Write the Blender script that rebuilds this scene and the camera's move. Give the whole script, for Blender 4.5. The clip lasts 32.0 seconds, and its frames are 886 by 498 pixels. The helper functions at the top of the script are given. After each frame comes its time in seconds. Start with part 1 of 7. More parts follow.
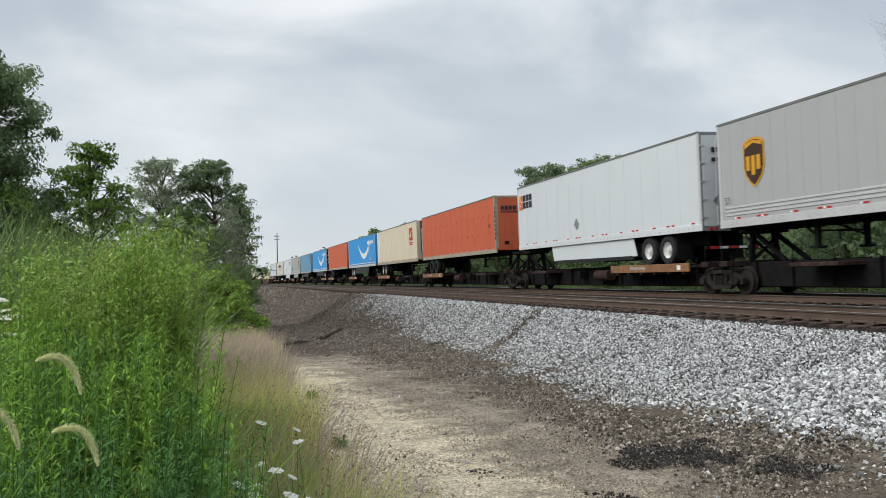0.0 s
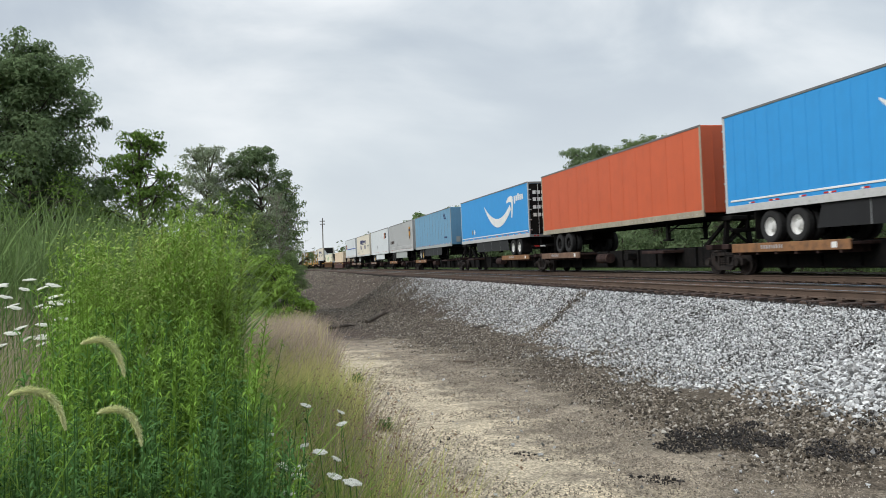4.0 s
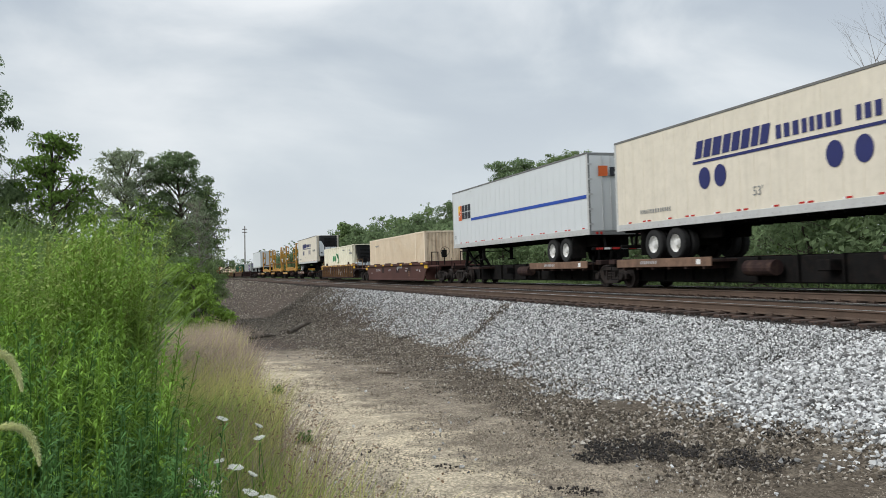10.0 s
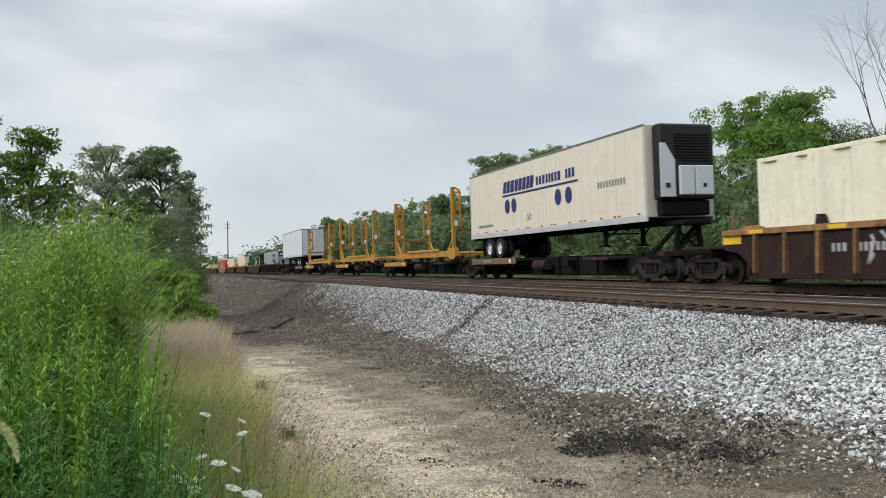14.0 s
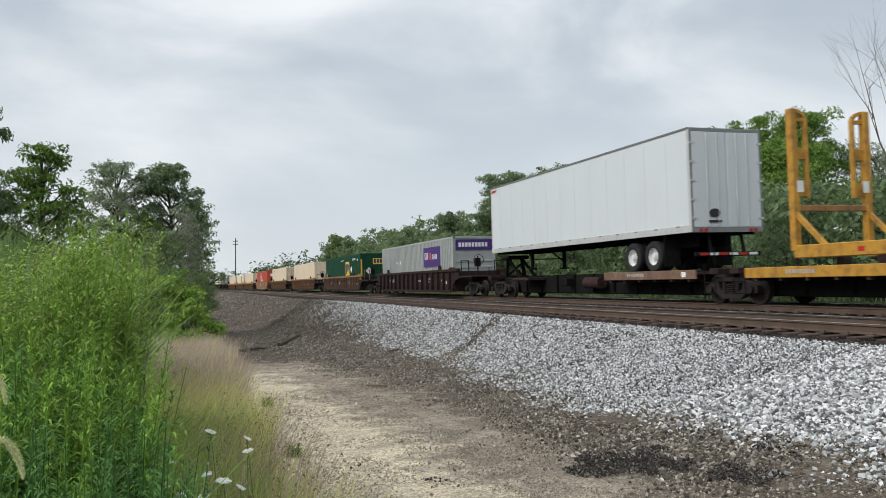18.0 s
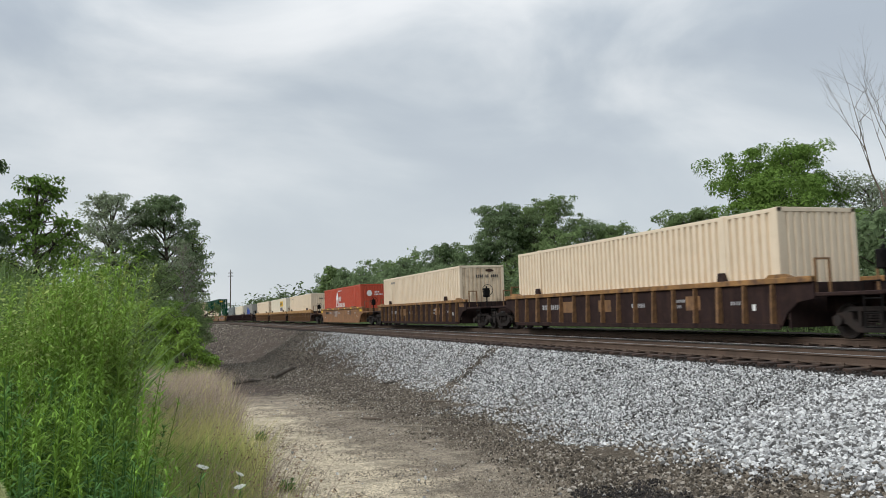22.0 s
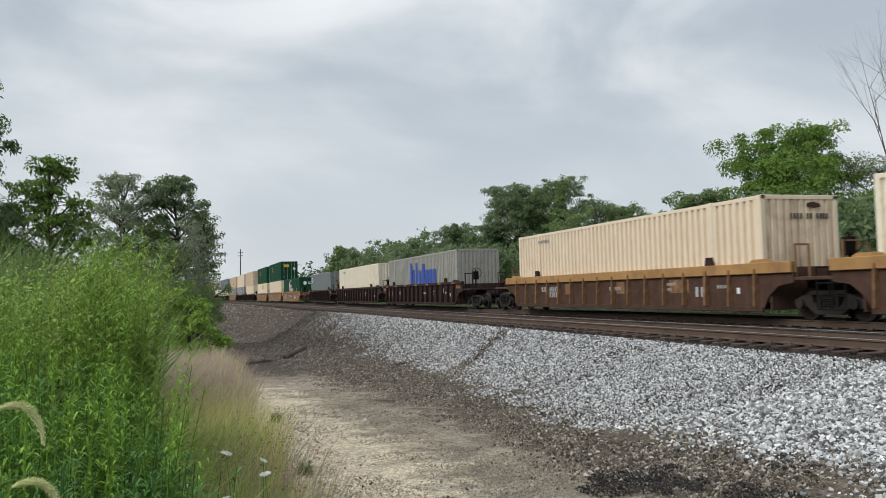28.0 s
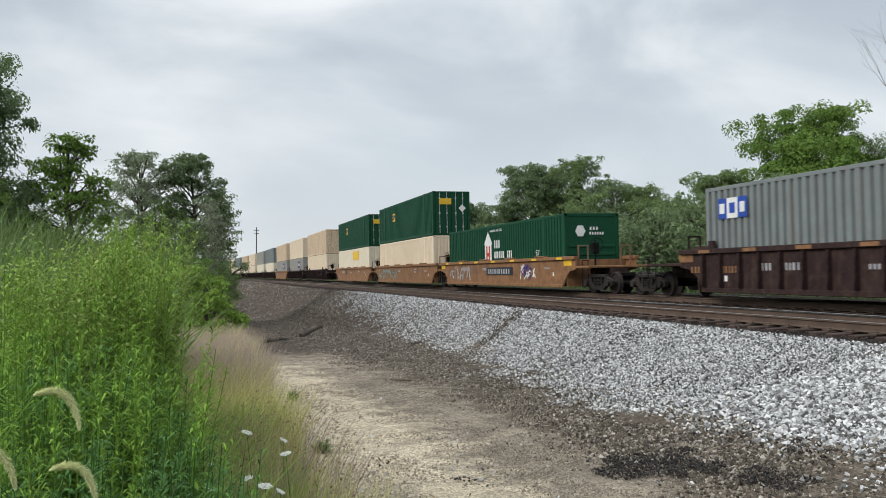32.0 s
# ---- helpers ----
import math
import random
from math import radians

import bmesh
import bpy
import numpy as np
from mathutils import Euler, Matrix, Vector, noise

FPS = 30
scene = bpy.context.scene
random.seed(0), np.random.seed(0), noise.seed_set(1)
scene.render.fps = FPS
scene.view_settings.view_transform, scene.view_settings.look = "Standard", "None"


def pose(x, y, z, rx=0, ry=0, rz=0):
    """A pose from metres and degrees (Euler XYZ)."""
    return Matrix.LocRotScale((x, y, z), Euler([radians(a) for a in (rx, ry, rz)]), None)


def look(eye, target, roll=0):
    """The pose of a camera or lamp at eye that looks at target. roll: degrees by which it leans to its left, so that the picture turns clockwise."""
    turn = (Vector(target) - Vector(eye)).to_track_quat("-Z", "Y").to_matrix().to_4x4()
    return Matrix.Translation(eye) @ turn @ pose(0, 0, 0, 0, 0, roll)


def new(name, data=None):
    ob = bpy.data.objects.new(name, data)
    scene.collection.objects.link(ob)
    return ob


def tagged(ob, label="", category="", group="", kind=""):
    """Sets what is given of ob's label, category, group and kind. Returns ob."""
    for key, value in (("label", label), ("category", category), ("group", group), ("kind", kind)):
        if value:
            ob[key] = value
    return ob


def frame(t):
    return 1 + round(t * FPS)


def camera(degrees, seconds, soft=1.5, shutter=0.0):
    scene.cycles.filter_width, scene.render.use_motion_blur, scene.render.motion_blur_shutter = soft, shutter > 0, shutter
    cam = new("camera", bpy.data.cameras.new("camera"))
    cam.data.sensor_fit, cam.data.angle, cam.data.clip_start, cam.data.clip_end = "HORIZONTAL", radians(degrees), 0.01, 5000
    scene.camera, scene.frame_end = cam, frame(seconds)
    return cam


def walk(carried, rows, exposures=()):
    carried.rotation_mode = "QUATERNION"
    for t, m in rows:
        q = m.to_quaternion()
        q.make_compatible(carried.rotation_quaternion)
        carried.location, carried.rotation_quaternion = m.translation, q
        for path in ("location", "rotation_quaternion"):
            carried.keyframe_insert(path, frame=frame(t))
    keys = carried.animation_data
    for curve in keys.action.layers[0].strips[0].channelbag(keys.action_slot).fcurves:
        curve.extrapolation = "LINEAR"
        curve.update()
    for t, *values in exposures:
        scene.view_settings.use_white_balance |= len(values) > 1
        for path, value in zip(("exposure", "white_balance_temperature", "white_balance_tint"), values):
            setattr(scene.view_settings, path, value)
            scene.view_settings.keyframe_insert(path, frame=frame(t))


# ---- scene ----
cam = camera(56.9, 32.0, 0.6, 0.15)
# seconds, yaw, pitch, roll, sway of the eye in metres; the camera is held by the path, 1.7 m over the ground
PATH = [
    (0, -15.37, 1.80, 1.96, -0.012, -0.027, -0.014), (0.5, -14.94, 1.70, 1.70, -0.012, -0.024, -0.016), (1, -14.62, 1.42, 2.08, 0.003, -0.024, -0.016),
    (1.5, -14.61, 1.51, 2.23, 0.014, -0.022, -0.014), (2, -14.61, 1.54, 2.35, 0.014, -0.025, -0.011), (2.5, -14.20, 1.59, 2.43, 0.012, -0.027, -0.011),
    (3, -13.22, 1.40, 2.36, 0.003, -0.024, -0.019), (3.5, -12.47, 0.95, 2.69, 0.009, -0.026, -0.018), (5.5, -11.57, 0.64, 1.66, 0.002, -0.017, -0.019),
    (6, -12.52, 0.34, 1.88, 0.000, -0.011, -0.019), (6.5, -14.14, 0.72, 1.58, 0.000, -0.012, -0.016), (7, -16.05, 1.16, 1.44, 0.002, -0.011, -0.015),
    (7.5, -16.95, 1.00, 1.49, 0.008, -0.003, -0.022), (8, -17.02, 0.52, 1.71, 0.013, -0.001, -0.020), (8.5, -17.09, 0.03, 1.84, 0.018, 0.006, -0.024),
    (9, -16.92, -0.00, 2.00, 0.020, 0.004, -0.023), (9.5, -17.17, 0.63, 1.78, 0.020, 0.008, -0.023), (10, -17.53, 1.34, 1.70, 0.020, 0.004, -0.016),
    (10.5, -17.95, 1.72, 1.42, 0.016, -0.004, -0.017), (11, -18.42, 1.98, 0.95, 0.011, 0.002, -0.016), (11.5, -18.84, 2.16, 0.81, 0.011, 0.003, -0.014),
    (12, -19.23, 2.13, 0.67, 0.002, 0.002, -0.014), (12.5, -18.80, 1.91, 1.29, -0.007, -0.009, -0.015), (13, -18.22, 1.70, 1.43, -0.003, -0.006, -0.017),
    (13.5, -18.31, 1.24, 1.69, 0.012, 0.002, -0.021), (14, -18.65, 0.94, 1.92, 0.025, 0.001, -0.018), (14.5, -18.93, 1.00, 1.51, 0.027, 0.002, -0.018),
    (16.5, -18.97, 0.62, 1.06, 0.020, 0.003, -0.022), (17, -18.43, 1.04, 1.22, 0.026, -0.001, -0.021), (17.5, -18.21, 1.63, 1.67, 0.028, 0.000, -0.018),
    (18, -18.15, 2.19, 1.59, 0.026, 0.001, -0.016), (18.5, -18.31, 2.65, 1.26, 0.029, -0.002, -0.018), (19, -18.18, 2.70, 1.32, 0.028, -0.000, -0.015),
    (19.5, -17.83, 2.56, 1.46, 0.017, -0.006, -0.010), (20, -17.74, 2.68, 1.78, 0.022, -0.006, -0.004), (20.5, -18.06, 3.21, 2.07, 0.026, -0.008, -0.000),
    (21, -18.50, 3.66, 2.05, 0.040, -0.001, -0.005), (21.5, -18.66, 4.01, 1.87, 0.035, 0.000, -0.007), (22, -18.46, 4.38, 1.68, 0.033, -0.001, -0.008),
    (22.5, -18.00, 4.58, 1.44, 0.022, 0.002, -0.009), (23, -17.55, 4.80, 1.64, 0.027, -0.001, -0.006), (23.5, -17.35, 5.30, 1.52, 0.014, -0.002, -0.006),
    (24, -17.42, 5.51, 1.56, 0.015, -0.001, -0.000), (24.5, -17.63, 5.55, 1.53, 0.019, -0.001, 0.003), (25, -18.05, 5.58, 1.33, 0.009, -0.001, 0.006),
    (25.5, -18.63, 5.22, 1.15, 0.005, -0.004, 0.005), (27.5, -17.92, 3.99, 0.60, -0.009, 0.009, 0.020), (28, -17.84, 3.00, 1.50, -0.037, 0.033, 0.041),
    (28.5, -18.24, 2.47, 1.22, -0.066, 0.028, 0.076), (29, -17.67, 2.47, 0.28, -0.081, 0.026, 0.077), (29.5, -16.95, 1.95, 0.82, -0.072, 0.028, 0.068),
    (30, -16.96, 1.72, 1.06, -0.071, 0.026, 0.071), (30.5, -16.93, 1.56, 0.96, -0.069, 0.028, 0.068), (31, -16.70, 1.51, 1.12, -0.066, 0.023, 0.068),
    (31.5, -16.65, 1.56, 1.37, -0.061, 0.023, 0.070), (32, -16.80, 1.57, 1.05, -0.064, 0.025, 0.065),
]
EYE = (0.0, 0.0, 1.70)
walk(cam, [(t, pose(EYE[0] + dx, EYE[1] + dy, EYE[2] + dz, 90 + p, r, y)) for t, y, p, r, dx, dy, dz in PATH],
     exposures=[(0, 0.04), (1.5, 0.10), (3, 0.10), (6, 0.19), (9, 0.10), (11, 0.02), (13, 0.02), (15, 0.08), (17, 0.13), (18.5, 0.03), (20, -0.01), (23, -0.08), (25, -0.09), (28, -0.04), (30, 0.06), (32, 0.08)])


# ---- sky and light ----
def build_sky():
    world = bpy.data.worlds.new("overcast_sky")
    scene.world = world
    world.use_nodes = True
    nt = world.node_tree
    nt.nodes.clear()
    n, l = nt.nodes.new, nt.links.new
    out = n("ShaderNodeOutputWorld")
    sky = n("ShaderNodeTexSky")
    sky.sky_type, sky.sun_disc = "NISHITA", False
    sky.sun_elevation, sky.sun_rotation = radians(38), radians(260)
    clear = n("ShaderNodeBackground")
    clear.inputs["Strength"].default_value = 0.10
    l(sky.outputs[0], clear.inputs["Color"])
    co = n("ShaderNodeTexCoord")
    mp = n("ShaderNodeMapping")
    mp.inputs["Scale"].default_value = (1.0, 1.0, 2.1)
    mp.inputs["Rotation"].default_value = (0, radians(8), radians(20))
    l(co.outputs["Generated"], mp.inputs["Vector"])
    big = n("ShaderNodeTexNoise")
    big.inputs["Scale"].default_value, big.inputs["Detail"].default_value = 2.4, 9.0
    big.inputs["Roughness"].default_value, big.inputs["Distortion"].default_value = 0.5, 0.4
    l(mp.outputs[0], big.inputs["Vector"])
    ramp = n("ShaderNodeValToRGB")
    ramp.color_ramp.interpolation = "B_SPLINE"
    e = ramp.color_ramp.elements
    e[0].position, e[0].color = 0.38, (0.47, 0.53, 0.605, 1)
    e[1].position, e[1].color = 0.66, (0.95, 0.97, 0.985, 1)
    m = e.new(0.5)
    m.color = (0.58, 0.645, 0.70, 1)
    l(big.outputs["Fac"], ramp.inputs[0])
    cloud = n("ShaderNodeBackground")
    cloud.inputs["Strength"].default_value = 1.0
    # pale haze low over the horizon
    low = n("ShaderNodeSeparateXYZ")
    l(co.outputs["Generated"], low.inputs[0])
    band = n("ShaderNodeMapRange")
    for k, v in zip(("From Min", "From Max", "To Min", "To Max"), (0.0, 0.3, 0.75, 0.0)):
        band.inputs[k].default_value = v
    l(low.outputs["Z"], band.inputs["Value"])
    haze = n("ShaderNodeMix")
    haze.data_type = "RGBA"
    haze.inputs[7].default_value = (0.735, 0.785, 0.815, 1)
    l(band.outputs[0], haze.inputs[0])
    l(ramp.outputs[0], haze.inputs[6])
    l(haze.outputs[2], cloud.inputs["Color"])
    # the cloud cover brightens towards the zenith
    sep = n("ShaderNodeSeparateXYZ")
    l(co.outputs["Generated"], sep.inputs[0])
    up = n("ShaderNodeMapRange")
    up.inputs["From Min"].default_value, up.inputs["From Max"].default_value = 0.28, 0.9
    up.inputs["To Min"].default_value, up.inputs["To Max"].default_value = 1.0, 1.6
    l(sep.outputs["Z"], up.inputs["Value"])
    l(up.outputs[0], cloud.inputs["Strength"])
    mix = n("ShaderNodeMixShader")
    mix.inputs[0].default_value = 0.92
    l(clear.outputs[0], mix.inputs[1])
    l(cloud.outputs[0], mix.inputs[2])
    l(mix.outputs[0], out.inputs["Surface"])
    sun = new("sun", bpy.data.lights.new("sun", "SUN"))
    sun.data.energy, sun.data.angle, sun.data.color = 2.0, radians(38), (1.0, 0.98, 0.945)
    sun.matrix_world = look((-46, -8, 36), (0, 0, 0))


build_sky()


# ---- materials ----
def surf(name, col, rough=0.6, metal=0.0, var=0.15, scale=2.0, bump=0.1, bscale=40.0, streak=0.0, dirt=None,
         dirt_amount=0.3, island=0.0, rand=0.0, spec=0.4):
    """A painted, weathered or natural surface: two scales of variation, vertical streaks, dirt and fine relief."""
    m = bpy.data.materials.new(name)
    m.use_nodes = True
    nt = m.node_tree
    n, l = nt.nodes.new, nt.links.new
    b = nt.nodes["Principled BSDF"]
    b.inputs["Roughness"].default_value, b.inputs["Metallic"].default_value = rough, metal
    b.inputs["Specular IOR Level"].default_value = spec
    co = n("ShaderNodeTexCoord").outputs["Object"]

    def noise_at(sc, detail=4.0, stretch=None):
        t = n("ShaderNodeTexNoise")
        t.inputs["Scale"].default_value, t.inputs["Detail"].default_value = sc, detail
        if stretch:
            mp = n("ShaderNodeMapping")
            mp.inputs["Scale"].default_value = stretch
            l(co, mp.inputs["Vector"])
            l(mp.outputs[0], t.inputs["Vector"])
        else:
            l(co, t.inputs["Vector"])
        return t.outputs["Fac"]

    def mixed(fac, a, bcol, mode="MIX"):
        x = n("ShaderNodeMix")
        x.data_type, x.blend_type = "RGBA", mode
        for sock, v in ((x.inputs[0], fac), (x.inputs[6], a), (x.inputs[7], bcol)):
            if isinstance(v, (int, float)):
                sock.default_value = v
            elif isinstance(v, tuple):
                sock.default_value = (*v, 1)
            else:
                l(v, sock)
        return x.outputs[2]

    def rng(fac, a, bb, lo=0.0, hi=1.0):
        x = n("ShaderNodeMapRange")
        for k, v in zip(("From Min", "From Max", "To Min", "To Max"), (a, bb, lo, hi)):
            x.inputs[k].default_value = v
        l(fac, x.inputs["Value"])
        return x.outputs[0]

    dark = tuple(c * (1 - var) for c in col)
    light = tuple(min(1, c * (1 + var)) for c in col)
    c = mixed(rng(noise_at(scale), 0.3, 0.7), dark, light)
    c = mixed(rng(noise_at(bscale, 2.0), 0.35, 0.65, 0, 0.35), c, tuple(x * (1 - var) for x in dark))
    if streak:
        c = mixed(rng(noise_at(1.0, 5.0, (5.0, 5.0, 0.35)), 0.5, 0.75, 0, streak), c,
                  dirt or tuple(x * 0.45 for x in col))
    if dirt:
        c = mixed(rng(noise_at(scale * 2.7, 6.0), 0.48, 0.7, 0, dirt_amount), c, dirt)
    if island:
        g = n("ShaderNodeNewGeometry").outputs["Random Per Island"]
        c = mixed(g, mixed(1.0, c, (1 - island,) * 3, "MULTIPLY"), mixed(1.0, c, (1 + island,) * 3, "MULTIPLY"))
    if rand:
        g = n("ShaderNodeObjectInfo").outputs["Random"]
        c = mixed(g, mixed(1.0, c, (1 - rand,) * 3, "MULTIPLY"), mixed(1.0, c, (1 + rand,) * 3, "MULTIPLY"))
    l(c, b.inputs["Base Color"])
    if bump:
        bp = n("ShaderNodeBump")
        bp.inputs["Strength"].default_value, bp.inputs["Distance"].default_value = bump, 0.02
        l(noise_at(bscale, 5.0), bp.inputs["Height"])
        l(bp.outputs[0], b.inputs["Normal"])
    return m


def leaf_mat(name, col, island=0.35, tip=None, trans=0.25):
    """Thin leaves: each leaf of its own shade, a little light coming through."""
    m = surf(name, col, 0.7, 0, 0.2, 0.6, 0.0, 9.0, island=island, spec=0.12)
    nt = m.node_tree
    b = nt.nodes["Principled BSDF"]
    src = b.inputs["Base Color"].links[0].from_socket
    tr = nt.nodes.new("ShaderNodeBsdfTranslucent")
    mx = nt.nodes.new("ShaderNodeMixShader")
    mx.inputs[0].default_value = trans
    nt.links.new(src, tr.inputs["Color"])
    nt.links.new(b.outputs[0], mx.inputs[1])
    nt.links.new(tr.outputs[0], mx.inputs[2])
    nt.links.new(mx.outputs[0], nt.nodes["Material Output"].inputs["Surface"])
    return m


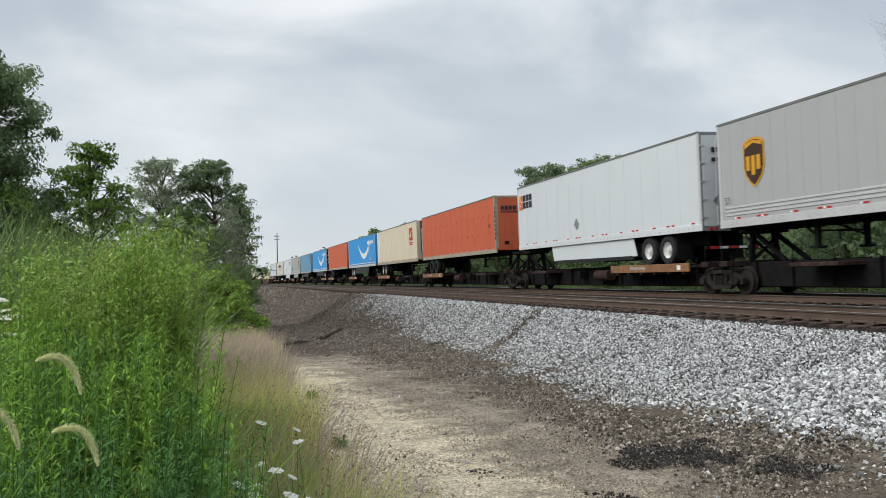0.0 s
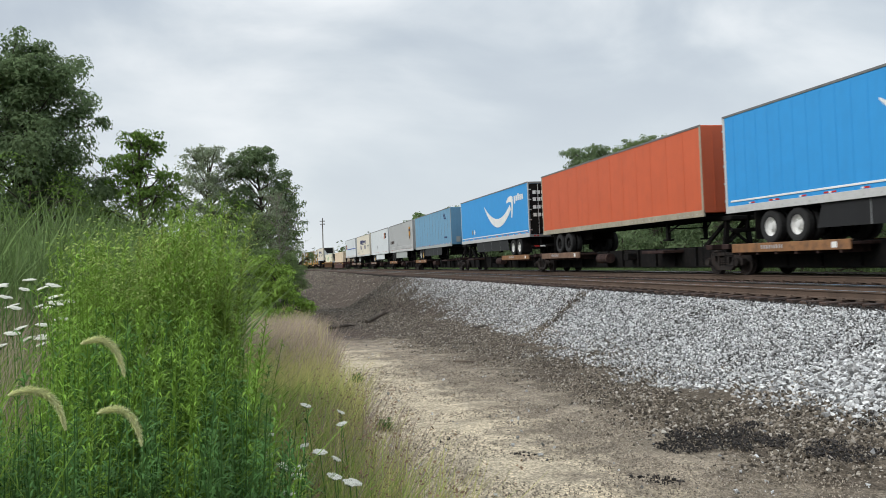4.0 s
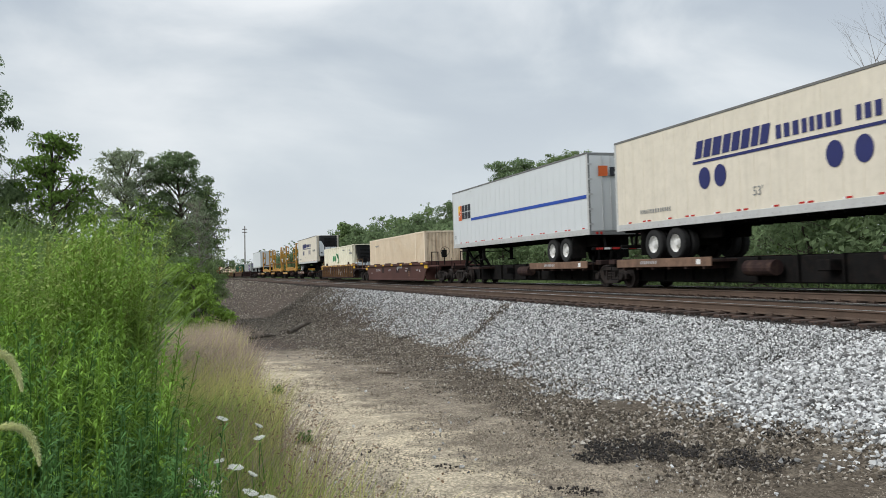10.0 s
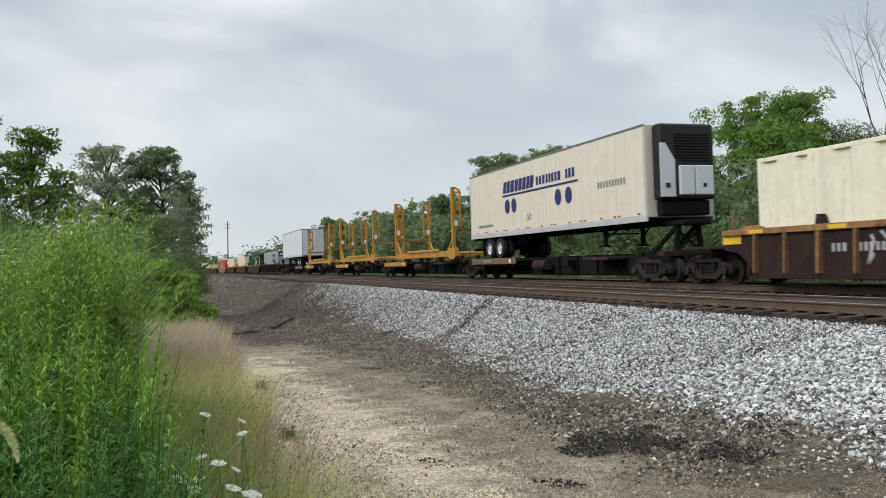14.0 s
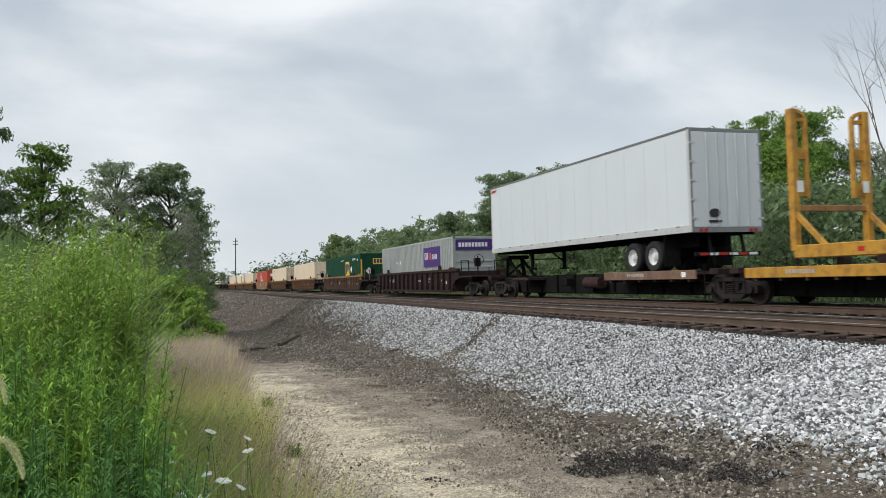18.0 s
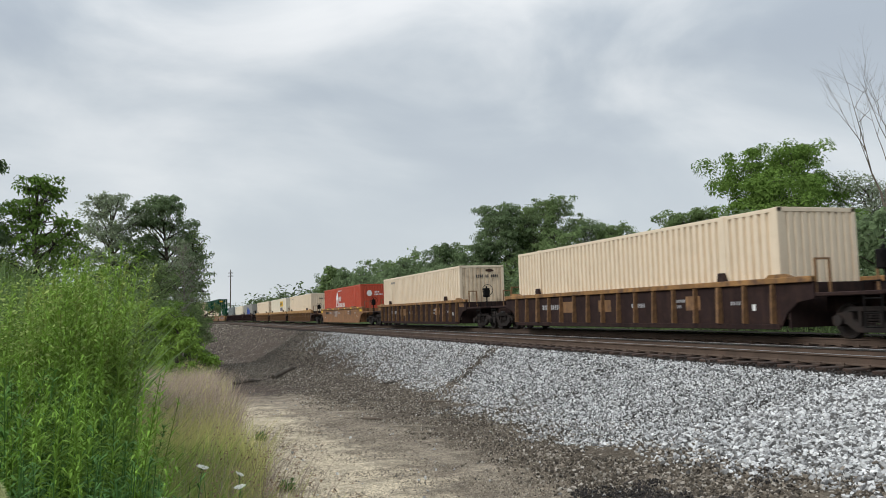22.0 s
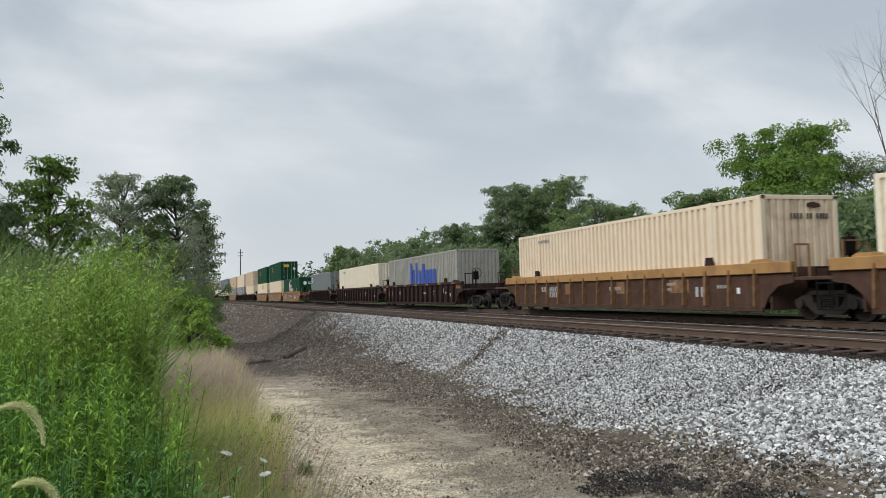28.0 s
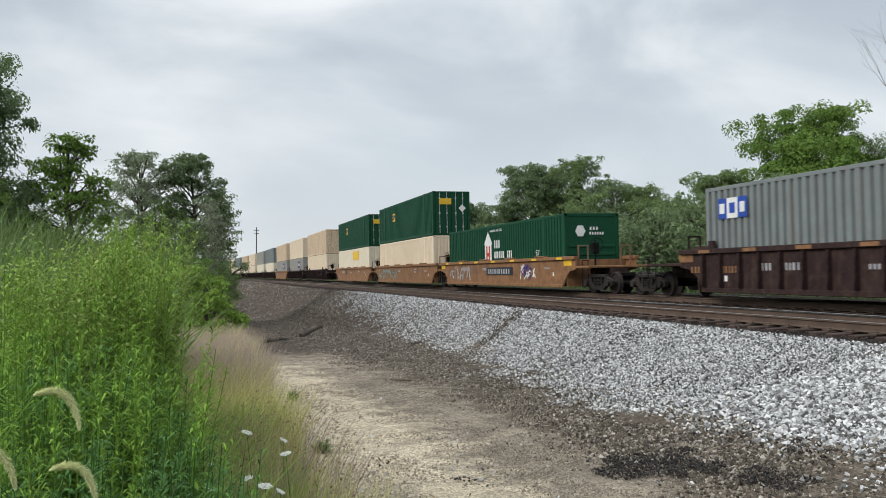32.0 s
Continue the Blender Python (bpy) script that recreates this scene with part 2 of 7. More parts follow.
M = {}
for key, col, kw in (
    ("grey_trailer", (0.385, 0.39, 0.385), dict(var=0.025, streak=0.08, dirt=(0.28, 0.28, 0.27), dirt_amount=0.06)),
    ("white_trailer", (0.61, 0.64, 0.65), dict(var=0.02, scale=0.7, streak=0.07, dirt=(0.45, 0.45, 0.43), dirt_amount=0.05)),
    ("orange_trailer", (0.55, 0.108, 0.042), dict(var=0.05, scale=0.8, streak=0.18, dirt=(0.30, 0.07, 0.035), dirt_amount=0.12)),
    ("tan_rail", (0.36, 0.32, 0.24), dict(var=0.15, streak=0.3, dirt=(0.2, 0.15, 0.1), dirt_amount=0.4)),
    ("cream_trailer", (0.66, 0.58, 0.43), dict(var=0.05, streak=0.2, dirt=(0.4, 0.33, 0.22), dirt_amount=0.15)),
    ("ivory_trailer", (0.70, 0.64, 0.53), dict(var=0.05, streak=0.2, dirt=(0.4, 0.36, 0.28), dirt_amount=0.15)),
    ("blue_trailer", (0.03, 0.285, 0.64), dict(var=0.03, streak=0.15, dirt=(0.03, 0.18, 0.42), dirt_amount=0.06)),
    ("steel_blue", (0.135, 0.30, 0.445), dict(var=0.05, streak=0.2, dirt=(0.10, 0.22, 0.34), dirt_amount=0.15)),
    ("beige_box", (0.76, 0.635, 0.475), dict(var=0.04, scale=0.9, streak=0.16, dirt=(0.46, 0.33, 0.20), dirt_amount=0.12)),
    ("stained_end", (0.74, 0.60, 0.43), dict(var=0.08, scale=0.7, streak=0.6, dirt=(0.20, 0.11, 0.055), dirt_amount=0.4)),
    ("stained_box", (0.68, 0.53, 0.37), dict(var=0.1, streak=0.6, dirt=(0.22, 0.12, 0.06), dirt_amount=0.5)),
    ("white_box", (0.79, 0.71, 0.56), dict(var=0.05, streak=0.25, dirt=(0.4, 0.36, 0.3), dirt_amount=0.2)),
    ("reefer_box", (0.78, 0.74, 0.58), dict(var=0.05, streak=0.3, dirt=(0.35, 0.32, 0.22), dirt_amount=0.2)),
    ("grey_box", (0.33, 0.32, 0.285), dict(var=0.08, streak=0.3, dirt=(0.18, 0.16, 0.14), dirt_amount=0.25)),
    ("silver_box", (0.34, 0.36, 0.345), dict(var=0.06, streak=0.25, dirt=(0.25, 0.25, 0.22), dirt_amount=0.2)),
    ("dark_grey_box", (0.185, 0.21, 0.21), dict(var=0.1, streak=0.4, dirt=(0.20, 0.17, 0.14), dirt_amount=0.3)),
    ("green_box", (0.007, 0.060, 0.029), dict(spec=0.15, var=0.1, streak=0.25, dirt=(0.02, 0.08, 0.04), dirt_amount=0.2)),
    ("red_box", (0.50, 0.075, 0.035), dict(var=0.08, streak=0.25, dirt=(0.3, 0.07, 0.04), dirt_amount=0.25)),
    ("rib_rust", (0.20, 0.12, 0.08), dict(var=0.3, streak=0.4, dirt=(0.08, 0.05, 0.035), dirt_amount=0.5, rough=0.8)),
    # brown_car: shade between the side ribs is darkened into this brown
    ("brown_car", (0.030, 0.018, 0.017), dict(spec=0.15, var=0.25, streak=0.4, dirt=(0.065, 0.036, 0.026), dirt_amount=0.35, rough=0.8)),
    ("tan_sill", (0.40, 0.225, 0.085), dict(var=0.12, scale=0.6, streak=0.3, dirt=(0.16, 0.085, 0.045), dirt_amount=0.5, rough=0.7, spec=0.25)),
    ("rust_wall", (0.075, 0.043, 0.032), dict(var=0.25, streak=0.4, dirt=(0.12, 0.065, 0.04), dirt_amount=0.4, rough=0.8, spec=0.15)),
    ("plum_car", (0.095, 0.045, 0.038), dict(spec=0.15, var=0.15, scale=0.6, streak=0.25, dirt=(0.07, 0.04, 0.032), dirt_amount=0.3, rough=0.7)),
    ("pale_rail", (0.50, 0.505, 0.495), dict(var=0.06, rough=0.5, streak=0.2, dirt=(0.33, 0.31, 0.27), dirt_amount=0.2)),
    ("roof_edge", (0.16, 0.16, 0.155), dict(var=0.2, rough=0.6)),
    ("rib_tan", (0.25, 0.135, 0.06), dict(var=0.3, streak=0.5, dirt=(0.09, 0.05, 0.035), dirt_amount=0.8, rough=0.75)),
    # rib_dark: the shadow edges of the ribs are put into this dark brown
    ("rib_dark", (0.032, 0.018, 0.018), dict(spec=0.15, var=0.3, streak=0.4, dirt=(0.075, 0.045, 0.038), dirt_amount=0.5, rough=0.75)),
    ("rim_yellow", (0.55, 0.36, 0.10), dict(var=0.15, dirt=(0.25, 0.16, 0.06), dirt_amount=0.4)),
    ("dark_car", (0.036, 0.022, 0.021), dict(spec=0.15, var=0.3, streak=0.4, dirt=(0.09, 0.055, 0.04), dirt_amount=0.5, rough=0.85)),
    ("tan_car", (0.27, 0.132, 0.056), dict(var=0.2, streak=0.4, dirt=(0.11, 0.062, 0.038), dirt_amount=0.75, rough=0.75)),
    ("mustard", (0.31, 0.165, 0.06), dict(var=0.3, scale=1.2, streak=0.5, dirt=(0.10, 0.055, 0.035), dirt_amount=1.0, rough=0.75)),
    ("rack_yellow", (0.50, 0.255, 0.03), dict(var=0.18, streak=0.4, dirt=(0.16, 0.075, 0.03), dirt_amount=0.6, rough=0.6)),
    # black_steel: dark paint, blackened further for the shade under the cars
    ("black_steel", (0.011, 0.0105, 0.0105), dict(var=0.3, dirt=(0.026, 0.019, 0.016), dirt_amount=0.4, rough=0.85, spec=0.1)),
    ("unit_black", (0.012, 0.012, 0.013), dict(var=0.2, rough=0.6)),
    ("wheel_steel", (0.026, 0.021, 0.019), dict(var=0.3, dirt=(0.05, 0.03, 0.022), dirt_amount=0.4, rough=0.75, spec=0.25)),
    ("tyre", (0.02, 0.02, 0.02), dict(var=0.3, rough=0.9, bump=0.3)),
    ("rim_white", (0.68, 0.68, 0.66), dict(var=0.1, dirt=(0.3, 0.26, 0.2), dirt_amount=0.3)),
    ("rim_cream", (0.55, 0.47, 0.31), dict(var=0.15, dirt=(0.25, 0.18, 0.1), dirt_amount=0.4)),
    ("aluminium", (0.55, 0.56, 0.57), dict(var=0.1, rough=0.4, metal=0.7, streak=0.15)),
    ("joint_shade", (0.22, 0.255, 0.27), dict(var=0.15)),
    ("mark_red", (0.45, 0.02, 0.015), dict(var=0.1)),
    ("mark_white", (0.75, 0.75, 0.73), dict(var=0.08)),
    ("logo_brown", (0.045, 0.018, 0.008), dict(var=0.1)),
    ("logo_gold", (0.62, 0.30, 0.02), dict(var=0.1)),
    ("logo_orange", (0.65, 0.13, 0.03), dict(var=0.1)),
    ("logo_yellow", (0.75, 0.46, 0.03), dict(var=0.1)),
    ("logo_navy", (0.02, 0.025, 0.12), dict(var=0.1)),
    ("logo_black", (0.02, 0.022, 0.03), dict(var=0.1)),
    ("logo_blue", (0.02, 0.07, 0.36), dict(var=0.1)),
    ("logo_purple", (0.06, 0.02, 0.16), dict(var=0.1)),
    ("logo_green", (0.02, 0.28, 0.09), dict(var=0.1)),
    ("logo_red", (0.45, 0.035, 0.02), dict(var=0.1)),
    ("grey_paint", (0.22, 0.23, 0.23), dict(var=0.1)),
    ("chalk_paint", (0.42, 0.42, 0.43), dict(var=0.2)),
    ("teal_paint", (0.20, 0.36, 0.33), dict(var=0.3)),
    ("rail_head", (0.42, 0.41, 0.41), dict(var=0.1, rough=0.22, metal=0.9)),
    ("rail_rust", (0.10, 0.068, 0.05), dict(var=0.25, rough=0.85, dirt=(0.10, 0.062, 0.044), dirt_amount=0.5)),
    ("tie_wood", (0.055, 0.036, 0.028), dict(var=0.35, rough=0.9, bump=0.4, rand=0.35, dirt=(0.095, 0.052, 0.037), dirt_amount=0.6)),
    ("pole_wood", (0.10, 0.08, 0.065), dict(var=0.3, rough=0.9)),
    ("bark", (0.09, 0.075, 0.06), dict(var=0.35, rough=0.95, scale=6, bump=0.6, bscale=18)),
    ("pale_bark", (0.26, 0.24, 0.20), dict(var=0.35, rough=0.9, scale=8, bump=0.4)),
    ("dead_wood", (0.15, 0.12, 0.095), dict(var=0.3, rough=0.95)),
    ("flower_white", (0.75, 0.75, 0.66), dict(var=0.1, rough=0.8, island=0.1)),
):
    M[key] = surf(key, col, **kw)
for key, col, isl, trans in (("leaf_dark", (0.19, 0.26, 0.13), 0.3, 0.5), ("leaf_grey", (0.29, 0.34, 0.22), 0.3, 0.5), ("leaf_mid", (0.21, 0.29, 0.12), 0.3, 0.5),
                             ("leaf_light", (0.17, 0.275, 0.06), 0.3, 0.4), ("weed_green", (0.205, 0.345, 0.055), 0.45, 0.3), ("weed_olive", (0.27, 0.34, 0.085), 0.4, 0.3),
                             # the darkest weed green has the shade low in the weeds mixed into it
                             ("weed_dark", (0.11, 0.225, 0.055), 0.4, 0.25), ("weed_fresh", (0.25, 0.385, 0.075), 0.4, 0.3), ("grass_green", (0.37, 0.48, 0.13), 0.35, 0.35), ("weed_shaded", (0.075, 0.165, 0.045), 0.4, 0.2), ("reed_green", (0.17, 0.25, 0.09), 0.35, 0.25),
                             ("grass_dry", (0.48, 0.385, 0.315), 0.35, 0.3), ("grass_yellow", (0.60, 0.57, 0.24), 0.3, 0.4), ("seed_brown", (0.30, 0.20, 0.13), 0.3, 0.2),
                             ("seed_head", (0.16, 0.20, 0.07), 0.3, 0.2), ("weed_bloom", (0.36, 0.45, 0.14), 0.25, 0.3),
                             ("leaf_far", (0.12, 0.165, 0.075), 0.35, 0.15), ("foxtail_green", (0.74, 0.76, 0.42), 0.25, 0.3)):
    M[key] = leaf_mat(key, col, isl, None, trans)


def stone_mat(name, tones, rough=0.85):
    """Broken stone: each piece takes one tone of a range, with fine grain."""
    m = surf(name, (0.5, 0.5, 0.5), rough, 0, 0.2, 9.0, 0.35, 90.0)
    nt = m.node_tree
    b = nt.nodes["Principled BSDF"]
    src = b.inputs["Base Color"].links[0].from_socket
    ramp = nt.nodes.new("ShaderNodeValToRGB")
    e = ramp.color_ramp.elements
    e[0].position, e[0].color = 0.0, (*tones[0], 1)
    e[1].position, e[1].color = 1.0, (*tones[-1], 1)
    for k in range(1, len(tones) - 1):
        e.new(k / (len(tones) - 1)).color = (*tones[k], 1)
    nt.links.new(nt.nodes.new("ShaderNodeNewGeometry").outputs["Random Per Island"], ramp.inputs[0])
    mx = nt.nodes.new("ShaderNodeMix")
    mx.data_type, mx.blend_type = "RGBA", "MULTIPLY"
    mx.inputs[0].default_value = 1.0
    nt.links.new(ramp.outputs[0], mx.inputs[6])
    sc = nt.nodes.new("ShaderNodeMix")
    sc.data_type, sc.blend_type = "RGBA", "MULTIPLY"
    sc.inputs[0].default_value = 1.0
    sc.inputs[7].default_value = (2, 2, 2, 1)
    nt.links.new(src, sc.inputs[6])
    nt.links.new(sc.outputs[2], mx.inputs[7])
    nt.links.new(mx.outputs[2], b.inputs["Base Color"])
    return m


M["ballast_white"] = stone_mat("ballast_white", [(0.075, 0.073, 0.07), (0.18, 0.178, 0.173), (0.34, 0.34, 0.336), (0.52, 0.52, 0.515), (0.67, 0.675, 0.67), (0.84, 0.84, 0.83)])
M["gravel_brown"] = stone_mat("gravel_brown", [(0.038, 0.031, 0.024), (0.078, 0.064, 0.048), (0.118, 0.097, 0.073), (0.165, 0.138, 0.105), (0.25, 0.212, 0.168), (0.52, 0.48, 0.42)])
M["gravel_tan"] = stone_mat("gravel_tan", [(0.15, 0.125, 0.10), (0.23, 0.195, 0.155), (0.30, 0.26, 0.205), (0.38, 0.33, 0.265), (0.50, 0.45, 0.375)])
M["ballast_track"] = stone_mat("ballast_track", [(0.018, 0.015, 0.013), (0.035, 0.028, 0.024), (0.075, 0.06, 0.052)])


# ---- mesh helpers ----
def mesh_np(name, verts, faces, mat, parent=None, label="", smooth=False):
    """One mesh object from arrays: verts (n, 3), faces (m, 3 or 4)."""
    me = bpy.data.meshes.new(name)
    verts = np.asarray(verts, dtype=np.float32)
    faces = np.asarray(faces, dtype=np.int32)
    k = faces.shape[1]
    me.vertices.add(len(verts))
    me.vertices.foreach_set("co", verts.ravel())
    me.loops.add(faces.size)
    me.loops.foreach_set("vertex_index", faces.ravel())
    me.polygons.add(len(faces))
    me.polygons.foreach_set("loop_start", np.arange(0, faces.size, k, dtype=np.int32))
    me.polygons.foreach_set("loop_total", np.full(len(faces), k, dtype=np.int32))
    me.polygons.foreach_set("use_smooth", np.full(len(faces), smooth))
    me.update(calc_edges=True)
    me.materials.append(mat)
    ob = new(name, me)
    if parent:
        ob.parent = parent
    if label:
        ob["label"] = label
    return ob


class Geo:
    """Collects solid pieces of one part."""

    def __init__(self):
        self.v, self.f = [], []

    def add(self, verts, faces):
        k = len(self.v)
        self.v += [tuple(p) for p in verts]
        self.f += [tuple(i + k for i in q) for q in faces]
        return self

    def box(self, x0, x1, y0, y1, z0, z1, c=0.0):
        """A block; c cuts its edges at an angle."""
        c = min(c, 0.45 * min(abs(x1 - x0), abs(y1 - y0), abs(z1 - z0)))
        if c <= 0:
            v = [(x, y, z) for z in (z0, z1) for y in (y0, y1) for x in (x0, x1)]
            return self.add(v, [(0, 2, 3, 1), (4, 5, 7, 6), (0, 1, 5, 4), (2, 6, 7, 3), (0, 4, 6, 2), (1, 3, 7, 5)])
        bm = bmesh.new()
        bmesh.ops.create_cube(bm, size=1)
        bmesh.ops.bevel(bm, geom=bm.edges[:], offset=0.1, segments=1, affect="EDGES")
        xs, lo, hi = (x0, x1), (x0, y0, z0), (x1, y1, z1)
        vs = []
        for w in bm.verts:
            p = []
            for i in range(3):
                a = abs(w.co[i])
                base = hi[i] if w.co[i] > 0 else lo[i]
                p.append(base if a > 0.45 else base + (-c if w.co[i] > 0 else c))
            vs.append(p)
        bm.verts.index_update()
        fs = [[w.index for w in q.verts] for q in bm.faces]
        bm.free()
        return self.add(vs, fs)

    def cyl(self, a, b, r, n=12, r2=None):
        a, b = Vector(a), Vector(b)
        q = (b - a).to_track_quat("Z", "Y")
        r2 = r if r2 is None else r2
        v = []
        for p, rr in ((a, r), (b, r2)):
            v += [p + q @ Vector((rr * math.cos(2 * math.pi * i / n), rr * math.sin(2 * math.pi * i / n), 0)) for i in range(n)]
        f = [(i, (i + 1) % n, n + (i + 1) % n, n + i) for i in range(n)]
        return self.add(v, f + [tuple(range(n - 1, -1, -1)), tuple(range(n, 2 * n))])

    def beam(self, a, b, w, h):
        """A straight bar of section w x h from a to b."""
        a, b = Vector(a), Vector(b)
        d = (b - a).normalized()
        side = d.cross(Vector((0, 0, 1)))
        side = Vector((1, 0, 0)) if side.length < 0.01 else side.normalized()
        up = side.cross(d).normalized()
        v = [p + side * (sx * w / 2) + up * (sz * h / 2) for p in (a, b) for sx, sz in ((-1, -1), (1, -1), (1, 1), (-1, 1))]
        return self.add(v, [(3, 2, 1, 0), (4, 5, 6, 7), (0, 1, 5, 4), (1, 2, 6, 5), (2, 3, 7, 6), (3, 0, 4, 7)])

    def plate(self, pts, axis, lo, hi):
        """A flat outline (two coordinates in order) given thickness along the axis x, y or z."""
        def at(p, d):
            return {"x": (d, p[0], p[1]), "y": (p[0], d, p[1]), "z": (p[0], p[1], d)}[axis]
        n = len(pts)
        v = [at(p, lo) for p in pts] + [at(p, hi) for p in pts]
        return self.add(v, [tuple(range(n)), tuple(range(2 * n - 1, n - 1, -1))] + [((i + 1) % n, i, n + i, n + (i + 1) % n) for i in range(n)])

    def make(self, name, mat, parent=None, label=""):
        me = bpy.data.meshes.new(name)
        me.from_pydata(self.v, [], self.f)
        bm = bmesh.new()
        bm.from_mesh(me)
        bmesh.ops.recalc_face_normals(bm, faces=bm.faces[:])
        bm.to_mesh(me)
        bm.free()
        me.materials.append(M[mat] if isinstance(mat, str) else mat)
        ob = new(name, me)
        if parent:
            ob.parent = parent
        if label:
            ob["label"] = label
        return ob


def thing(name, label, category, group="", kind=""):
    return tagged(new(name), label, category, group, kind)


def share(src, name, parent, m):
    """Another object on the mesh of src, under parent."""
    ob = new(name, src.data)
    ob.parent = parent
    ob.matrix_basis = m
    return ob


# ---- the line of the track ----
RAIL_Z = 0.77
FAR_X, NEAR_X = 16.24, 11.62


def bend(s):
    """Sideways shift and heading of the line, s metres along it."""
    q = min(s, 330.0)
    shift = -0.0025e-3 * q * q - 0.0977e-6 * q ** 3 + 0.9185e-9 * q ** 4
    turn = -0.005e-3 * q - 0.293e-6 * q * q + 3.674e-9 * q ** 3
    return -(shift + (s - q) * turn), turn


def on_line(s, x=FAR_X, z=RAIL_Z):
    d, turn = bend(s)
    return pose(x + d, s - 4.12, z, 0, 0, math.degrees(turn))


def smooth(a, b, v):
    v = np.clip((v - a) / (b - a), 0, 1)
    return v * v * (3 - 2 * v)


def ground_z(x, y):
    """Height of the ground: level path, ballast slope, track bed, low bank under the weeds."""
    x, y = np.asarray(x, float), np.asarray(y, float)
    floor = -0.03 * np.clip(y - 8, 0, 72)
    d = np.interp(y, np.arange(-100, 900, 20), [bend(v + 4.12)[0] for v in np.arange(-100, 900, 20)])
    k = 0.13 + 0.45 * smooth(5, 34, y)
    slope = 0.52 - np.clip(9.15 + d - x, 0, 99) * k
    low = floor + 0.30 * smooth(0.3, -2.5, x) * smooth(40, 10, y) + 0.9 * smooth(-4, -40, x)
    w = 0.12
    h = np.maximum(low, slope) + w * np.exp(-np.abs(low - slope) / w) * 0.5
    h = np.where(x > 18.6 + d, 0.52 - 0.5 * smooth(22.4, 25.2, x - d), h)
    far = smooth(60, 400, np.hypot(x, y)) * smooth(30, 90, np.abs(x))
    return h + 2.0 * far


# ---- ground ----
def build_ground():
    def steps(near, far, first, growth):
        out, d = [0.0], first
        while out[-1] < far:
            out.append(out[-1] + d)
            if out[-1] > near:
                d *= growth
        return out
    right, left = steps(22, 2600, 0.16, 1.16), steps(5, 2600, 0.16, 1.16)
    ahead, behind = steps(30, 3000, 0.16, 1.045), steps(4, 1500, 0.3, 1.25)
    xs = np.array([-v for v in left[:0:-1]] + right)
    ys = np.array([-v for v in behind[:0:-1]] + ahead)
    X, Y = np.meshgrid(xs, ys)
    Z = ground_z(X, Y)
    rough = np.array([noise.fractal(Vector((a * 0.9, b * 0.9, 0)), 1.0, 2.0, 4) for a, b in zip(X.ravel(), Y.ravel())]).reshape(X.shape)
    Z = Z - 0.03 * np.exp(-((X - 1.25) / 0.22) ** 2) - 0.03 * np.exp(-((X - 2.75) / 0.25) ** 2)
    Z = Z + 0.035 * rough * (np.abs(X - 13.8) > 4.6)
    nx, ny = len(xs), len(ys)
    idx = np.arange(nx * ny).reshape(ny, nx)
    faces = np.stack([idx[:-1, :-1], idx[:-1, 1:], idx[1:, 1:], idx[1:, :-1]], -1).reshape(-1, 4)
    m = surf("ground_soil", (0.31, 0.262, 0.20), 0.95, 0, 0.32, 1.3, 0.6, 60.0, dirt=(0.10, 0.08, 0.065), dirt_amount=0.6, spec=0.08)
    nt = m.node_tree
    b = nt.nodes["Principled BSDF"]
    base = b.inputs["Base Color"].links[0].from_socket
    # bed is near black: shade in the gaps between stones is put into it
    for name, col in (("earth", (0.105, 0.086, 0.066)), ("sand", (0.56, 0.475, 0.345)), ("cinder", (0.045, 0.038, 0.034)), ("turf", (0.055, 0.085, 0.022)), ("bed", (0.034, 0.030, 0.027)), ("bank", (0.080, 0.063, 0.052))):
        at = nt.nodes.new("ShaderNodeAttribute")
        at.attribute_name = name
        ns = nt.nodes.new("ShaderNodeTexNoise")
        ns.inputs["Scale"].default_value, ns.inputs["Detail"].default_value = 2.3, 9.0
        ns.inputs["Roughness"].default_value = 0.62
        nt.links.new(nt.nodes["Texture Coordinate"].outputs["Object"], ns.inputs["Vector"])
        ad = nt.nodes.new("ShaderNodeMath")
        ad.operation = "MULTIPLY_ADD"
        ad.inputs[1].default_value = 3.6
        nt.links.new(ns.outputs["Fac"], ad.inputs[0])
        sub = nt.nodes.new("ShaderNodeMath")
        sub.operation = "MULTIPLY_ADD"
        sub.inputs[1].default_value, sub.inputs[2].default_value = 3.0, -3.1
        nt.links.new(at.outputs["Fac"], sub.inputs[0])
        nt.links.new(sub.outputs[0], ad.inputs[2])
        ad.use_clamp = True
        mx = nt.nodes.new("ShaderNodeMix")
        mx.data_type = "RGBA"
        mx.inputs[7].default_value = (*col, 1)
        nt.links.new(ad.outputs[0], mx.inputs[0])
        nt.links.new(base, mx.inputs[6])
        base = mx.outputs[2]
    # fine grit: cells of two sizes, each of its own shade
    for cells, low, high in ((70.0, 0.62, 1.38), (24.0, 0.80, 1.2)):
        vo = nt.nodes.new("ShaderNodeTexVoronoi")
        vo.inputs["Scale"].default_value = cells
        nt.links.new(nt.nodes["Texture Coordinate"].outputs["Object"], vo.inputs["Vector"])
        bw = nt.nodes.new("ShaderNodeRGBToBW")
        nt.links.new(vo.outputs["Color"], bw.inputs[0])
        mr = nt.nodes.new("ShaderNodeMapRange")
        for key, val in zip(("From Min", "From Max", "To Min", "To Max"), (0.15, 0.85, low, high)):
            mr.inputs[key].default_value = val
        nt.links.new(bw.outputs[0], mr.inputs["Value"])
        mx = nt.nodes.new("ShaderNodeMix")
        mx.data_type, mx.blend_type = "RGBA", "MULTIPLY"
        mx.inputs[0].default_value = 1.0
        nt.links.new(base, mx.inputs[6])
        nt.links.new(mr.outputs[0], mx.inputs[7])
        base = mx.outputs[2]
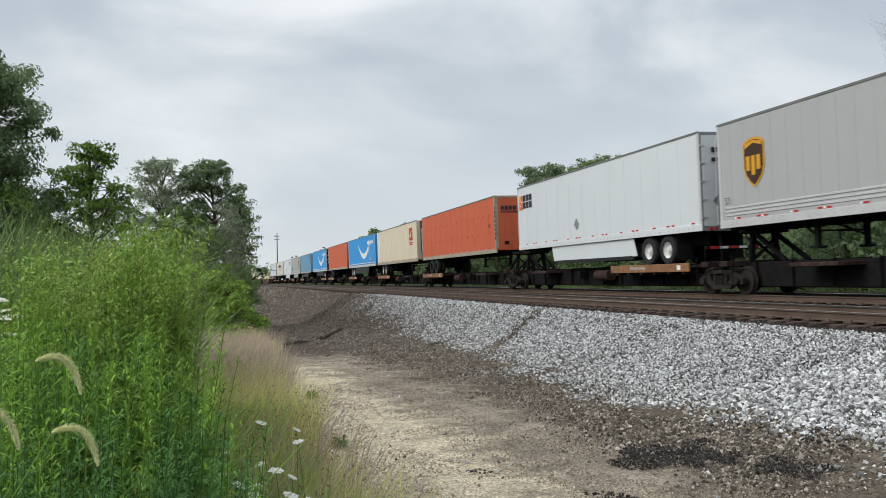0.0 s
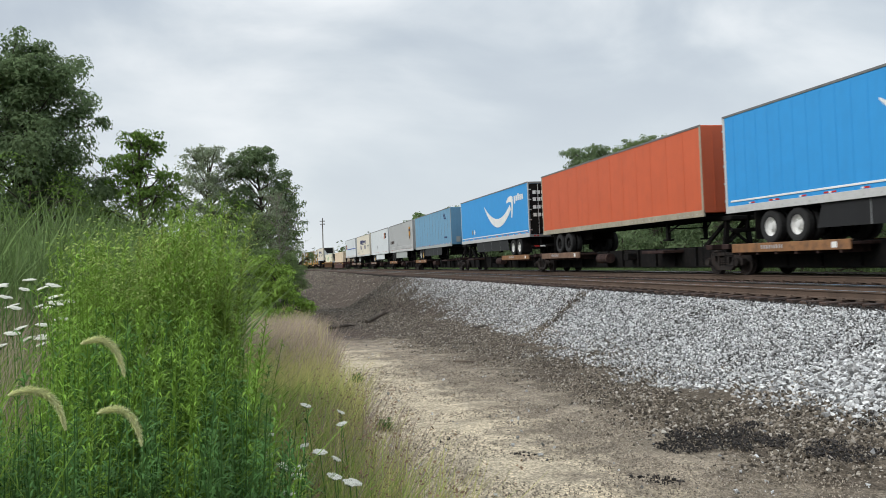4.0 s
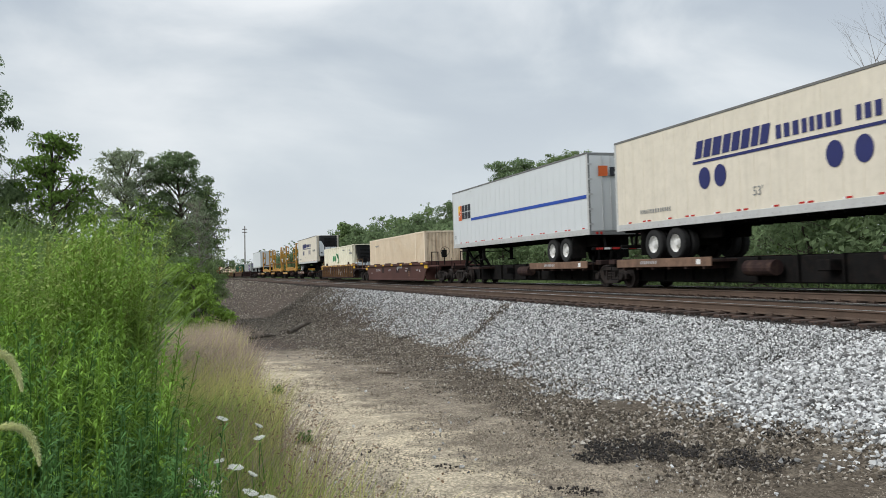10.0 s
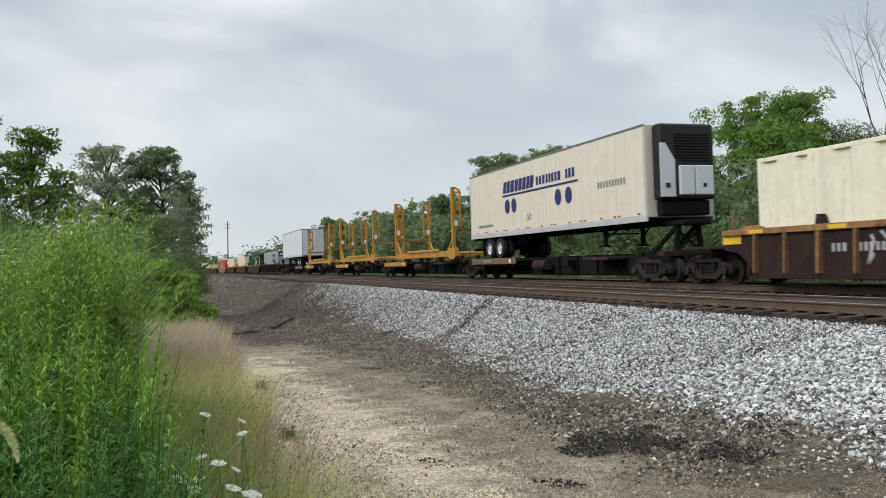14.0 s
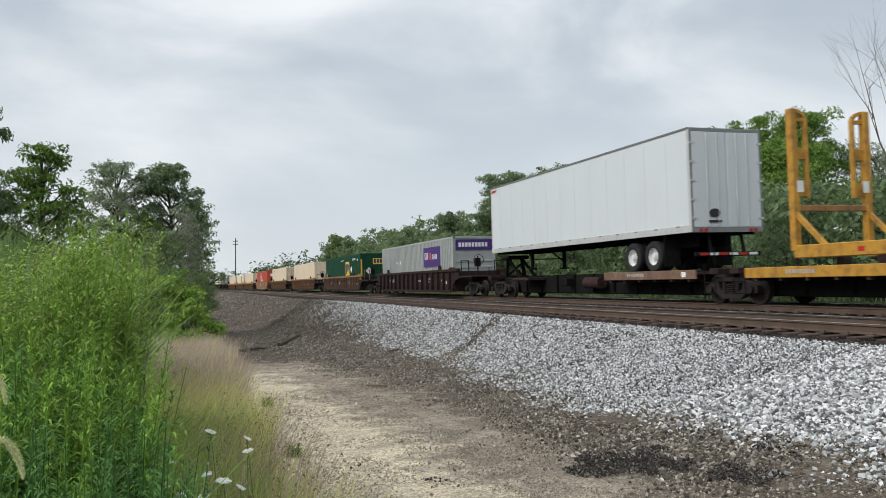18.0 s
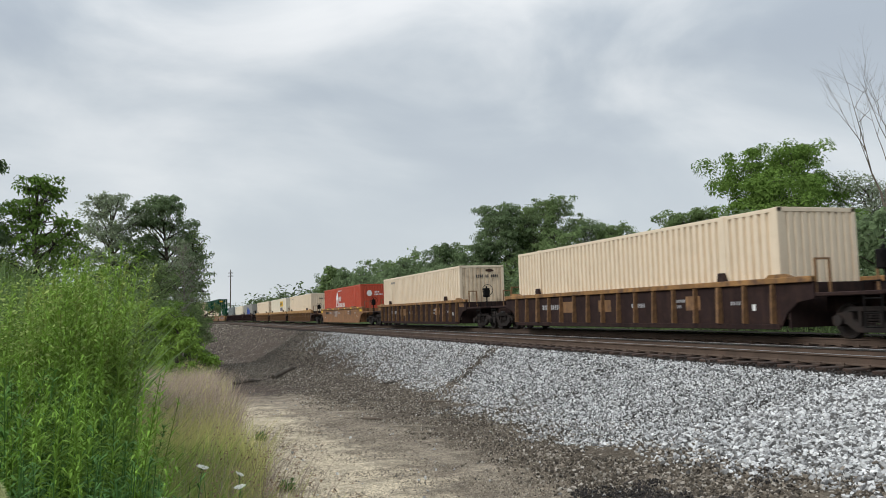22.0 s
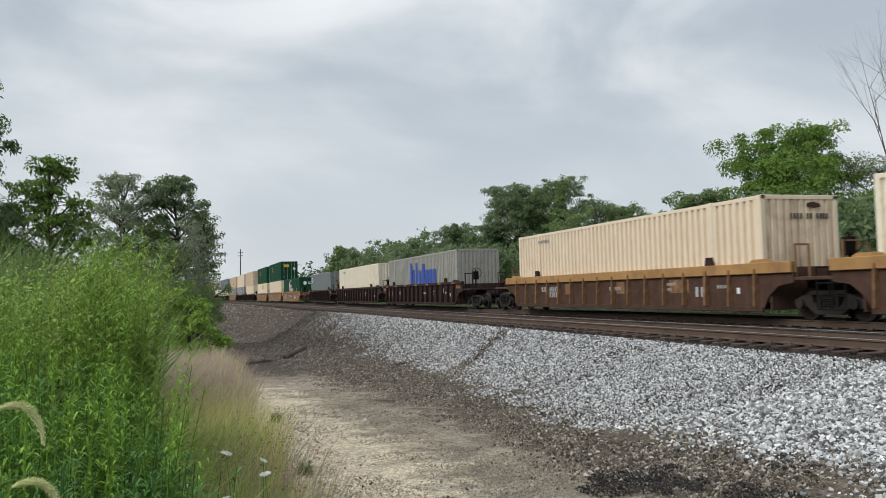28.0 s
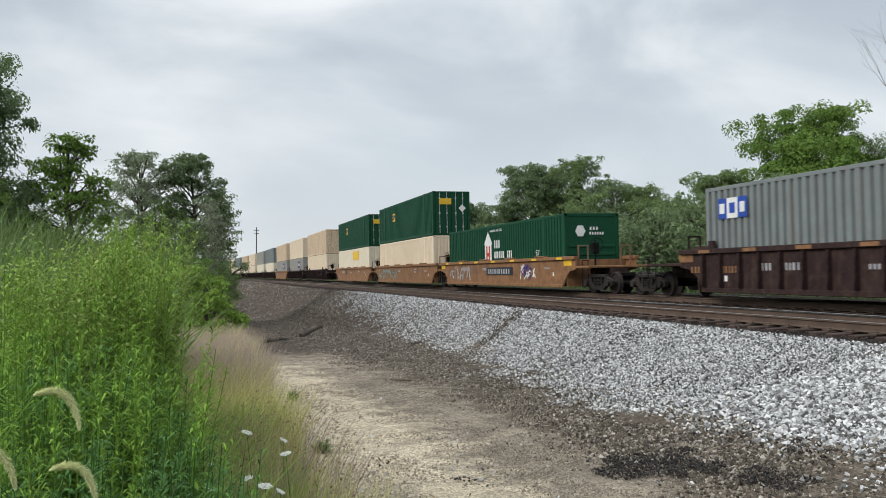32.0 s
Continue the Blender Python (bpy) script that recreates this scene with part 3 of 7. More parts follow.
    nt.links.new(base, b.inputs["Base Color"])
    ob = mesh_np("ground", np.stack([X, Y, Z], -1).reshape(-1, 3), faces, m, smooth=True)
    sand = np.clip(smooth(0.2, 0.9, X) * smooth(4.0, 1.7, X) * smooth(2, 4.5, Y) * smooth(28, 15, Y), 0, 1) * 0.75
    cinder = np.exp(-(((X - 3.7) / 1.0) ** 2 + ((Y - 6.4) / 0.5) ** 2)) * 0.7
    turf = np.maximum(smooth(0.5, -0.6, X), smooth(22.6, 23.6, X))
    edge = np.interp(Y, [3, 9, 14, 20, 30, 45, 60], [6.0, 5.8, 6.4, 7.0, 7.6, 8.2, 8.6])
    # painted dark under the ballast, and past the far track for shade below the cars
    bed = smooth(-0.2, 0.6, X - edge) * smooth(23.4, 22.6, X) * 1.3
    bank = smooth(16, 28, Y) * smooth(0.0, 1.5, X) * smooth(9.6, 9.0, X)
    earth = smooth(2.3, 4.2, X) * smooth(7.5, 6.5, X) * smooth(2, 5, Y) * 0.8
    for name, val in (("earth", earth), ("bed", bed), ("bank", bank), ("sand", sand), ("cinder", cinder), ("turf", turf)):
        ob.data.attributes.new(name, "FLOAT", "POINT").data.foreach_set("value", val.astype(np.float32).ravel())
    tagged(ob, "dirt path, brown gravel and grass along a railway embankment", "ground", kind="structure")


build_ground()


# ---- stones ----
CUBE = np.array([(x, y, z) for z in (-1, 1) for y in (-1, 1) for x in (-1, 1)], float)
CUBE_F = np.array([(0, 2, 3, 1), (4, 5, 7, 6), (0, 1, 5, 4), (2, 6, 7, 3), (0, 4, 6, 2), (1, 3, 7, 5)])


OCTA = np.array([(1, 0, 0), (-1, 0, 0), (0, 1, 0), (0, -1, 0), (0, 0, 1), (0, 0, -1)], float) * 1.15
OCTA_F = np.array([(0, 2, 4), (2, 1, 4), (1, 3, 4), (3, 0, 4), (2, 0, 5), (1, 2, 5), (3, 1, 5), (0, 3, 5)])


def stones(name, mat, pts, size, label, seed, parent=None, simple=False):
    """Broken stones, each a skewed block lying at its own turn."""
    g = np.random.default_rng(seed)
    n = len(pts)
    base, faces = (OCTA, OCTA_F) if simple else (CUBE, CUBE_F)
    k = len(base)
    v = base[None] * (0.55 + 0.45 * g.random((n, k, 1))) + g.normal(0, 0.15, (n, k, 3))
    v *= (np.array([1.0, 0.8, 0.68]) * (0.8 + 0.4 * g.random((n, 3))))[:, None]
    q = g.normal(size=(n, 4))
    q /= np.linalg.norm(q, axis=1)[:, None]
    w, x, y, z = q.T
    R = np.stack([1 - 2 * (y * y + z * z), 2 * (x * y - z * w), 2 * (x * z + y * w), 2 * (x * y + z * w), 1 - 2 * (x * x + z * z),
                  2 * (y * z - x * w), 2 * (x * z - y * w), 2 * (y * z + x * w), 1 - 2 * (x * x + y * y)], -1).reshape(n, 3, 3)
    v = np.einsum("nij,nkj->nki", R, v) * (size * 0.5)[:, None, None] + pts[:, None]
    f = faces[None] + k * np.arange(n)[:, None, None]
    ob = mesh_np(name, v.reshape(-1, 3), f.reshape(-1, faces.shape[1]), mat, parent)
    return tagged(ob, label, "gravel", kind="stuff")


def wob(x, y, sc):
    return np.sin(x * 1.7 * sc + 1.3 * np.sin(y * 1.1 * sc)) * np.cos(y * 1.3 * sc + 0.7 * np.sin(x * 2.1 * sc + 2))


EDGE = ([3, 6, 7, 8.2, 9.7, 12, 14, 20, 30, 45, 60], [6.0, 6.0, 5.9, 5.6, 5.3, 5.5, 5.8, 6.8, 7.6, 8.2, 8.6])


def build_stones():
    g = np.random.default_rng(5)
    # depth drawn so that the near ground gets most stones
    n = 300000
    y = 4.4 * (60 / 4.4) ** g.random(n)
    x = 1.0 + 8.8 * g.random(n)
    edge = np.interp(y, *EDGE)
    p = smooth(-1.0, 1.2, x - edge + 0.45 * wob(x, y, 1.0) + 0.3 * wob(x, y, 3.1)) * smooth(58, 34, y)
    # a bare furrow down the slope
    furrow = np.exp(-((y - 22.6 + 1.1 * (9 - x)) / 0.5) ** 2) * smooth(6.0, 7.2, x)
    p *= 1 - 0.9 * furrow
    white = g.random(n) < p
    seen = (y + 0.3 * x > 6.2)
    white &= seen
    z = ground_z(x, y)
    size = (0.026 + 0.021 * g.random(n)) * (1 + 0.036 * y)
    pts = np.stack([x, y, z + size * (-0.1 + 0.75 * g.random(n) ** 1.3)], -1)
    near = y < 9.0
    lab = "pale grey crushed stone ballast on the embankment"
    stones("white_ballast", M["ballast_white"], pts[white & near], size[white & near], lab, 6)
    stones("white_ballast", M["ballast_white"], pts[white & ~near], size[white & ~near], lab, 16, simple=True)
    cover = 0.012 + 0.86 * smooth(2.5, 5.0, x + 0.5 * wob(x, y, 0.9) + 0.03 * np.clip(y - 10, 0, 30))
    brown = ~white & seen & (g.random(n) < cover)
    sz = size * (0.5 + 0.6 * g.random(n) ** 1.6) * (0.62 + 0.38 * smooth(2.2, 4.6, x))
    pts = np.stack([x, y, z + sz * (-0.05 + 0.45 * g.random(n))], -1)
    lab = "brown and grey gravel beside the path"
    fine = smooth(4.3, 2.6, x + 0.6 * wob(x, y, 1.3) + 0.03 * np.clip(y - 10, 0, 30)) > g.random(n)
    sz = np.where(fine, sz * 0.5, sz * 0.85)
    for k, (which, mat) in enumerate(((brown & ~fine, "gravel_brown"), (brown & fine, "gravel_tan"))):
        stones("brown_gravel", M[mat], pts[which & near], sz[which & near], lab, 7 + 20 * k)
        stones("brown_gravel", M[mat], pts[which & ~near], sz[which & ~near], lab, 17 + 20 * k, simple=True)
    # down the line the bank is coarse brown stone
    k = 32000
    y = 31 * (190 / 31) ** g.random(k)
    x = 1.0 + 8.6 * g.random(k)
    d = np.array([bend(v + 4.12)[0] for v in y])
    sz = (0.05 + 0.09 * g.random(k) ** 2) * (y / 60)
    stones("bank_gravel", M["gravel_brown"], np.stack([x + d, y, ground_z(x + d, y)], -1), sz, "brown gravel on the far embankment", 19, simple=True)
    # scattered pale stones on the path
    k = 1300
    y = 3.0 * (25 / 3.0) ** g.random(k)
    x = 0.8 + 6.0 * g.random(k)
    sz = 0.008 + 0.030 * g.random(k) ** 3
    stones("loose_stones", M["ballast_white"], np.stack([x, y, ground_z(x, y) + sz * 0.25], -1), sz, "pale loose stones strewn on the path", 8)
    # coal-black cinders in a ragged patch, and a second one nearer
    k = 16000
    y = 6.0 + 3.0 * g.normal(0, 0.33, k)
    x = 3.75 + 3.0 * g.normal(0, 0.36, k)
    keep = (np.exp(-(((x - 3.7) / 1.0) ** 2 + ((y - 6.45) / 0.55) ** 2)) + 0.55 * np.exp(-(((x - 4.3) / 0.9) ** 2 + ((y - 5.5) / 0.4) ** 2)) + 0.5 * wob(x, y, 2.2) + 0.35 * wob(x, y, 4.3) > 0.62)
    x, y = x[keep], y[keep]
    sz = 0.012 + 0.03 * g.random(len(x)) ** 2
    stones("cinders", stone_mat("cinders", [(0.012, 0.011, 0.011), (0.03, 0.027, 0.025), (0.06, 0.05, 0.045)]), np.stack([x, y, ground_z(x, y) + sz * 0.5 + 0.014], -1), sz, "black cinders in a ragged patch on the gravel", 11, simple=True)
    k = 52000
    y = 3.8 * (18 / 3.8) ** g.random(k)
    x = 0.5 + 4.4 * g.random(k)
    keep = g.random(k) < 0.42 + 0.64 * smooth(-0.3, 0.5, wob(x, y, 0.8) + 0.6 * wob(x, y, 2.6) + 0.5 * (x - 1.9))
    x, y = x[keep], y[keep]
    sz = (0.007 + 0.016 * g.random(len(x)) ** 2) * (1 + 0.03 * y)
    stones("path_grit", stone_mat("path_grit", [(0.16, 0.132, 0.105), (0.25, 0.21, 0.165), (0.34, 0.29, 0.23), (0.50, 0.44, 0.36)]), np.stack([x, y, ground_z(x, y) + 0.004], -1), sz, "fine grey and tan grit on the path", 10, simple=True)
    # old stone between the ties
    k = 17000
    y = 4.0 * (90 / 4.0) ** g.random(k)
    x = 9.3 + 9.2 * g.random(k)
    d = np.array([bend(v + 4.12)[0] for v in y])
    sz = (0.04 + 0.035 * g.random(k)) * (1 + 0.012 * y)
    stones("track_ballast", M["ballast_track"], np.stack([x + d, y, 0.535 + 0.02 * g.random(k)], -1), sz, "dark oily ballast between the ties", 9, simple=True)


build_stones()


# ---- the two tracks ----
def build_track(x0, name, label):
    track = thing(name, label, "railway track", "railway tracks", "structure")
    prof = [(-0.07, -0.17), (0.07, -0.17), (0.07, -0.155), (0.012, -0.135), (0.012, -0.045), (0.036, -0.035), (0.036, -0.004), (0.028, 0.0),
            (-0.028, 0.0), (-0.036, -0.004), (-0.036, -0.035), (-0.012, -0.045), (-0.012, -0.135), (-0.07, -0.155)]
    ss = np.concatenate([np.arange(-60, 120, 6.0), np.arange(120, 760, 20.0)])
    for side in (-0.7525, 0.7525):
        v = []
        for s in ss:
            m = on_line(float(s), x0)
            v += [m @ Vector((side + a, 0, b)) for a, b in prof]
        k = len(prof)
        f = [(i * k + j, i * k + (j + 1) % k, (i + 1) * k + (j + 1) % k, (i + 1) * k + j) for i in range(len(ss) - 1) for j in range(k)]
        rail = mesh_np("rail", v, f, M["rail_rust"], track, "rusty steel rail with a shiny worn head")
        rail.data.materials.append(M["rail_head"])
        idx = np.array([1 if q % k in (6, 7, 8) or (side > 0 and q % k == 9) else 0 for q in range(len(f))], dtype=np.int32)
        rail.data.polygons.foreach_set("material_index", idx)
    tie = Geo().box(-1.29, 1.29, -0.11, 0.11, -0.36, -0.185, 0.015)
    first = None
    g = random.Random(int(x0 * 10))
    rest = Geo()
    for i in range(900):
        s = -40 + i * 0.53
        m = on_line(s, x0) @ pose(g.uniform(-0.05, 0.05), g.uniform(-0.03, 0.03), g.uniform(-0.012, 0.006), 0, 0, g.uniform(-1.2, 1.2))
        if 70 <= i < 345:
            if first is None:
                first = tie.make("tie", "tie_wood", track)
                first.matrix_basis = m
            else:
                share(first, "tie", track, m)
        else:
            rest.add([m @ Vector(p) for p in ((-1.29, -0.11, -0.185), (1.29, -0.11, -0.185), (1.29, 0.11, -0.185), (-1.29, 0.11, -0.185),
                                              (-1.29, -0.11, -0.36), (1.29, -0.11, -0.36), (1.29, 0.11, -0.36), (-1.29, 0.11, -0.36))],
                     [(0, 1, 2, 3), (4, 5, 1, 0), (5, 6, 2, 1), (6, 7, 3, 2), (7, 4, 0, 3)])
    tagged(rest.make("far_ties", "tie_wood", track), kind="stuff")
    plates = Geo()
    for i in range(70, 200):
        m = on_line(-40 + i * 0.53, x0)
        for side in (-0.7525, 0.7525):
            for a, b, z0, z1 in ((-0.19, 0.19, -0.187, -0.168), (-0.115, -0.085, -0.168, -0.14), (0.085, 0.115, -0.168, -0.14)):
                w = 0.085 if z0 < -0.18 else 0.02
                plates.add([m @ Vector((side + px, py, pz)) for pz in (z0, z1) for py in (-w, w) for px in (a, b)],
                           [(4, 5, 7, 6), (0, 1, 5, 4), (2, 6, 7, 3), (0, 4, 6, 2), (1, 3, 7, 5)])
    tagged(plates.make("tie_plates", "rail_rust", track, "rusty tie plates and spikes"), kind="stuff")


build_track(NEAR_X, "near_track", "empty railway track with rusty rails on wooden ties")
build_track(FAR_X, "far_track", "railway track on wooden ties under a freight train")


# ---- the train: parts shared by many cars ----
TRAIN = []          # things that roll, with their place in the train
SIDE = -1.30        # the side of a load that faces the path
STORE = {}


def rides(ob, where):
    TRAIN.append((ob, where))
    return ob


def once(key, build):
    """The mesh of a part that many things share."""
    if key not in STORE:
        ob = build()
        STORE[key] = ob.data
        bpy.data.objects.remove(ob)
    return STORE[key]


def put(name, mesh, parent, x=0, y=0, z=0, rz=0, label=""):
    ob = new(name, mesh)
    ob.parent = parent
    ob.matrix_basis = pose(x, y, z, 0, 0, rz)
    if label:
        ob["label"] = label
    return ob


def decal(name, mat, parent, shapes, x=None, axis="x", depth=0.006, label=""):
    """Flat painted shapes on a side (axis x, points y z) or an end (axis y, points x z)."""
    x = SIDE - 0.012 if x is None else x
    g = Geo()
    for s in shapes:
        g.plate(s, axis, x - depth, x)
    ob = g.make(name, mat, parent, label)
    if len(shapes) >= 4:
        tagged(ob, kind="stuff")
    return ob


def rect(a, b, c, d):
    return [(a, c), (b, c), (b, d), (a, d)]


def blocks(y, z, h, n, w=None, slant=0.0, seed=1, gap=0.5):
    """Bars in the size of n letters; y is the start, running towards the train's head."""
    r, out, w = random.Random(seed), [], w or h * 0.62
    for i in range(n):
        ww = w * r.uniform(0.75, 1.1)
        out.append([(y, z), (y - ww * (1 - gap), z), (y - ww * (1 - gap) - slant * h, z + h), (y - slant * h, z + h)])
        y -= ww
    return out


def ellipse(y, z, a, b, n=18):
    return [(y + a * math.cos(2 * math.pi * i / n), z + b * math.sin(2 * math.pi * i / n)) for i in range(n)]


def writing(text, parent, mat, y, z, size, x=None, end=None):
    """Real lettering on a side; on the head end when end is given."""
    cu = bpy.data.curves.new("lettering", "FONT")
    cu.body, cu.size, cu.extrude = text, size, 0.002
    cu.materials.append(M[mat])
    ob = new("lettering", cu)
    ob.parent = parent
    ob.matrix_basis = pose(y, end, z, 90, 0, 0) if end is not None else pose(SIDE - 0.016 if x is None else x, y, z, 90, 0, -90)
    return ob


def wheel_mesh():
    """Railway wheel, tread out, axle along x."""
    g = Geo()
    n = 28
    prof = [(-0.065, 0.0), (-0.065, 0.10), (-0.03, 0.13), (-0.015, 0.34), (-0.06, 0.37), (-0.06, 0.42), (0.05, 0.425), (0.055, 0.455), (0.08, 0.455), (0.08, 0.36), (0.02, 0.33), (0.02, 0.0)]
    v = [(x, r * math.cos(2 * math.pi * i / n), r * math.sin(2 * math.pi * i / n)) for x, r in prof for i in range(n)]
    f = [(j * n + i, j * n + (i + 1) % n, (j + 1) * n + (i + 1) % n, (j + 1) * n + i) for j in range(len(prof) - 1) for i in range(n)]
    return g.add(v, f).make("wheel", "wheel_steel")


def side_frame_mesh():
    """Cast side frame of a truck: bowed top, spring opening, journal ends."""
    g = Geo()
    for x0, x1 in ((-0.07, 0.07),):
        g.plate([(-1.12, 0.34), (-0.98, 0.30), (-0.72, 0.36), (-0.42, 0.16), (0.42, 0.16), (0.72, 0.36), (0.98, 0.30), (1.12, 0.34), (1.14, 0.52), (0.95, 0.60),
                 (0.55, 0.70), (0.50, 0.46), (0.26, 0.30), (-0.26, 0.30), (-0.50, 0.46), (-0.55, 0.70), (-0.95, 0.60), (-1.14, 0.52)], "x", x0, x1)
        g.box(-0.09, 0.09, -0.62, 0.62, 0.64, 0.76, 0.02)
        g.box(-0.08, 0.08, -0.34, -0.26, 0.28, 0.66).box(-0.08, 0.08, 0.26, 0.34, 0.28, 0.66)
    for y in (-0.89, 0.89):
        g.cyl((-0.17, y, 0.43), (0.05, y, 0.43), 0.13, 14)
    for y in (-0.15, 0.0, 0.15):
        for k in range(5):
            g.cyl((-0.02, y, 0.31 + 0.06 * k), (-0.02, y, 0.345 + 0.06 * k), 0.062, 8)
    return g.make("side_frame", "wheel_steel")


def add_truck(car, y):
    """Two axles in a pair of side frames."""
    tr = put("truck", once("bolster", lambda: Geo().box(-1.0, 1.0, -0.16, 0.16, 0.42, 0.74, 0.03).box(-0.4, 0.4, -0.4, 0.4, 0.66, 0.84, 0.03).make("truck", "black_steel")), car, 0, y)
    for side in (-1, 1):
        put("side_frame", once("side_frame", side_frame_mesh), tr, side * 1.0, 0, 0, 0 if side < 0 else 180)
        for dy in (-0.89, 0.89):
            put("wheel", once("rail_wheel", wheel_mesh), tr, side * 0.76, dy, 0.42, 0 if side < 0 else 180)
    for dy in (-0.89, 0.89):
        put("axle", once("axle", lambda: Geo().cyl((-0.75, 0, 0.42), (0.75, 0, 0.42), 0.085, 12).make("axle", "black_steel")), tr, 0, dy)
    return tr


def add_coupler(car, y, toward):
    put("coupler", once("coupler", lambda: Geo().box(-0.12, 0.12, -0.75, 0.2, 0.72, 0.95, 0.03).box(-0.2, 0.2, -0.85, -0.55, 0.68, 0.99, 0.05)
                        .cyl((0.5, 0.1, 0.75), (0.42, -0.7, 0.42), 0.03, 6).cyl((0.42, -0.7, 0.42), (0.2, -1.0, 0.55), 0.03, 6).make("coupler", "black_steel")), car, 0, y, 0, 0 if toward < 0 else 180)


# ---- trailers riding on spine cars ----
def road_wheel(parent, y, z, rim):
    for side in (-1, 1):
        t = put("wheel", once("road_tyre", tyre_mesh), parent, side * 0.98, y, z, 0 if side < 0 else 180)
        put("rim", once("rim_" + rim, lambda: rim_mesh(rim)), t)


def tyre_mesh():
    g = Geo()
    n = 26
    for off in (0.0, 0.33):
        prof = [(-0.26, 0.29), (-0.28, 0.36), (-0.27, 0.47), (-0.22, 0.505), (-0.06, 0.505), (-0.01, 0.47), (0.0, 0.36), (-0.02, 0.29)]
        v = [(x + off, r * math.cos(2 * math.pi * i / n), r * math.sin(2 * math.pi * i / n)) for x, r in prof for i in range(n)]
        k = len(prof)
        g.add(v, [(j * n + i, j * n + (i + 1) % n, ((j + 1) % k) * n + (i + 1) % n, ((j + 1) % k) * n + i) for j in range(k) for i in range(n)])
    return g.make("wheel", "tyre")


def rim_mesh(mat):
    g = Geo()
    n = 24
    prof = [(-0.26, 0.30), (-0.24, 0.285), (-0.16, 0.27), (-0.10, 0.17), (-0.13, 0.14), (-0.25, 0.10), (-0.26, 0.0)]
    v = [(x, r * math.cos(2 * math.pi * i / n), r * math.sin(2 * math.pi * i / n)) for x, r in prof for i in range(n)]
    g.add(v, [(j * n + i, j * n + (i + 1) % n, (j + 1) * n + (i + 1) % n, (j + 1) * n + i) for j in range(len(prof) - 1) for i in range(n)])
    for i in range(8):
        a = math.pi * i / 4
        g.cyl((-0.15, 0.2 * math.cos(a), 0.2 * math.sin(a)), (-0.10, 0.2 * math.cos(a), 0.2 * math.sin(a)), 0.025, 6)
    return g.make("rim", mat)


def trailer(lead, tail, mat, label, nose, rim="rim_white", skirt="", reefer=False, door="", ribs=1.22, deep_rail="pale_rail", top=5.22, tape=True, rim2="", z0=2.16):
    """A 53 foot road trailer; nose says which end points to its tractor: 'head' or 'tail' of the train."""
    L = tail - lead
    h, d = L / 2, (1 if nose == "tail" else -1)      # d: along the trailer from its doors to its nose
    t = rides(thing("semi_trailer", label, "trailer", "trailers on the train"), (lead + tail) / 2)
    body = Geo().box(SIDE, -SIDE, -h, h, z0, top, 0.025)
    body.make("body", mat, t)
    n = int(L / ribs)
    for i in range(1, n):
        put("panel_joint", once(("joint", mat, z0), lambda: Geo().box(-0.007, 0.002, -0.016, 0.016, z0 + 0.02, 5.12).make("panel_joint", "joint_shade" if mat == "steel_blue" else mat)), t, SIDE, -h + i * L / n)
    for s in (-1, 1):
        x = s * (-SIDE)
        Geo().box(min(x, x + s * 0.018), max(x, x + s * 0.018), -h, h, top - 0.055, top + 0.018, 0.006).make("top_rail", "roof_edge", t)
        Geo().box(min(x - s * 0.05, x + s * 0.022), max(x - s * 0.05, x + s * 0.022), -h, h, z0 - 0.13, z0 + 0.10, 0.008).make("bottom_rail", deep_rail if not skirt == "white_trailer" else "white_trailer", t)
        if s < 0:
            studs = Geo()
            for k in range(int(L / 0.305)):
                yy = -h + 0.15 + 0.305 * k
                studs.box(x - 0.027, x - 0.02, yy - 0.018, yy + 0.018, z0 - 0.06, z0 - 0.015)
            tagged(studs.make("stud_row", "chalk_paint", t), kind="stuff")
            if mat in ("blue_trailer", "grey_trailer"):
                for k in range(1 if mat == "blue_trailer" else 3):
                    zz = z0 + 0.22 + 0.11 * k
                    Geo().box(x - 0.02, x, -h + 0.3, h - 0.3, zz, zz + 0.06, 0.006).make("rub_rail", "mark_white" if mat == "blue_trailer" else "pale_rail", t)
        if tape and s < 0:
            for k in range(int(L / 1.24)):
                for colour, off, n in (("mark_red", 0.0, 0.2), ("mark_white", 0.2, 0.1), ("mark_red", 0.3, 0.2))[:2 + k % 2]:
                    put("reflector", once(("tape", colour), lambda: Geo().box(-0.009, -0.004, 0, 1, z0 + 0.115, z0 + 0.165).make("reflector", colour)), t, x, -h + 0.4 + 1.24 * k + off).scale = (1, n, 1)
        for y in (-h + 0.06, h - 0.06):
            Geo().box(min(x, x + s * 0.012), max(x, x + s * 0.012), y - 0.06, y + 0.06, z0, top, 0.004).make("corner_post", deep_rail, t)
    Geo().box(-1.15, 1.15, -h + 0.3, h - 0.3, z0 - 0.12, z0 - 0.05).make("underframe", "black_steel", t)
    for i in range(int(L / 0.6)):
        put("cross_member", once(("trailer_cross", z0), lambda: Geo().box(-1.2, 1.2, 0, 0.06, z0 - 0.2, z0 - 0.1).make("cross_member", "black_steel")), t, 0, -h + 0.3 + 0.6 * i)
    # tandem axles near the doors
    ya = -d * (h - 2.9)
    bog = Geo()
    for x in (-0.5, 0.5):
        bog.box(x - 0.06, x + 0.06, ya - 2.1, ya + 2.1, z0 - 0.55, z0 - 0.15, 0.02)
    for dy in (-0.64, 0.64):
        bog.cyl((-0.75, ya + dy, 1.50), (0.75, ya + dy, 1.50), 0.08, 10)
        bog.box(-0.5, 0.5, ya + dy - 0.1, ya + dy + 0.1, 1.55, 1.75)
    bog.make("suspension", "black_steel", t)
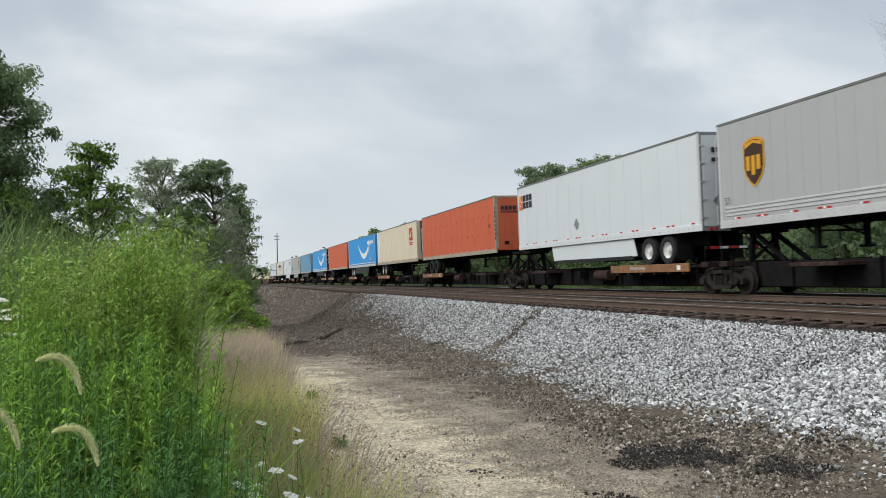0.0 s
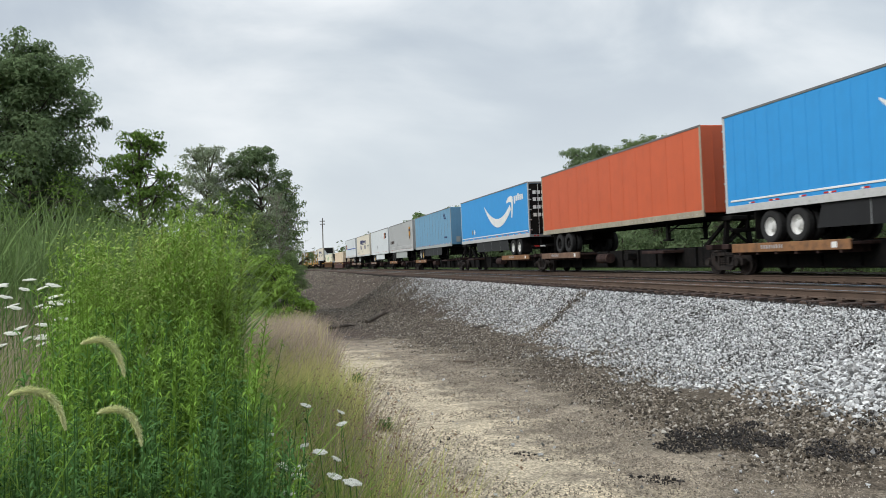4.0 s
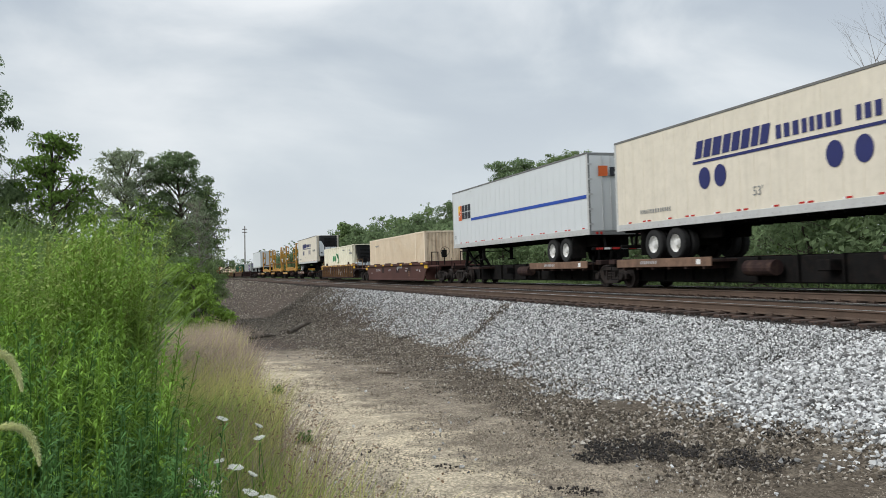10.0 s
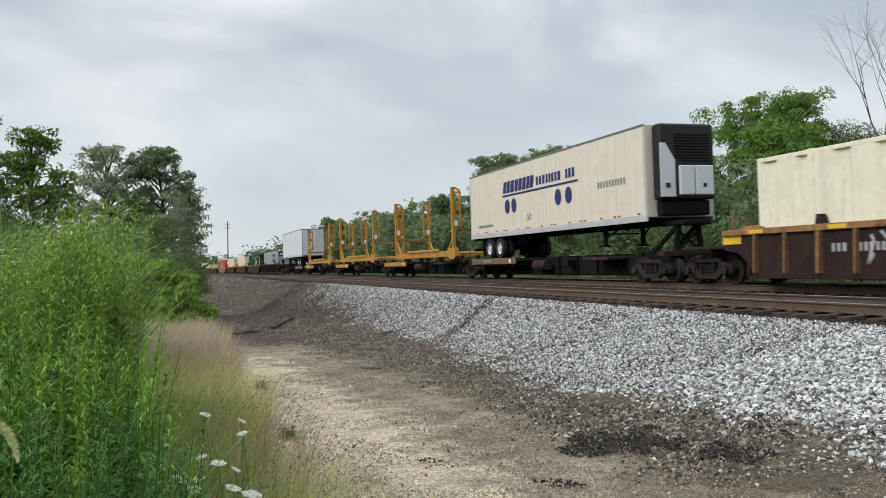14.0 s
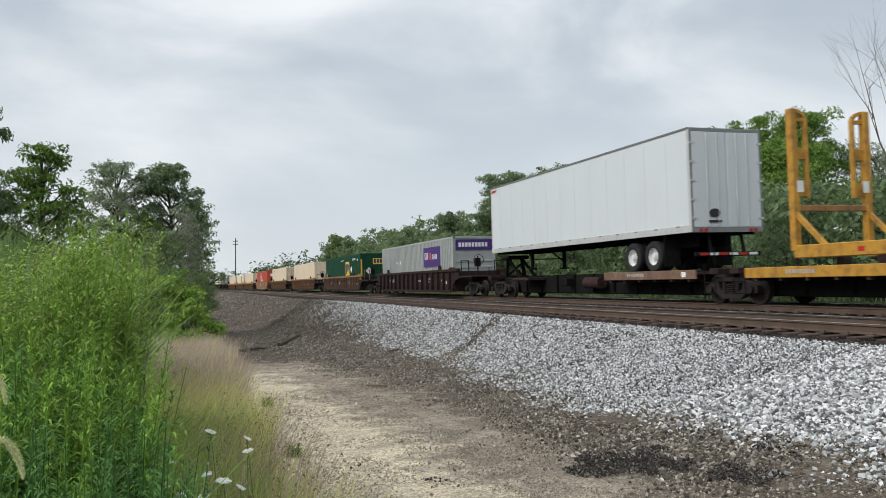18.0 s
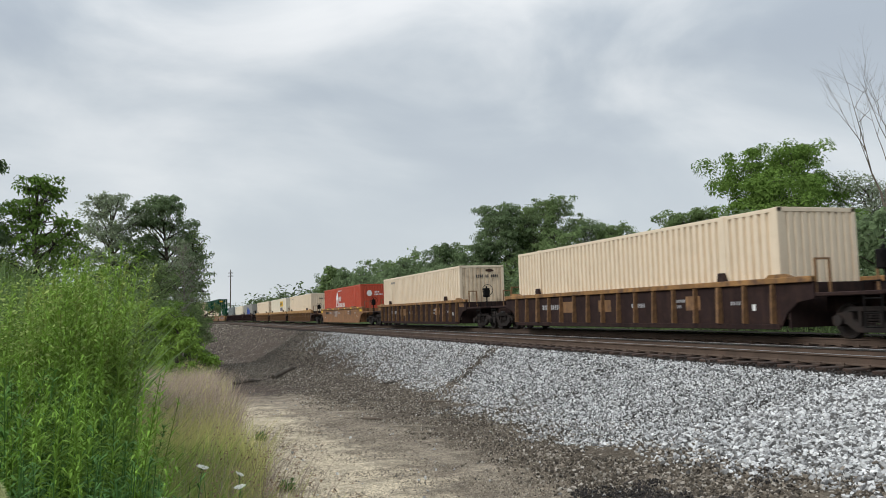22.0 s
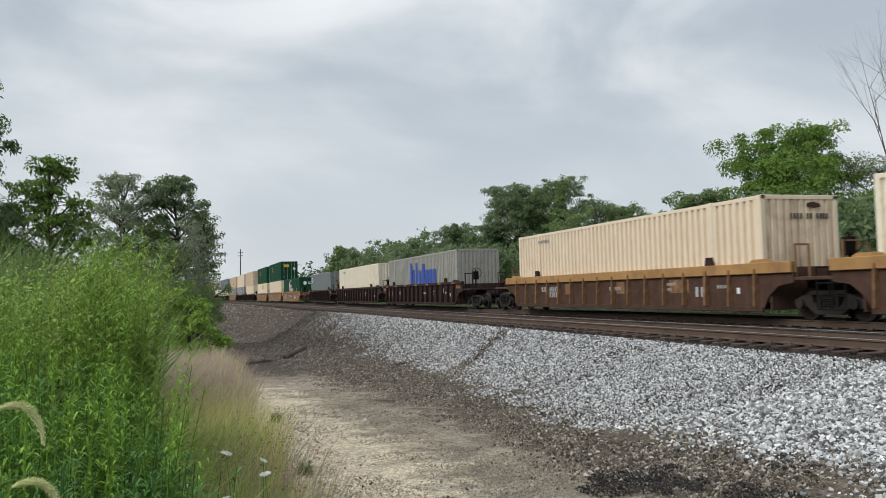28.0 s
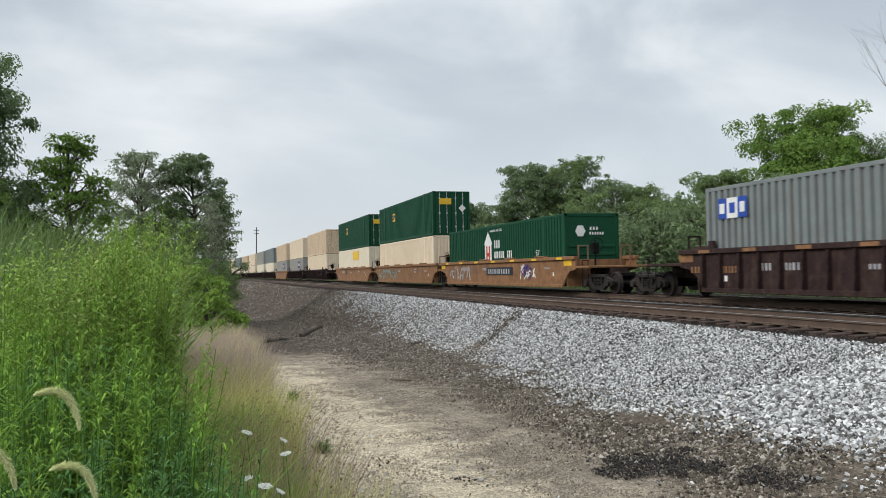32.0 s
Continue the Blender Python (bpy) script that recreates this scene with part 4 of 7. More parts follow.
    for dy in (-0.64, 0.64):
        road_wheel(t, ya + dy, 1.50, rim2 if rim2 and dy < 0 else rim)
    for x in (-0.98, 0.98):
        yf = ya - d * 1.35
        Geo().box(x - 0.3, x + 0.3, yf - 0.01, yf + 0.01, 1.15, z0 - 0.1).make("mud_flap", "black_steel", t)
    # landing gear behind the nose
    yl = d * (h - 3.6)
    lg = Geo()
    for x in (-0.8, 0.8):
        lg.box(x - 0.07, x + 0.07, yl - 0.07, yl + 0.07, 1.35, z0 - 0.1, 0.01).box(x - 0.16, x + 0.16, yl - 0.16, yl + 0.16, 1.28, 1.35, 0.01)
        lg.beam((x, yl, 1.6), (x * 0.7, yl + d * 0.9, z0 - 0.15), 0.05, 0.05)
    lg.beam((-0.8, yl, 1.75), (0.8, yl, 1.75), 0.05, 0.05)
    lg.make("landing_gear", "black_steel", t)
    # the ends
    for e in (-1, 1):
        y = e * h
        if e == d:
            if reefer:
                lo, hi = sorted((y, y + e * 0.45))
                unit = Geo().box(-1.05, 1.05, lo, hi, 2.72, top - 0.03, 0.06).make("reefer_unit", "unit_black", t, "black refrigeration unit with a louvred grille")
                lo, hi = sorted((y + e * 0.45, y + e * 0.48))
                for k in range(10):
                    zz = 3.95 + 0.095 * k
                    Geo().box(-0.5, 0.85, lo, hi, zz, zz + 0.045, 0.01).make("louvre", "black_steel", unit)
                for x0, x1 in ((-0.35, 0.22), (0.26, 0.95)):
                    Geo().box(x0, x1, min(lo, hi - 0.08), max(hi, lo + 0.08), 2.85, 3.82, 0.03).make("unit_door", "white_trailer", unit, "white service door")
                Geo().plate([(-1.05, 2.8), (-0.5, 2.8), (-0.5, 4.0), (-0.85, 4.55), (-1.05, 4.55)], "y", lo, hi).make("unit_fairing", "white_trailer", unit, "white corner fairing")
                for x in (-0.8, 0.6):
                    Geo().box(x - 0.07, x + 0.07, lo - 0.06, hi + 0.06, 3.1, 3.24, 0.01).make("gauge", "unit_black", unit)
                Geo().box(-0.95, 0.95, min(y, y + e * 0.3), max(y, y + e * 0.3), 2.2, 2.70, 0.05).make("fuel_box", "black_steel", t)
            else:
                for x in (-0.85, -0.42, 0.0, 0.42, 0.85):
                    Geo().box(x - 0.03, x + 0.03, min(y, y + e * 0.012), max(y, y + e * 0.012), z0 + 0.1, top - 0.15).make("nose_rib", mat, t)
        else:
            for x in (-0.63, 0.63):
                dr = Geo().box(x - 0.6, x + 0.6, min(y, y + e * 0.03), max(y, y + e * 0.03), z0 + 0.02, top - 0.12, 0.01).make("door", door or mat, t)
                for xx in (x - 0.28 * (1 if x > 0 else -1), x + 0.1 * (1 if x > 0 else -1)):
                    Geo().cyl((xx, y + e * 0.055, z0 + 0.05), (xx, y + e * 0.055, top - 0.15), 0.017, 6).make("lock_rod", "aluminium", dr)
                for k in range(5):
                    put("hinge", once("hinge", lambda: Geo().box(-0.09, 0.09, -0.008, 0.008, 0, 0.07, 0.003).make("hinge", "aluminium")), dr, x + (0.6 if x > 0 else -0.6), y + e * 0.038, z0 + 0.25 + 0.58 * k)
            lo, hi = sorted((y, y + e * 0.025))
            for nm, q in (("rear_post", (-1.3, -1.235, lo, hi, z0 - 0.1, top)), ("rear_post", (1.235, 1.3, lo, hi, z0 - 0.1, top)), ("rear_header", (-1.235, 1.235, lo, hi, top - 0.11, top)), ("rear_sill", (-1.235, 1.235, lo, hi, z0 - 0.14, z0 + 0.01))):
                Geo().box(*q, 0.006).make(nm, "grey_paint" if deep_rail == "pale_rail" else deep_rail, t)
            for x in (-1.0, -0.82, 0.82, 1.0):
                put("tail_lamp", once(("tail_lamp", e), lambda: Geo().cyl((0, 0, 0), (0, e * 0.035, 0), 0.055, 12).make("tail_lamp", "mark_red")), t, x, y + e * 0.02, z0 - 0.065)
            for i in range(6):
                put("bumper_tape", once(("bumper_tape", i % 2), lambda: Geo().box(-0.15, 0.15, -0.006, 0.006, 1.45, 1.53).make("bumper_tape", ("mark_red", "mark_white")[i % 2])), t, -0.9 + 0.36 * i, y + e * 0.004)
            Geo().box(-1.2, 1.2, min(y, y - e * 0.1), max(y, y - e * 0.1), 1.42, 1.55, 0.02).beam((-0.6, y - e * 0.05, 1.5), (-0.6, y - e * 0.2, z0 - 0.1), 0.08, 0.08) \
                .beam((0.6, y - e * 0.05, 1.5), (0.6, y - e * 0.2, z0 - 0.1), 0.08, 0.08).make("rear_bumper", "black_steel", t)
    if skirt:
        a, b = ya + d * 1.5, yl - d * 0.5
        for s in (-1, 1):
            x = s * 1.22
            Geo().plate([(a + d * 0.25, z0 - 0.13), (a, 1.36), (b - d * 0.2, 1.36), (b, z0 - 0.13)], "x", x - 0.012, x + 0.012).make("side_skirt", skirt, t)
            if skirt == "white_trailer":
                lo, hi = sorted((a + d * 0.3, b - d * 0.4))
                Geo().box(x - 0.014, x + 0.014, lo, hi, 1.24, 1.38, 0.004).make("skirt_flap", "unit_black", t, "black rubber flap along the skirt")
            for k in range(3 if skirt == "unit_black" else 0):
                yy = a + (b - a) * (0.25 + 0.25 * k)
                Geo().box(x - 0.018, x + 0.018, yy - 0.015, yy + 0.015, 1.36, z0 - 0.13).make("skirt_strap", "grey_paint", t)
    return t


def spine_unit(lead, tail, wheels_at, trucks=(), bright="tan_car", stand=True):
    """One platform of a spine car: a deep centre sill, wheel decks on arms, and a hitch stand. wheels_at: end of the deck, -1 head, 1 tail."""
    L = tail - lead
    h = L / 2
    c = rides(thing("spine_car", "dark weathered steel spine car with rusty orange wheel decks", "railcar", "spine cars"), (lead + tail) / 2)
    # sill made deep, wide and black to stand in for shade under the trailer
    sill = Geo().box(-0.52, 0.52, -h, h, 0.22, 0.98, 0.04)
    for i in range(int(L / 1.6)):
        y = -h + 0.8 + 1.6 * i
        sill.box(-0.62, 0.62, y - 0.03, y + 0.03, 0.28, 1.0)
    sill.make("centre_sill", "black_steel", c)
    w = wheels_at
    for x0, x1, name in ((-1.42, -0.42, "wheel_deck"), (0.42, 1.42, "wheel_deck")):
        y0, y1 = sorted((w * (h - 0.9), w * (h - 6.4)))
        dk = Geo().box(x0, x1, y0, y1, 0.86, 0.95, 0.015)
        for k in range(6):
            yy = y0 + 0.4 + k * (y1 - y0 - 0.8) / 5
            dk.box(x0, x1, yy - 0.05, yy + 0.05, 0.66, 0.86)
        dk.make(name, "dark_car", c)
        xe = x0 if x0 < 0 else x1
        Geo().box(xe - 0.03, xe + 0.03, y0, y1, 0.74, 1.02, 0.012).make("deck_edge", bright, c, "rusty orange deck edge")
        if x0 < 0:
            decal("deck_number", "chalk_paint", c, blocks(y1 - 1.6, 0.84, 0.11, 9, 0.13, seed=int(h * 100)), xe - 0.033, depth=0.003)
            decal("deck_plate", "mark_white", c, [rect(y0 + 0.5, y0 + 0.72, 0.80, 0.96)], xe - 0.033, depth=0.003)
    for y0, y1 in ((-w * (h - 3.4), -w * (h - 5.2)),):
        a, b = sorted((y0, y1))
        Geo().box(-1.40, 1.40, a, b, 0.80, 0.92, 0.02).make("step_deck", "dark_car", c)
    if stand:
        y = -w * (h - 0.55)
        head = Geo().box(-0.55, 0.55, y - 0.5, y + 0.5, 1.86, 2.03, 0.03).make("hitch_stand", "black_steel", c)
        for x in (-0.5, 0.5):
            Geo().beam((x, y, 0.95), (x * 0.7, y, 1.95), 0.12, 0.16).make("leg", "black_steel", head)
            Geo().beam((x * 0.7, y, 1.9), (x * 0.8, y + w * 1.5, 0.98), 0.10, 0.12).make("strut", "black_steel", head)
            Geo().beam((x * 0.96, y, 1.0), (-x * 0.8, y, 1.7), 0.08, 0.08).make("cross_brace", "black_steel", head)
    Geo().cyl((-0.86, w * 1.6, 0.66), (-0.86, w * 0.4, 0.66), 0.22, 16).make("air_reservoir", "dark_car", c)
    Geo().box(-0.95, -0.5, -w * 1.4 - 0.2, -w * 1.4 + 0.25, 0.55, 0.85, 0.03).make("brake_valve", "black_steel", c)
    for e in (-1, 1):
        Geo().box(-1.30, 1.30, e * (h - 0.25) - 0.2, e * (h - 0.25) + 0.2, 0.86, 1.04, 0.02).make("end_platform", "brown_car", c, "rusty brown end platform")
        for x in (-1.28, 1.28):
            put("grab_iron", once("grab", lambda: Geo().cyl((0, 0.25, 0.3), (0, 0.25, 1.5), 0.018, 6).cyl((0, -0.25, 0.3), (0, -0.25, 1.2), 0.018, 6)
                                  .cyl((0, -0.25, 0.32), (0, 0.25, 0.32), 0.018, 6).cyl((0, -0.25, 0.62), (0, 0.25, 0.62), 0.018, 6).make("grab_iron", "black_steel")), c, x, e * (h - 0.45), 0, 0 if e > 0 else 180)
    for y in trucks:
        add_truck(c, y - (lead + tail) / 2)
    return c


# ---- well cars ----
def ladder_mesh():
    g = Geo()
    for yy in (-0.25, 0.25):
        g.cyl((0, yy, 0.28), (0, yy, 1.35), 0.02, 6)
    for zz in (0.3, 0.62, 0.94, 1.33):
        g.cyl((0, -0.25, zz), (0, 0.25, zz), 0.02, 6)
    return g.make("ladder", "black_steel")


def handrail_mesh(mat):
    """A bent rail on two feet, at the end platform of a well car."""
    return Geo().plate([(-0.24, 1.1), (-0.19, 1.1), (-0.19, 1.93), (0.19, 1.93), (0.19, 1.1), (0.24, 1.1), (0.24, 1.98), (-0.24, 1.98)], "y", -0.022, 0.022).make("handrail", mat)


def well_car(lead, tail, mat, label, sill, trucks, ribbed=True, end=2.9, trim="", ribs="rib_dark", deep=0.13, top=1.50):
    """A well car: deep sides between two end platforms over the trucks. lead and tail are the ends of the well."""
    L = tail - lead
    h = L / 2
    c = rides(thing("well_car", label, "railcar", "well cars"), (lead + tail) / 2)
    low = 0.26 if top > 1.4 else 0.18
    for s in (-1, 1):
        x = s * 1.40
        out = [(-h - 0.9, 0.98), (-h - 0.35, 0.90), (-h + 0.05, 0.62), (-h + 0.28, low), (h - 0.28, low), (h - 0.05, 0.62), (h + 0.35, 0.90), (h + 0.9, 0.98), (h + 0.9, top), (-h - 0.9, top)]
        side = Geo().plate(out, "x", x - 0.02, x + 0.02).make("side_wall", mat, c)
        xo = x + s * 0.02
        Geo().box(min(xo - s * 0.12, xo + s * 0.09), max(xo - s * 0.12, xo + s * 0.09), -h - 0.9, h + 0.9, top - deep, top + 0.03, 0.015).make("top_sill", sill, side)
        Geo().box(min(xo, xo + s * 0.06), max(xo, xo + s * 0.06), -h + 0.28, h - 0.28, low - 0.05, low + 0.09, 0.012).make("bottom_sill", mat, side)
        for y in ((-h + 0.25, -6.1, 6.1, h - 0.25) if s < 0 and ribbed else ()):
            big = abs(y) > 6.5
            wd, hg = (0.5, 0.09) if big else (0.17, 0.24)
            Geo().plate([(y - wd, top + 0.03), (y + wd, top + 0.03), (y + wd * 0.7, top + 0.03 + hg), (y - wd * 0.4, top + 0.03 + hg)], "x", x - 0.06, x + 0.06).make("guide", sill if big else "dark_car", side)
        if s < 0:
            # marker plates along the sill, numbers and small lettering in bars
            for i in range(7 if trim else 0):
                y = -h + 0.5 + i * (L - 1.0) / 6
                decal("sill_marker", trim, side, [rect(y - 0.28, y + 0.28, top - 0.10, top)], xo - 0.091, depth=0.004)
            r = random.Random(int(lead * 10))
            zt = top - 0.5 if not ribbed else 0.86
            decal("car_letters", "chalk_paint", side, blocks(h - 3.0, zt, 0.2, 3, 0.19, seed=int(h * 10)) + blocks(h - 3.8, zt, 0.2, 5, 0.17, seed=int(lead) % 97), xo - 0.003, depth=0.003)
            small = decal("small_letters", "chalk_paint", side, blocks(-h + 5.0, zt + 0.12, 0.09, 8, 0.1, seed=3) + blocks(-h + 5.0, zt - 0.05, 0.09, 6, 0.1, seed=4) + blocks(-h + 2.2, zt, 0.1, 5, 0.11, seed=5)
                  + blocks(r.uniform(-2, 3), zt, 0.13, 7, 0.13, seed=6), xo - 0.003, depth=0.003)
            tagged(small, kind="stuff")
            for y, z in ((h - 1.5, 0.55), (-h + 1.2, 0.7)):
                decal("paper_plate", "mark_white", side, [rect(y, y + 0.13, z, z + 0.17)], xo - 0.003, depth=0.003)
            for y in (-h + 3.6, r.uniform(-3, 3), h - 5.8):
                decal("paint_patch", ribs, side, [rect(y, y + r.uniform(0.5, 1.1), zt - 0.12, zt + 0.3)], xo - 0.001, depth=0.001)
        if ribbed and s < 0:
            n = 15
            for i in range(n + 1):
                y = -h + 0.45 + i * (L - 0.9) / n
                big = i in (2, n - 2)
                rib = once(("rib", ribs, big), lambda: Geo().plate([(-0.0, 0.0), (-0.17, 0.02), (-0.125, 1.02), (0.0, 1.02)], "y", -0.055 if big else -0.026, 0.055 if big else 0.026).make("rib", ribs))
                ob = new("rib", rib)
                ob.parent = side
                ob.matrix_basis = pose(x - 0.02, y, low + 0.09)
        elif s < 0:
            Geo().plate([(-h + 0.3, low + 0.08), (h - 0.3, low + 0.08), (h - 0.1, 0.62), (-h + 0.1, 0.62)], "x", x - 0.032, x - 0.022).make("lower_panel", mat, side, "plain lower side panel")
            for i in range(4):
                y = -h + L * (0.12 + 0.22 * i)
                Geo().box(x - 0.12, x + 0.12, y, y + 1.1, top + 0.03, top + 0.10, 0.02).make("guide", sill, side)
    for i in range(7):
        put("floor_beam", once("floor_beam", lambda: Geo().box(-1.38, 1.38, -0.12, 0.12, 0.26, 0.38).make("floor_beam", "dark_car")), c, 0, -h + 1.2 + i * (L - 2.4) / 6)
    for e in (-1, 1):
        y = e * h
        yo = e * (h + end)
        a, b = sorted((y + e * 0.2, yo))
        Geo().box(-1.40, 1.40, a, b, 1.02, 1.12, 0.02).make("end_deck", mat, c)
        Geo().box(-0.4, 0.4, a, b, 0.62, 1.02, 0.03).make("draft_sill", "dark_car", c)
        Geo().box(-1.38, 1.38, y - 0.03, y + 0.03, low, 1.4).make("end_wall", mat, c)
        for x in (-1.38, 1.38):
            put("ladder", once("ladder", ladder_mesh), c, x, yo - e * 0.3)
        for x in (-0.98, 0.98):
            put("handrail", once(("handrail", ribs), lambda: handrail_mesh(ribs)), c, x, y + e * 0.75)
        if e < 0:
            br = Geo().cyl((-0.9, yo + 0.35, 1.1), (-0.9, yo + 0.35, 2.15), 0.04, 8).box(-1.05, -0.75, yo + 0.25, yo + 0.5, 1.6, 2.05, 0.03)
            for k in range(12):
                a0, a1 = k * math.pi / 6, (k + 1) * math.pi / 6
                br.cyl((-0.9 + 0.28 * math.cos(a0), yo + 0.2, 1.95 + 0.28 * math.sin(a0)), (-0.9 + 0.28 * math.cos(a1), yo + 0.2, 1.95 + 0.28 * math.sin(a1)), 0.016, 5)
            br.make("brake_stand", "black_steel", c)
    if trim:
        for y in (-h - 0.55, h + 0.2):
            decal("marker", trim, c, [rect(y, y + 0.75, top - 0.36, top - 0.12)], x=-1.421)
    for y in trucks:
        add_truck(c, y - (lead + tail) / 2)
    return c


# ---- containers ----
def corrugate(g, axis, at, out, a0, a1, z0, z1, pitch=0.30, depth=0.085):
    """A folded steel sheet between a0 and a1; its outer folds lie at 'at', out = +1 or -1 points outwards."""
    n = max(1, int(round((a1 - a0) / pitch)))
    p = (a1 - a0) / n
    pts = []
    for i in range(n):
        b = a0 + i * p
        pts += [(b, 0), (b + 0.52 * p, 0), (b + 0.62 * p, -depth), (b + 0.90 * p, -depth)]
    pts.append((a1, 0))
    k = len(pts)
    v = [((at + out * d, a, z) if axis == "x" else (a, at + out * d, z)) for z in (z0, z1) for a, d in pts]
    g.add(v, [(i, i + 1, k + i + 1, k + i) for i in range(k - 1)])


def container(lead, tail, mat, label, bottom=0.46, top=3.38, doors=False, posts=True, name="container", pitch=0.30, group="containers on the train", ribbed_end=False, end_mat=""):
    L = tail - lead
    h = L / 2
    t = rides(thing(name, label, "container", group), (lead + tail) / 2)
    W = 1.29
    for s in (-1, 1):
        g = Geo()
        corrugate(g, "x", s * W, s, -h + 0.16, h - 0.16, bottom + 0.16, top - 0.11, pitch)
        g.make("side_panel", mat, t)
        g = Geo()
        x = s * W
        g.box(min(x - s * 0.1, x + s * 0.004), max(x - s * 0.1, x + s * 0.004), -h + 0.1, h - 0.1, top - 0.12, top - 0.01, 0.01)
        g.make("top_rail", mat, t)
        Geo().box(min(x - s * 0.1, x + s * 0.006), max(x - s * 0.1, x + s * 0.006), -h + 0.1, h - 0.1, bottom, bottom + 0.17, 0.01).make("bottom_rail", mat, t)
        for e in (-1, 1):
            Geo().box(min(x - s * 0.15, x + s * 0.006), max(x - s * 0.15, x + s * 0.006), e * h - 0.17 * (e > 0), e * h + 0.17 * (e < 0), bottom, top, 0.012).make("corner_post", mat, t)
        if posts and L > 14:
            for y in (-6.1, 6.1):
                Geo().box(min(x - s * 0.08, x + s * 0.022), max(x - s * 0.08, x + s * 0.022), y - 0.09, y + 0.09, bottom, top, 0.008).make("lift_post", mat, t)
                Geo().box(min(x - s * 0.1, x + s * 0.012), max(x - s * 0.1, x + s * 0.012), y - 0.09, y + 0.09, top - 0.13, top + 0.008, 0.01).make("casting", mat, t)
    Geo().box(-W + 0.02, W - 0.02, -h + 0.05, h - 0.05, top - 0.06, top - 0.02).make("roof", mat, t)
    Geo().box(-W + 0.05, W - 0.05, -h + 0.1, h - 0.1, bottom + 0.02, bottom + 0.12).make("floor", "black_steel", t)
    for e in (-1, 1):
        y = e * h
        Geo().box(-W, W, min(y, y - e * 0.12), max(y, y - e * 0.12), top - 0.12, top, 0.01).make("end_header", mat, t)
        Geo().box(-W, W, min(y, y - e * 0.12), max(y, y - e * 0.12), bottom, bottom + 0.16, 0.01).make("end_sill", mat, t)
        if doors and e < 0:
            for x in (-0.56, 0.56):
                dr = Geo().box(x - 0.54, x + 0.54, y + 0.02, y + 0.06, bottom + 0.17, top - 0.13, 0.012).make("door", mat, t)
                for xx in (x - 0.25, x + 0.25):
                    rod = Geo().cyl((xx, y - 0.005, bottom + 0.12), (xx, y - 0.005, top - 0.08), 0.018, 6)
                    for zz in (bottom + 0.5, bottom + 1.4, top - 0.5):
                        rod.box(xx - 0.05, xx + 0.05, y - 0.01, y + 0.02, zz, zz + 0.09)
                    rod.make("lock_rod", "aluminium", dr)
        else:
            g = Geo()
            if ribbed_end:
                g.box(-W + 0.13, W - 0.13, min(y - e * 0.03, y - e * 0.06), max(y - e * 0.03, y - e * 0.06), bottom + 0.15, top - 0.1)
            else:
                corrugate(g, "y", y - e * 0.012, e, -W + 0.13, W - 0.13, bottom + 0.15, top - 0.1, 0.24, 0.04)
            panel = g.make("end_panel", (end_mat or mat) if e < 0 else mat, t)
            for k in range(4 if ribbed_end else 0):
                zz = bottom + 0.4 + 0.35 * k
                Geo().box(-W + 0.2, W - 0.2, min(y - e * 0.03, y + e * 0.005), max(y - e * 0.03, y + e * 0.005), zz, zz + 0.13, 0.02).make("end_rib", mat, panel)
    return t


# ---- painted shapes on the loads ----
def shield(t, y, z, w, h, x=None):
    a = [(-0.5, 0.42), (-0.3, 0.49), (0, 0.52), (0.3, 0.49), (0.5, 0.42), (0.5, -0.08), (0.4, -0.28), (0.2, -0.42), (0, -0.52), (-0.2, -0.42), (-0.4, -0.28), (-0.5, -0.08)]
    decal("shield_rim", "logo_gold", t, [[(y + p * w, z + q * h) for p, q in a]], x)
    x = SIDE - 0.012 if x is None else x
    decal("shield", "logo_brown", t, [[(y + p * w * 0.88, z + q * h * 0.9) for p, q in a]], x - 0.007)
    decal("shield_band", "logo_gold", t, [[(y + 0.40 * w, z + 0.40 * h), (y, z + 0.46 * h), (y - 0.40 * w, z + 0.40 * h), (y - 0.40 * w, z + 0.33 * h), (y, z + 0.40 * h), (y + 0.40 * w, z + 0.30 * h)]]
          + [rect(y + 0.36 * w - 0.25 * w * k, y + 0.18 * w - 0.25 * w * k, z - (0.16 if k != 1 else 0.26) * h, z + 0.14 * h) for k in range(3)], x - 0.014)


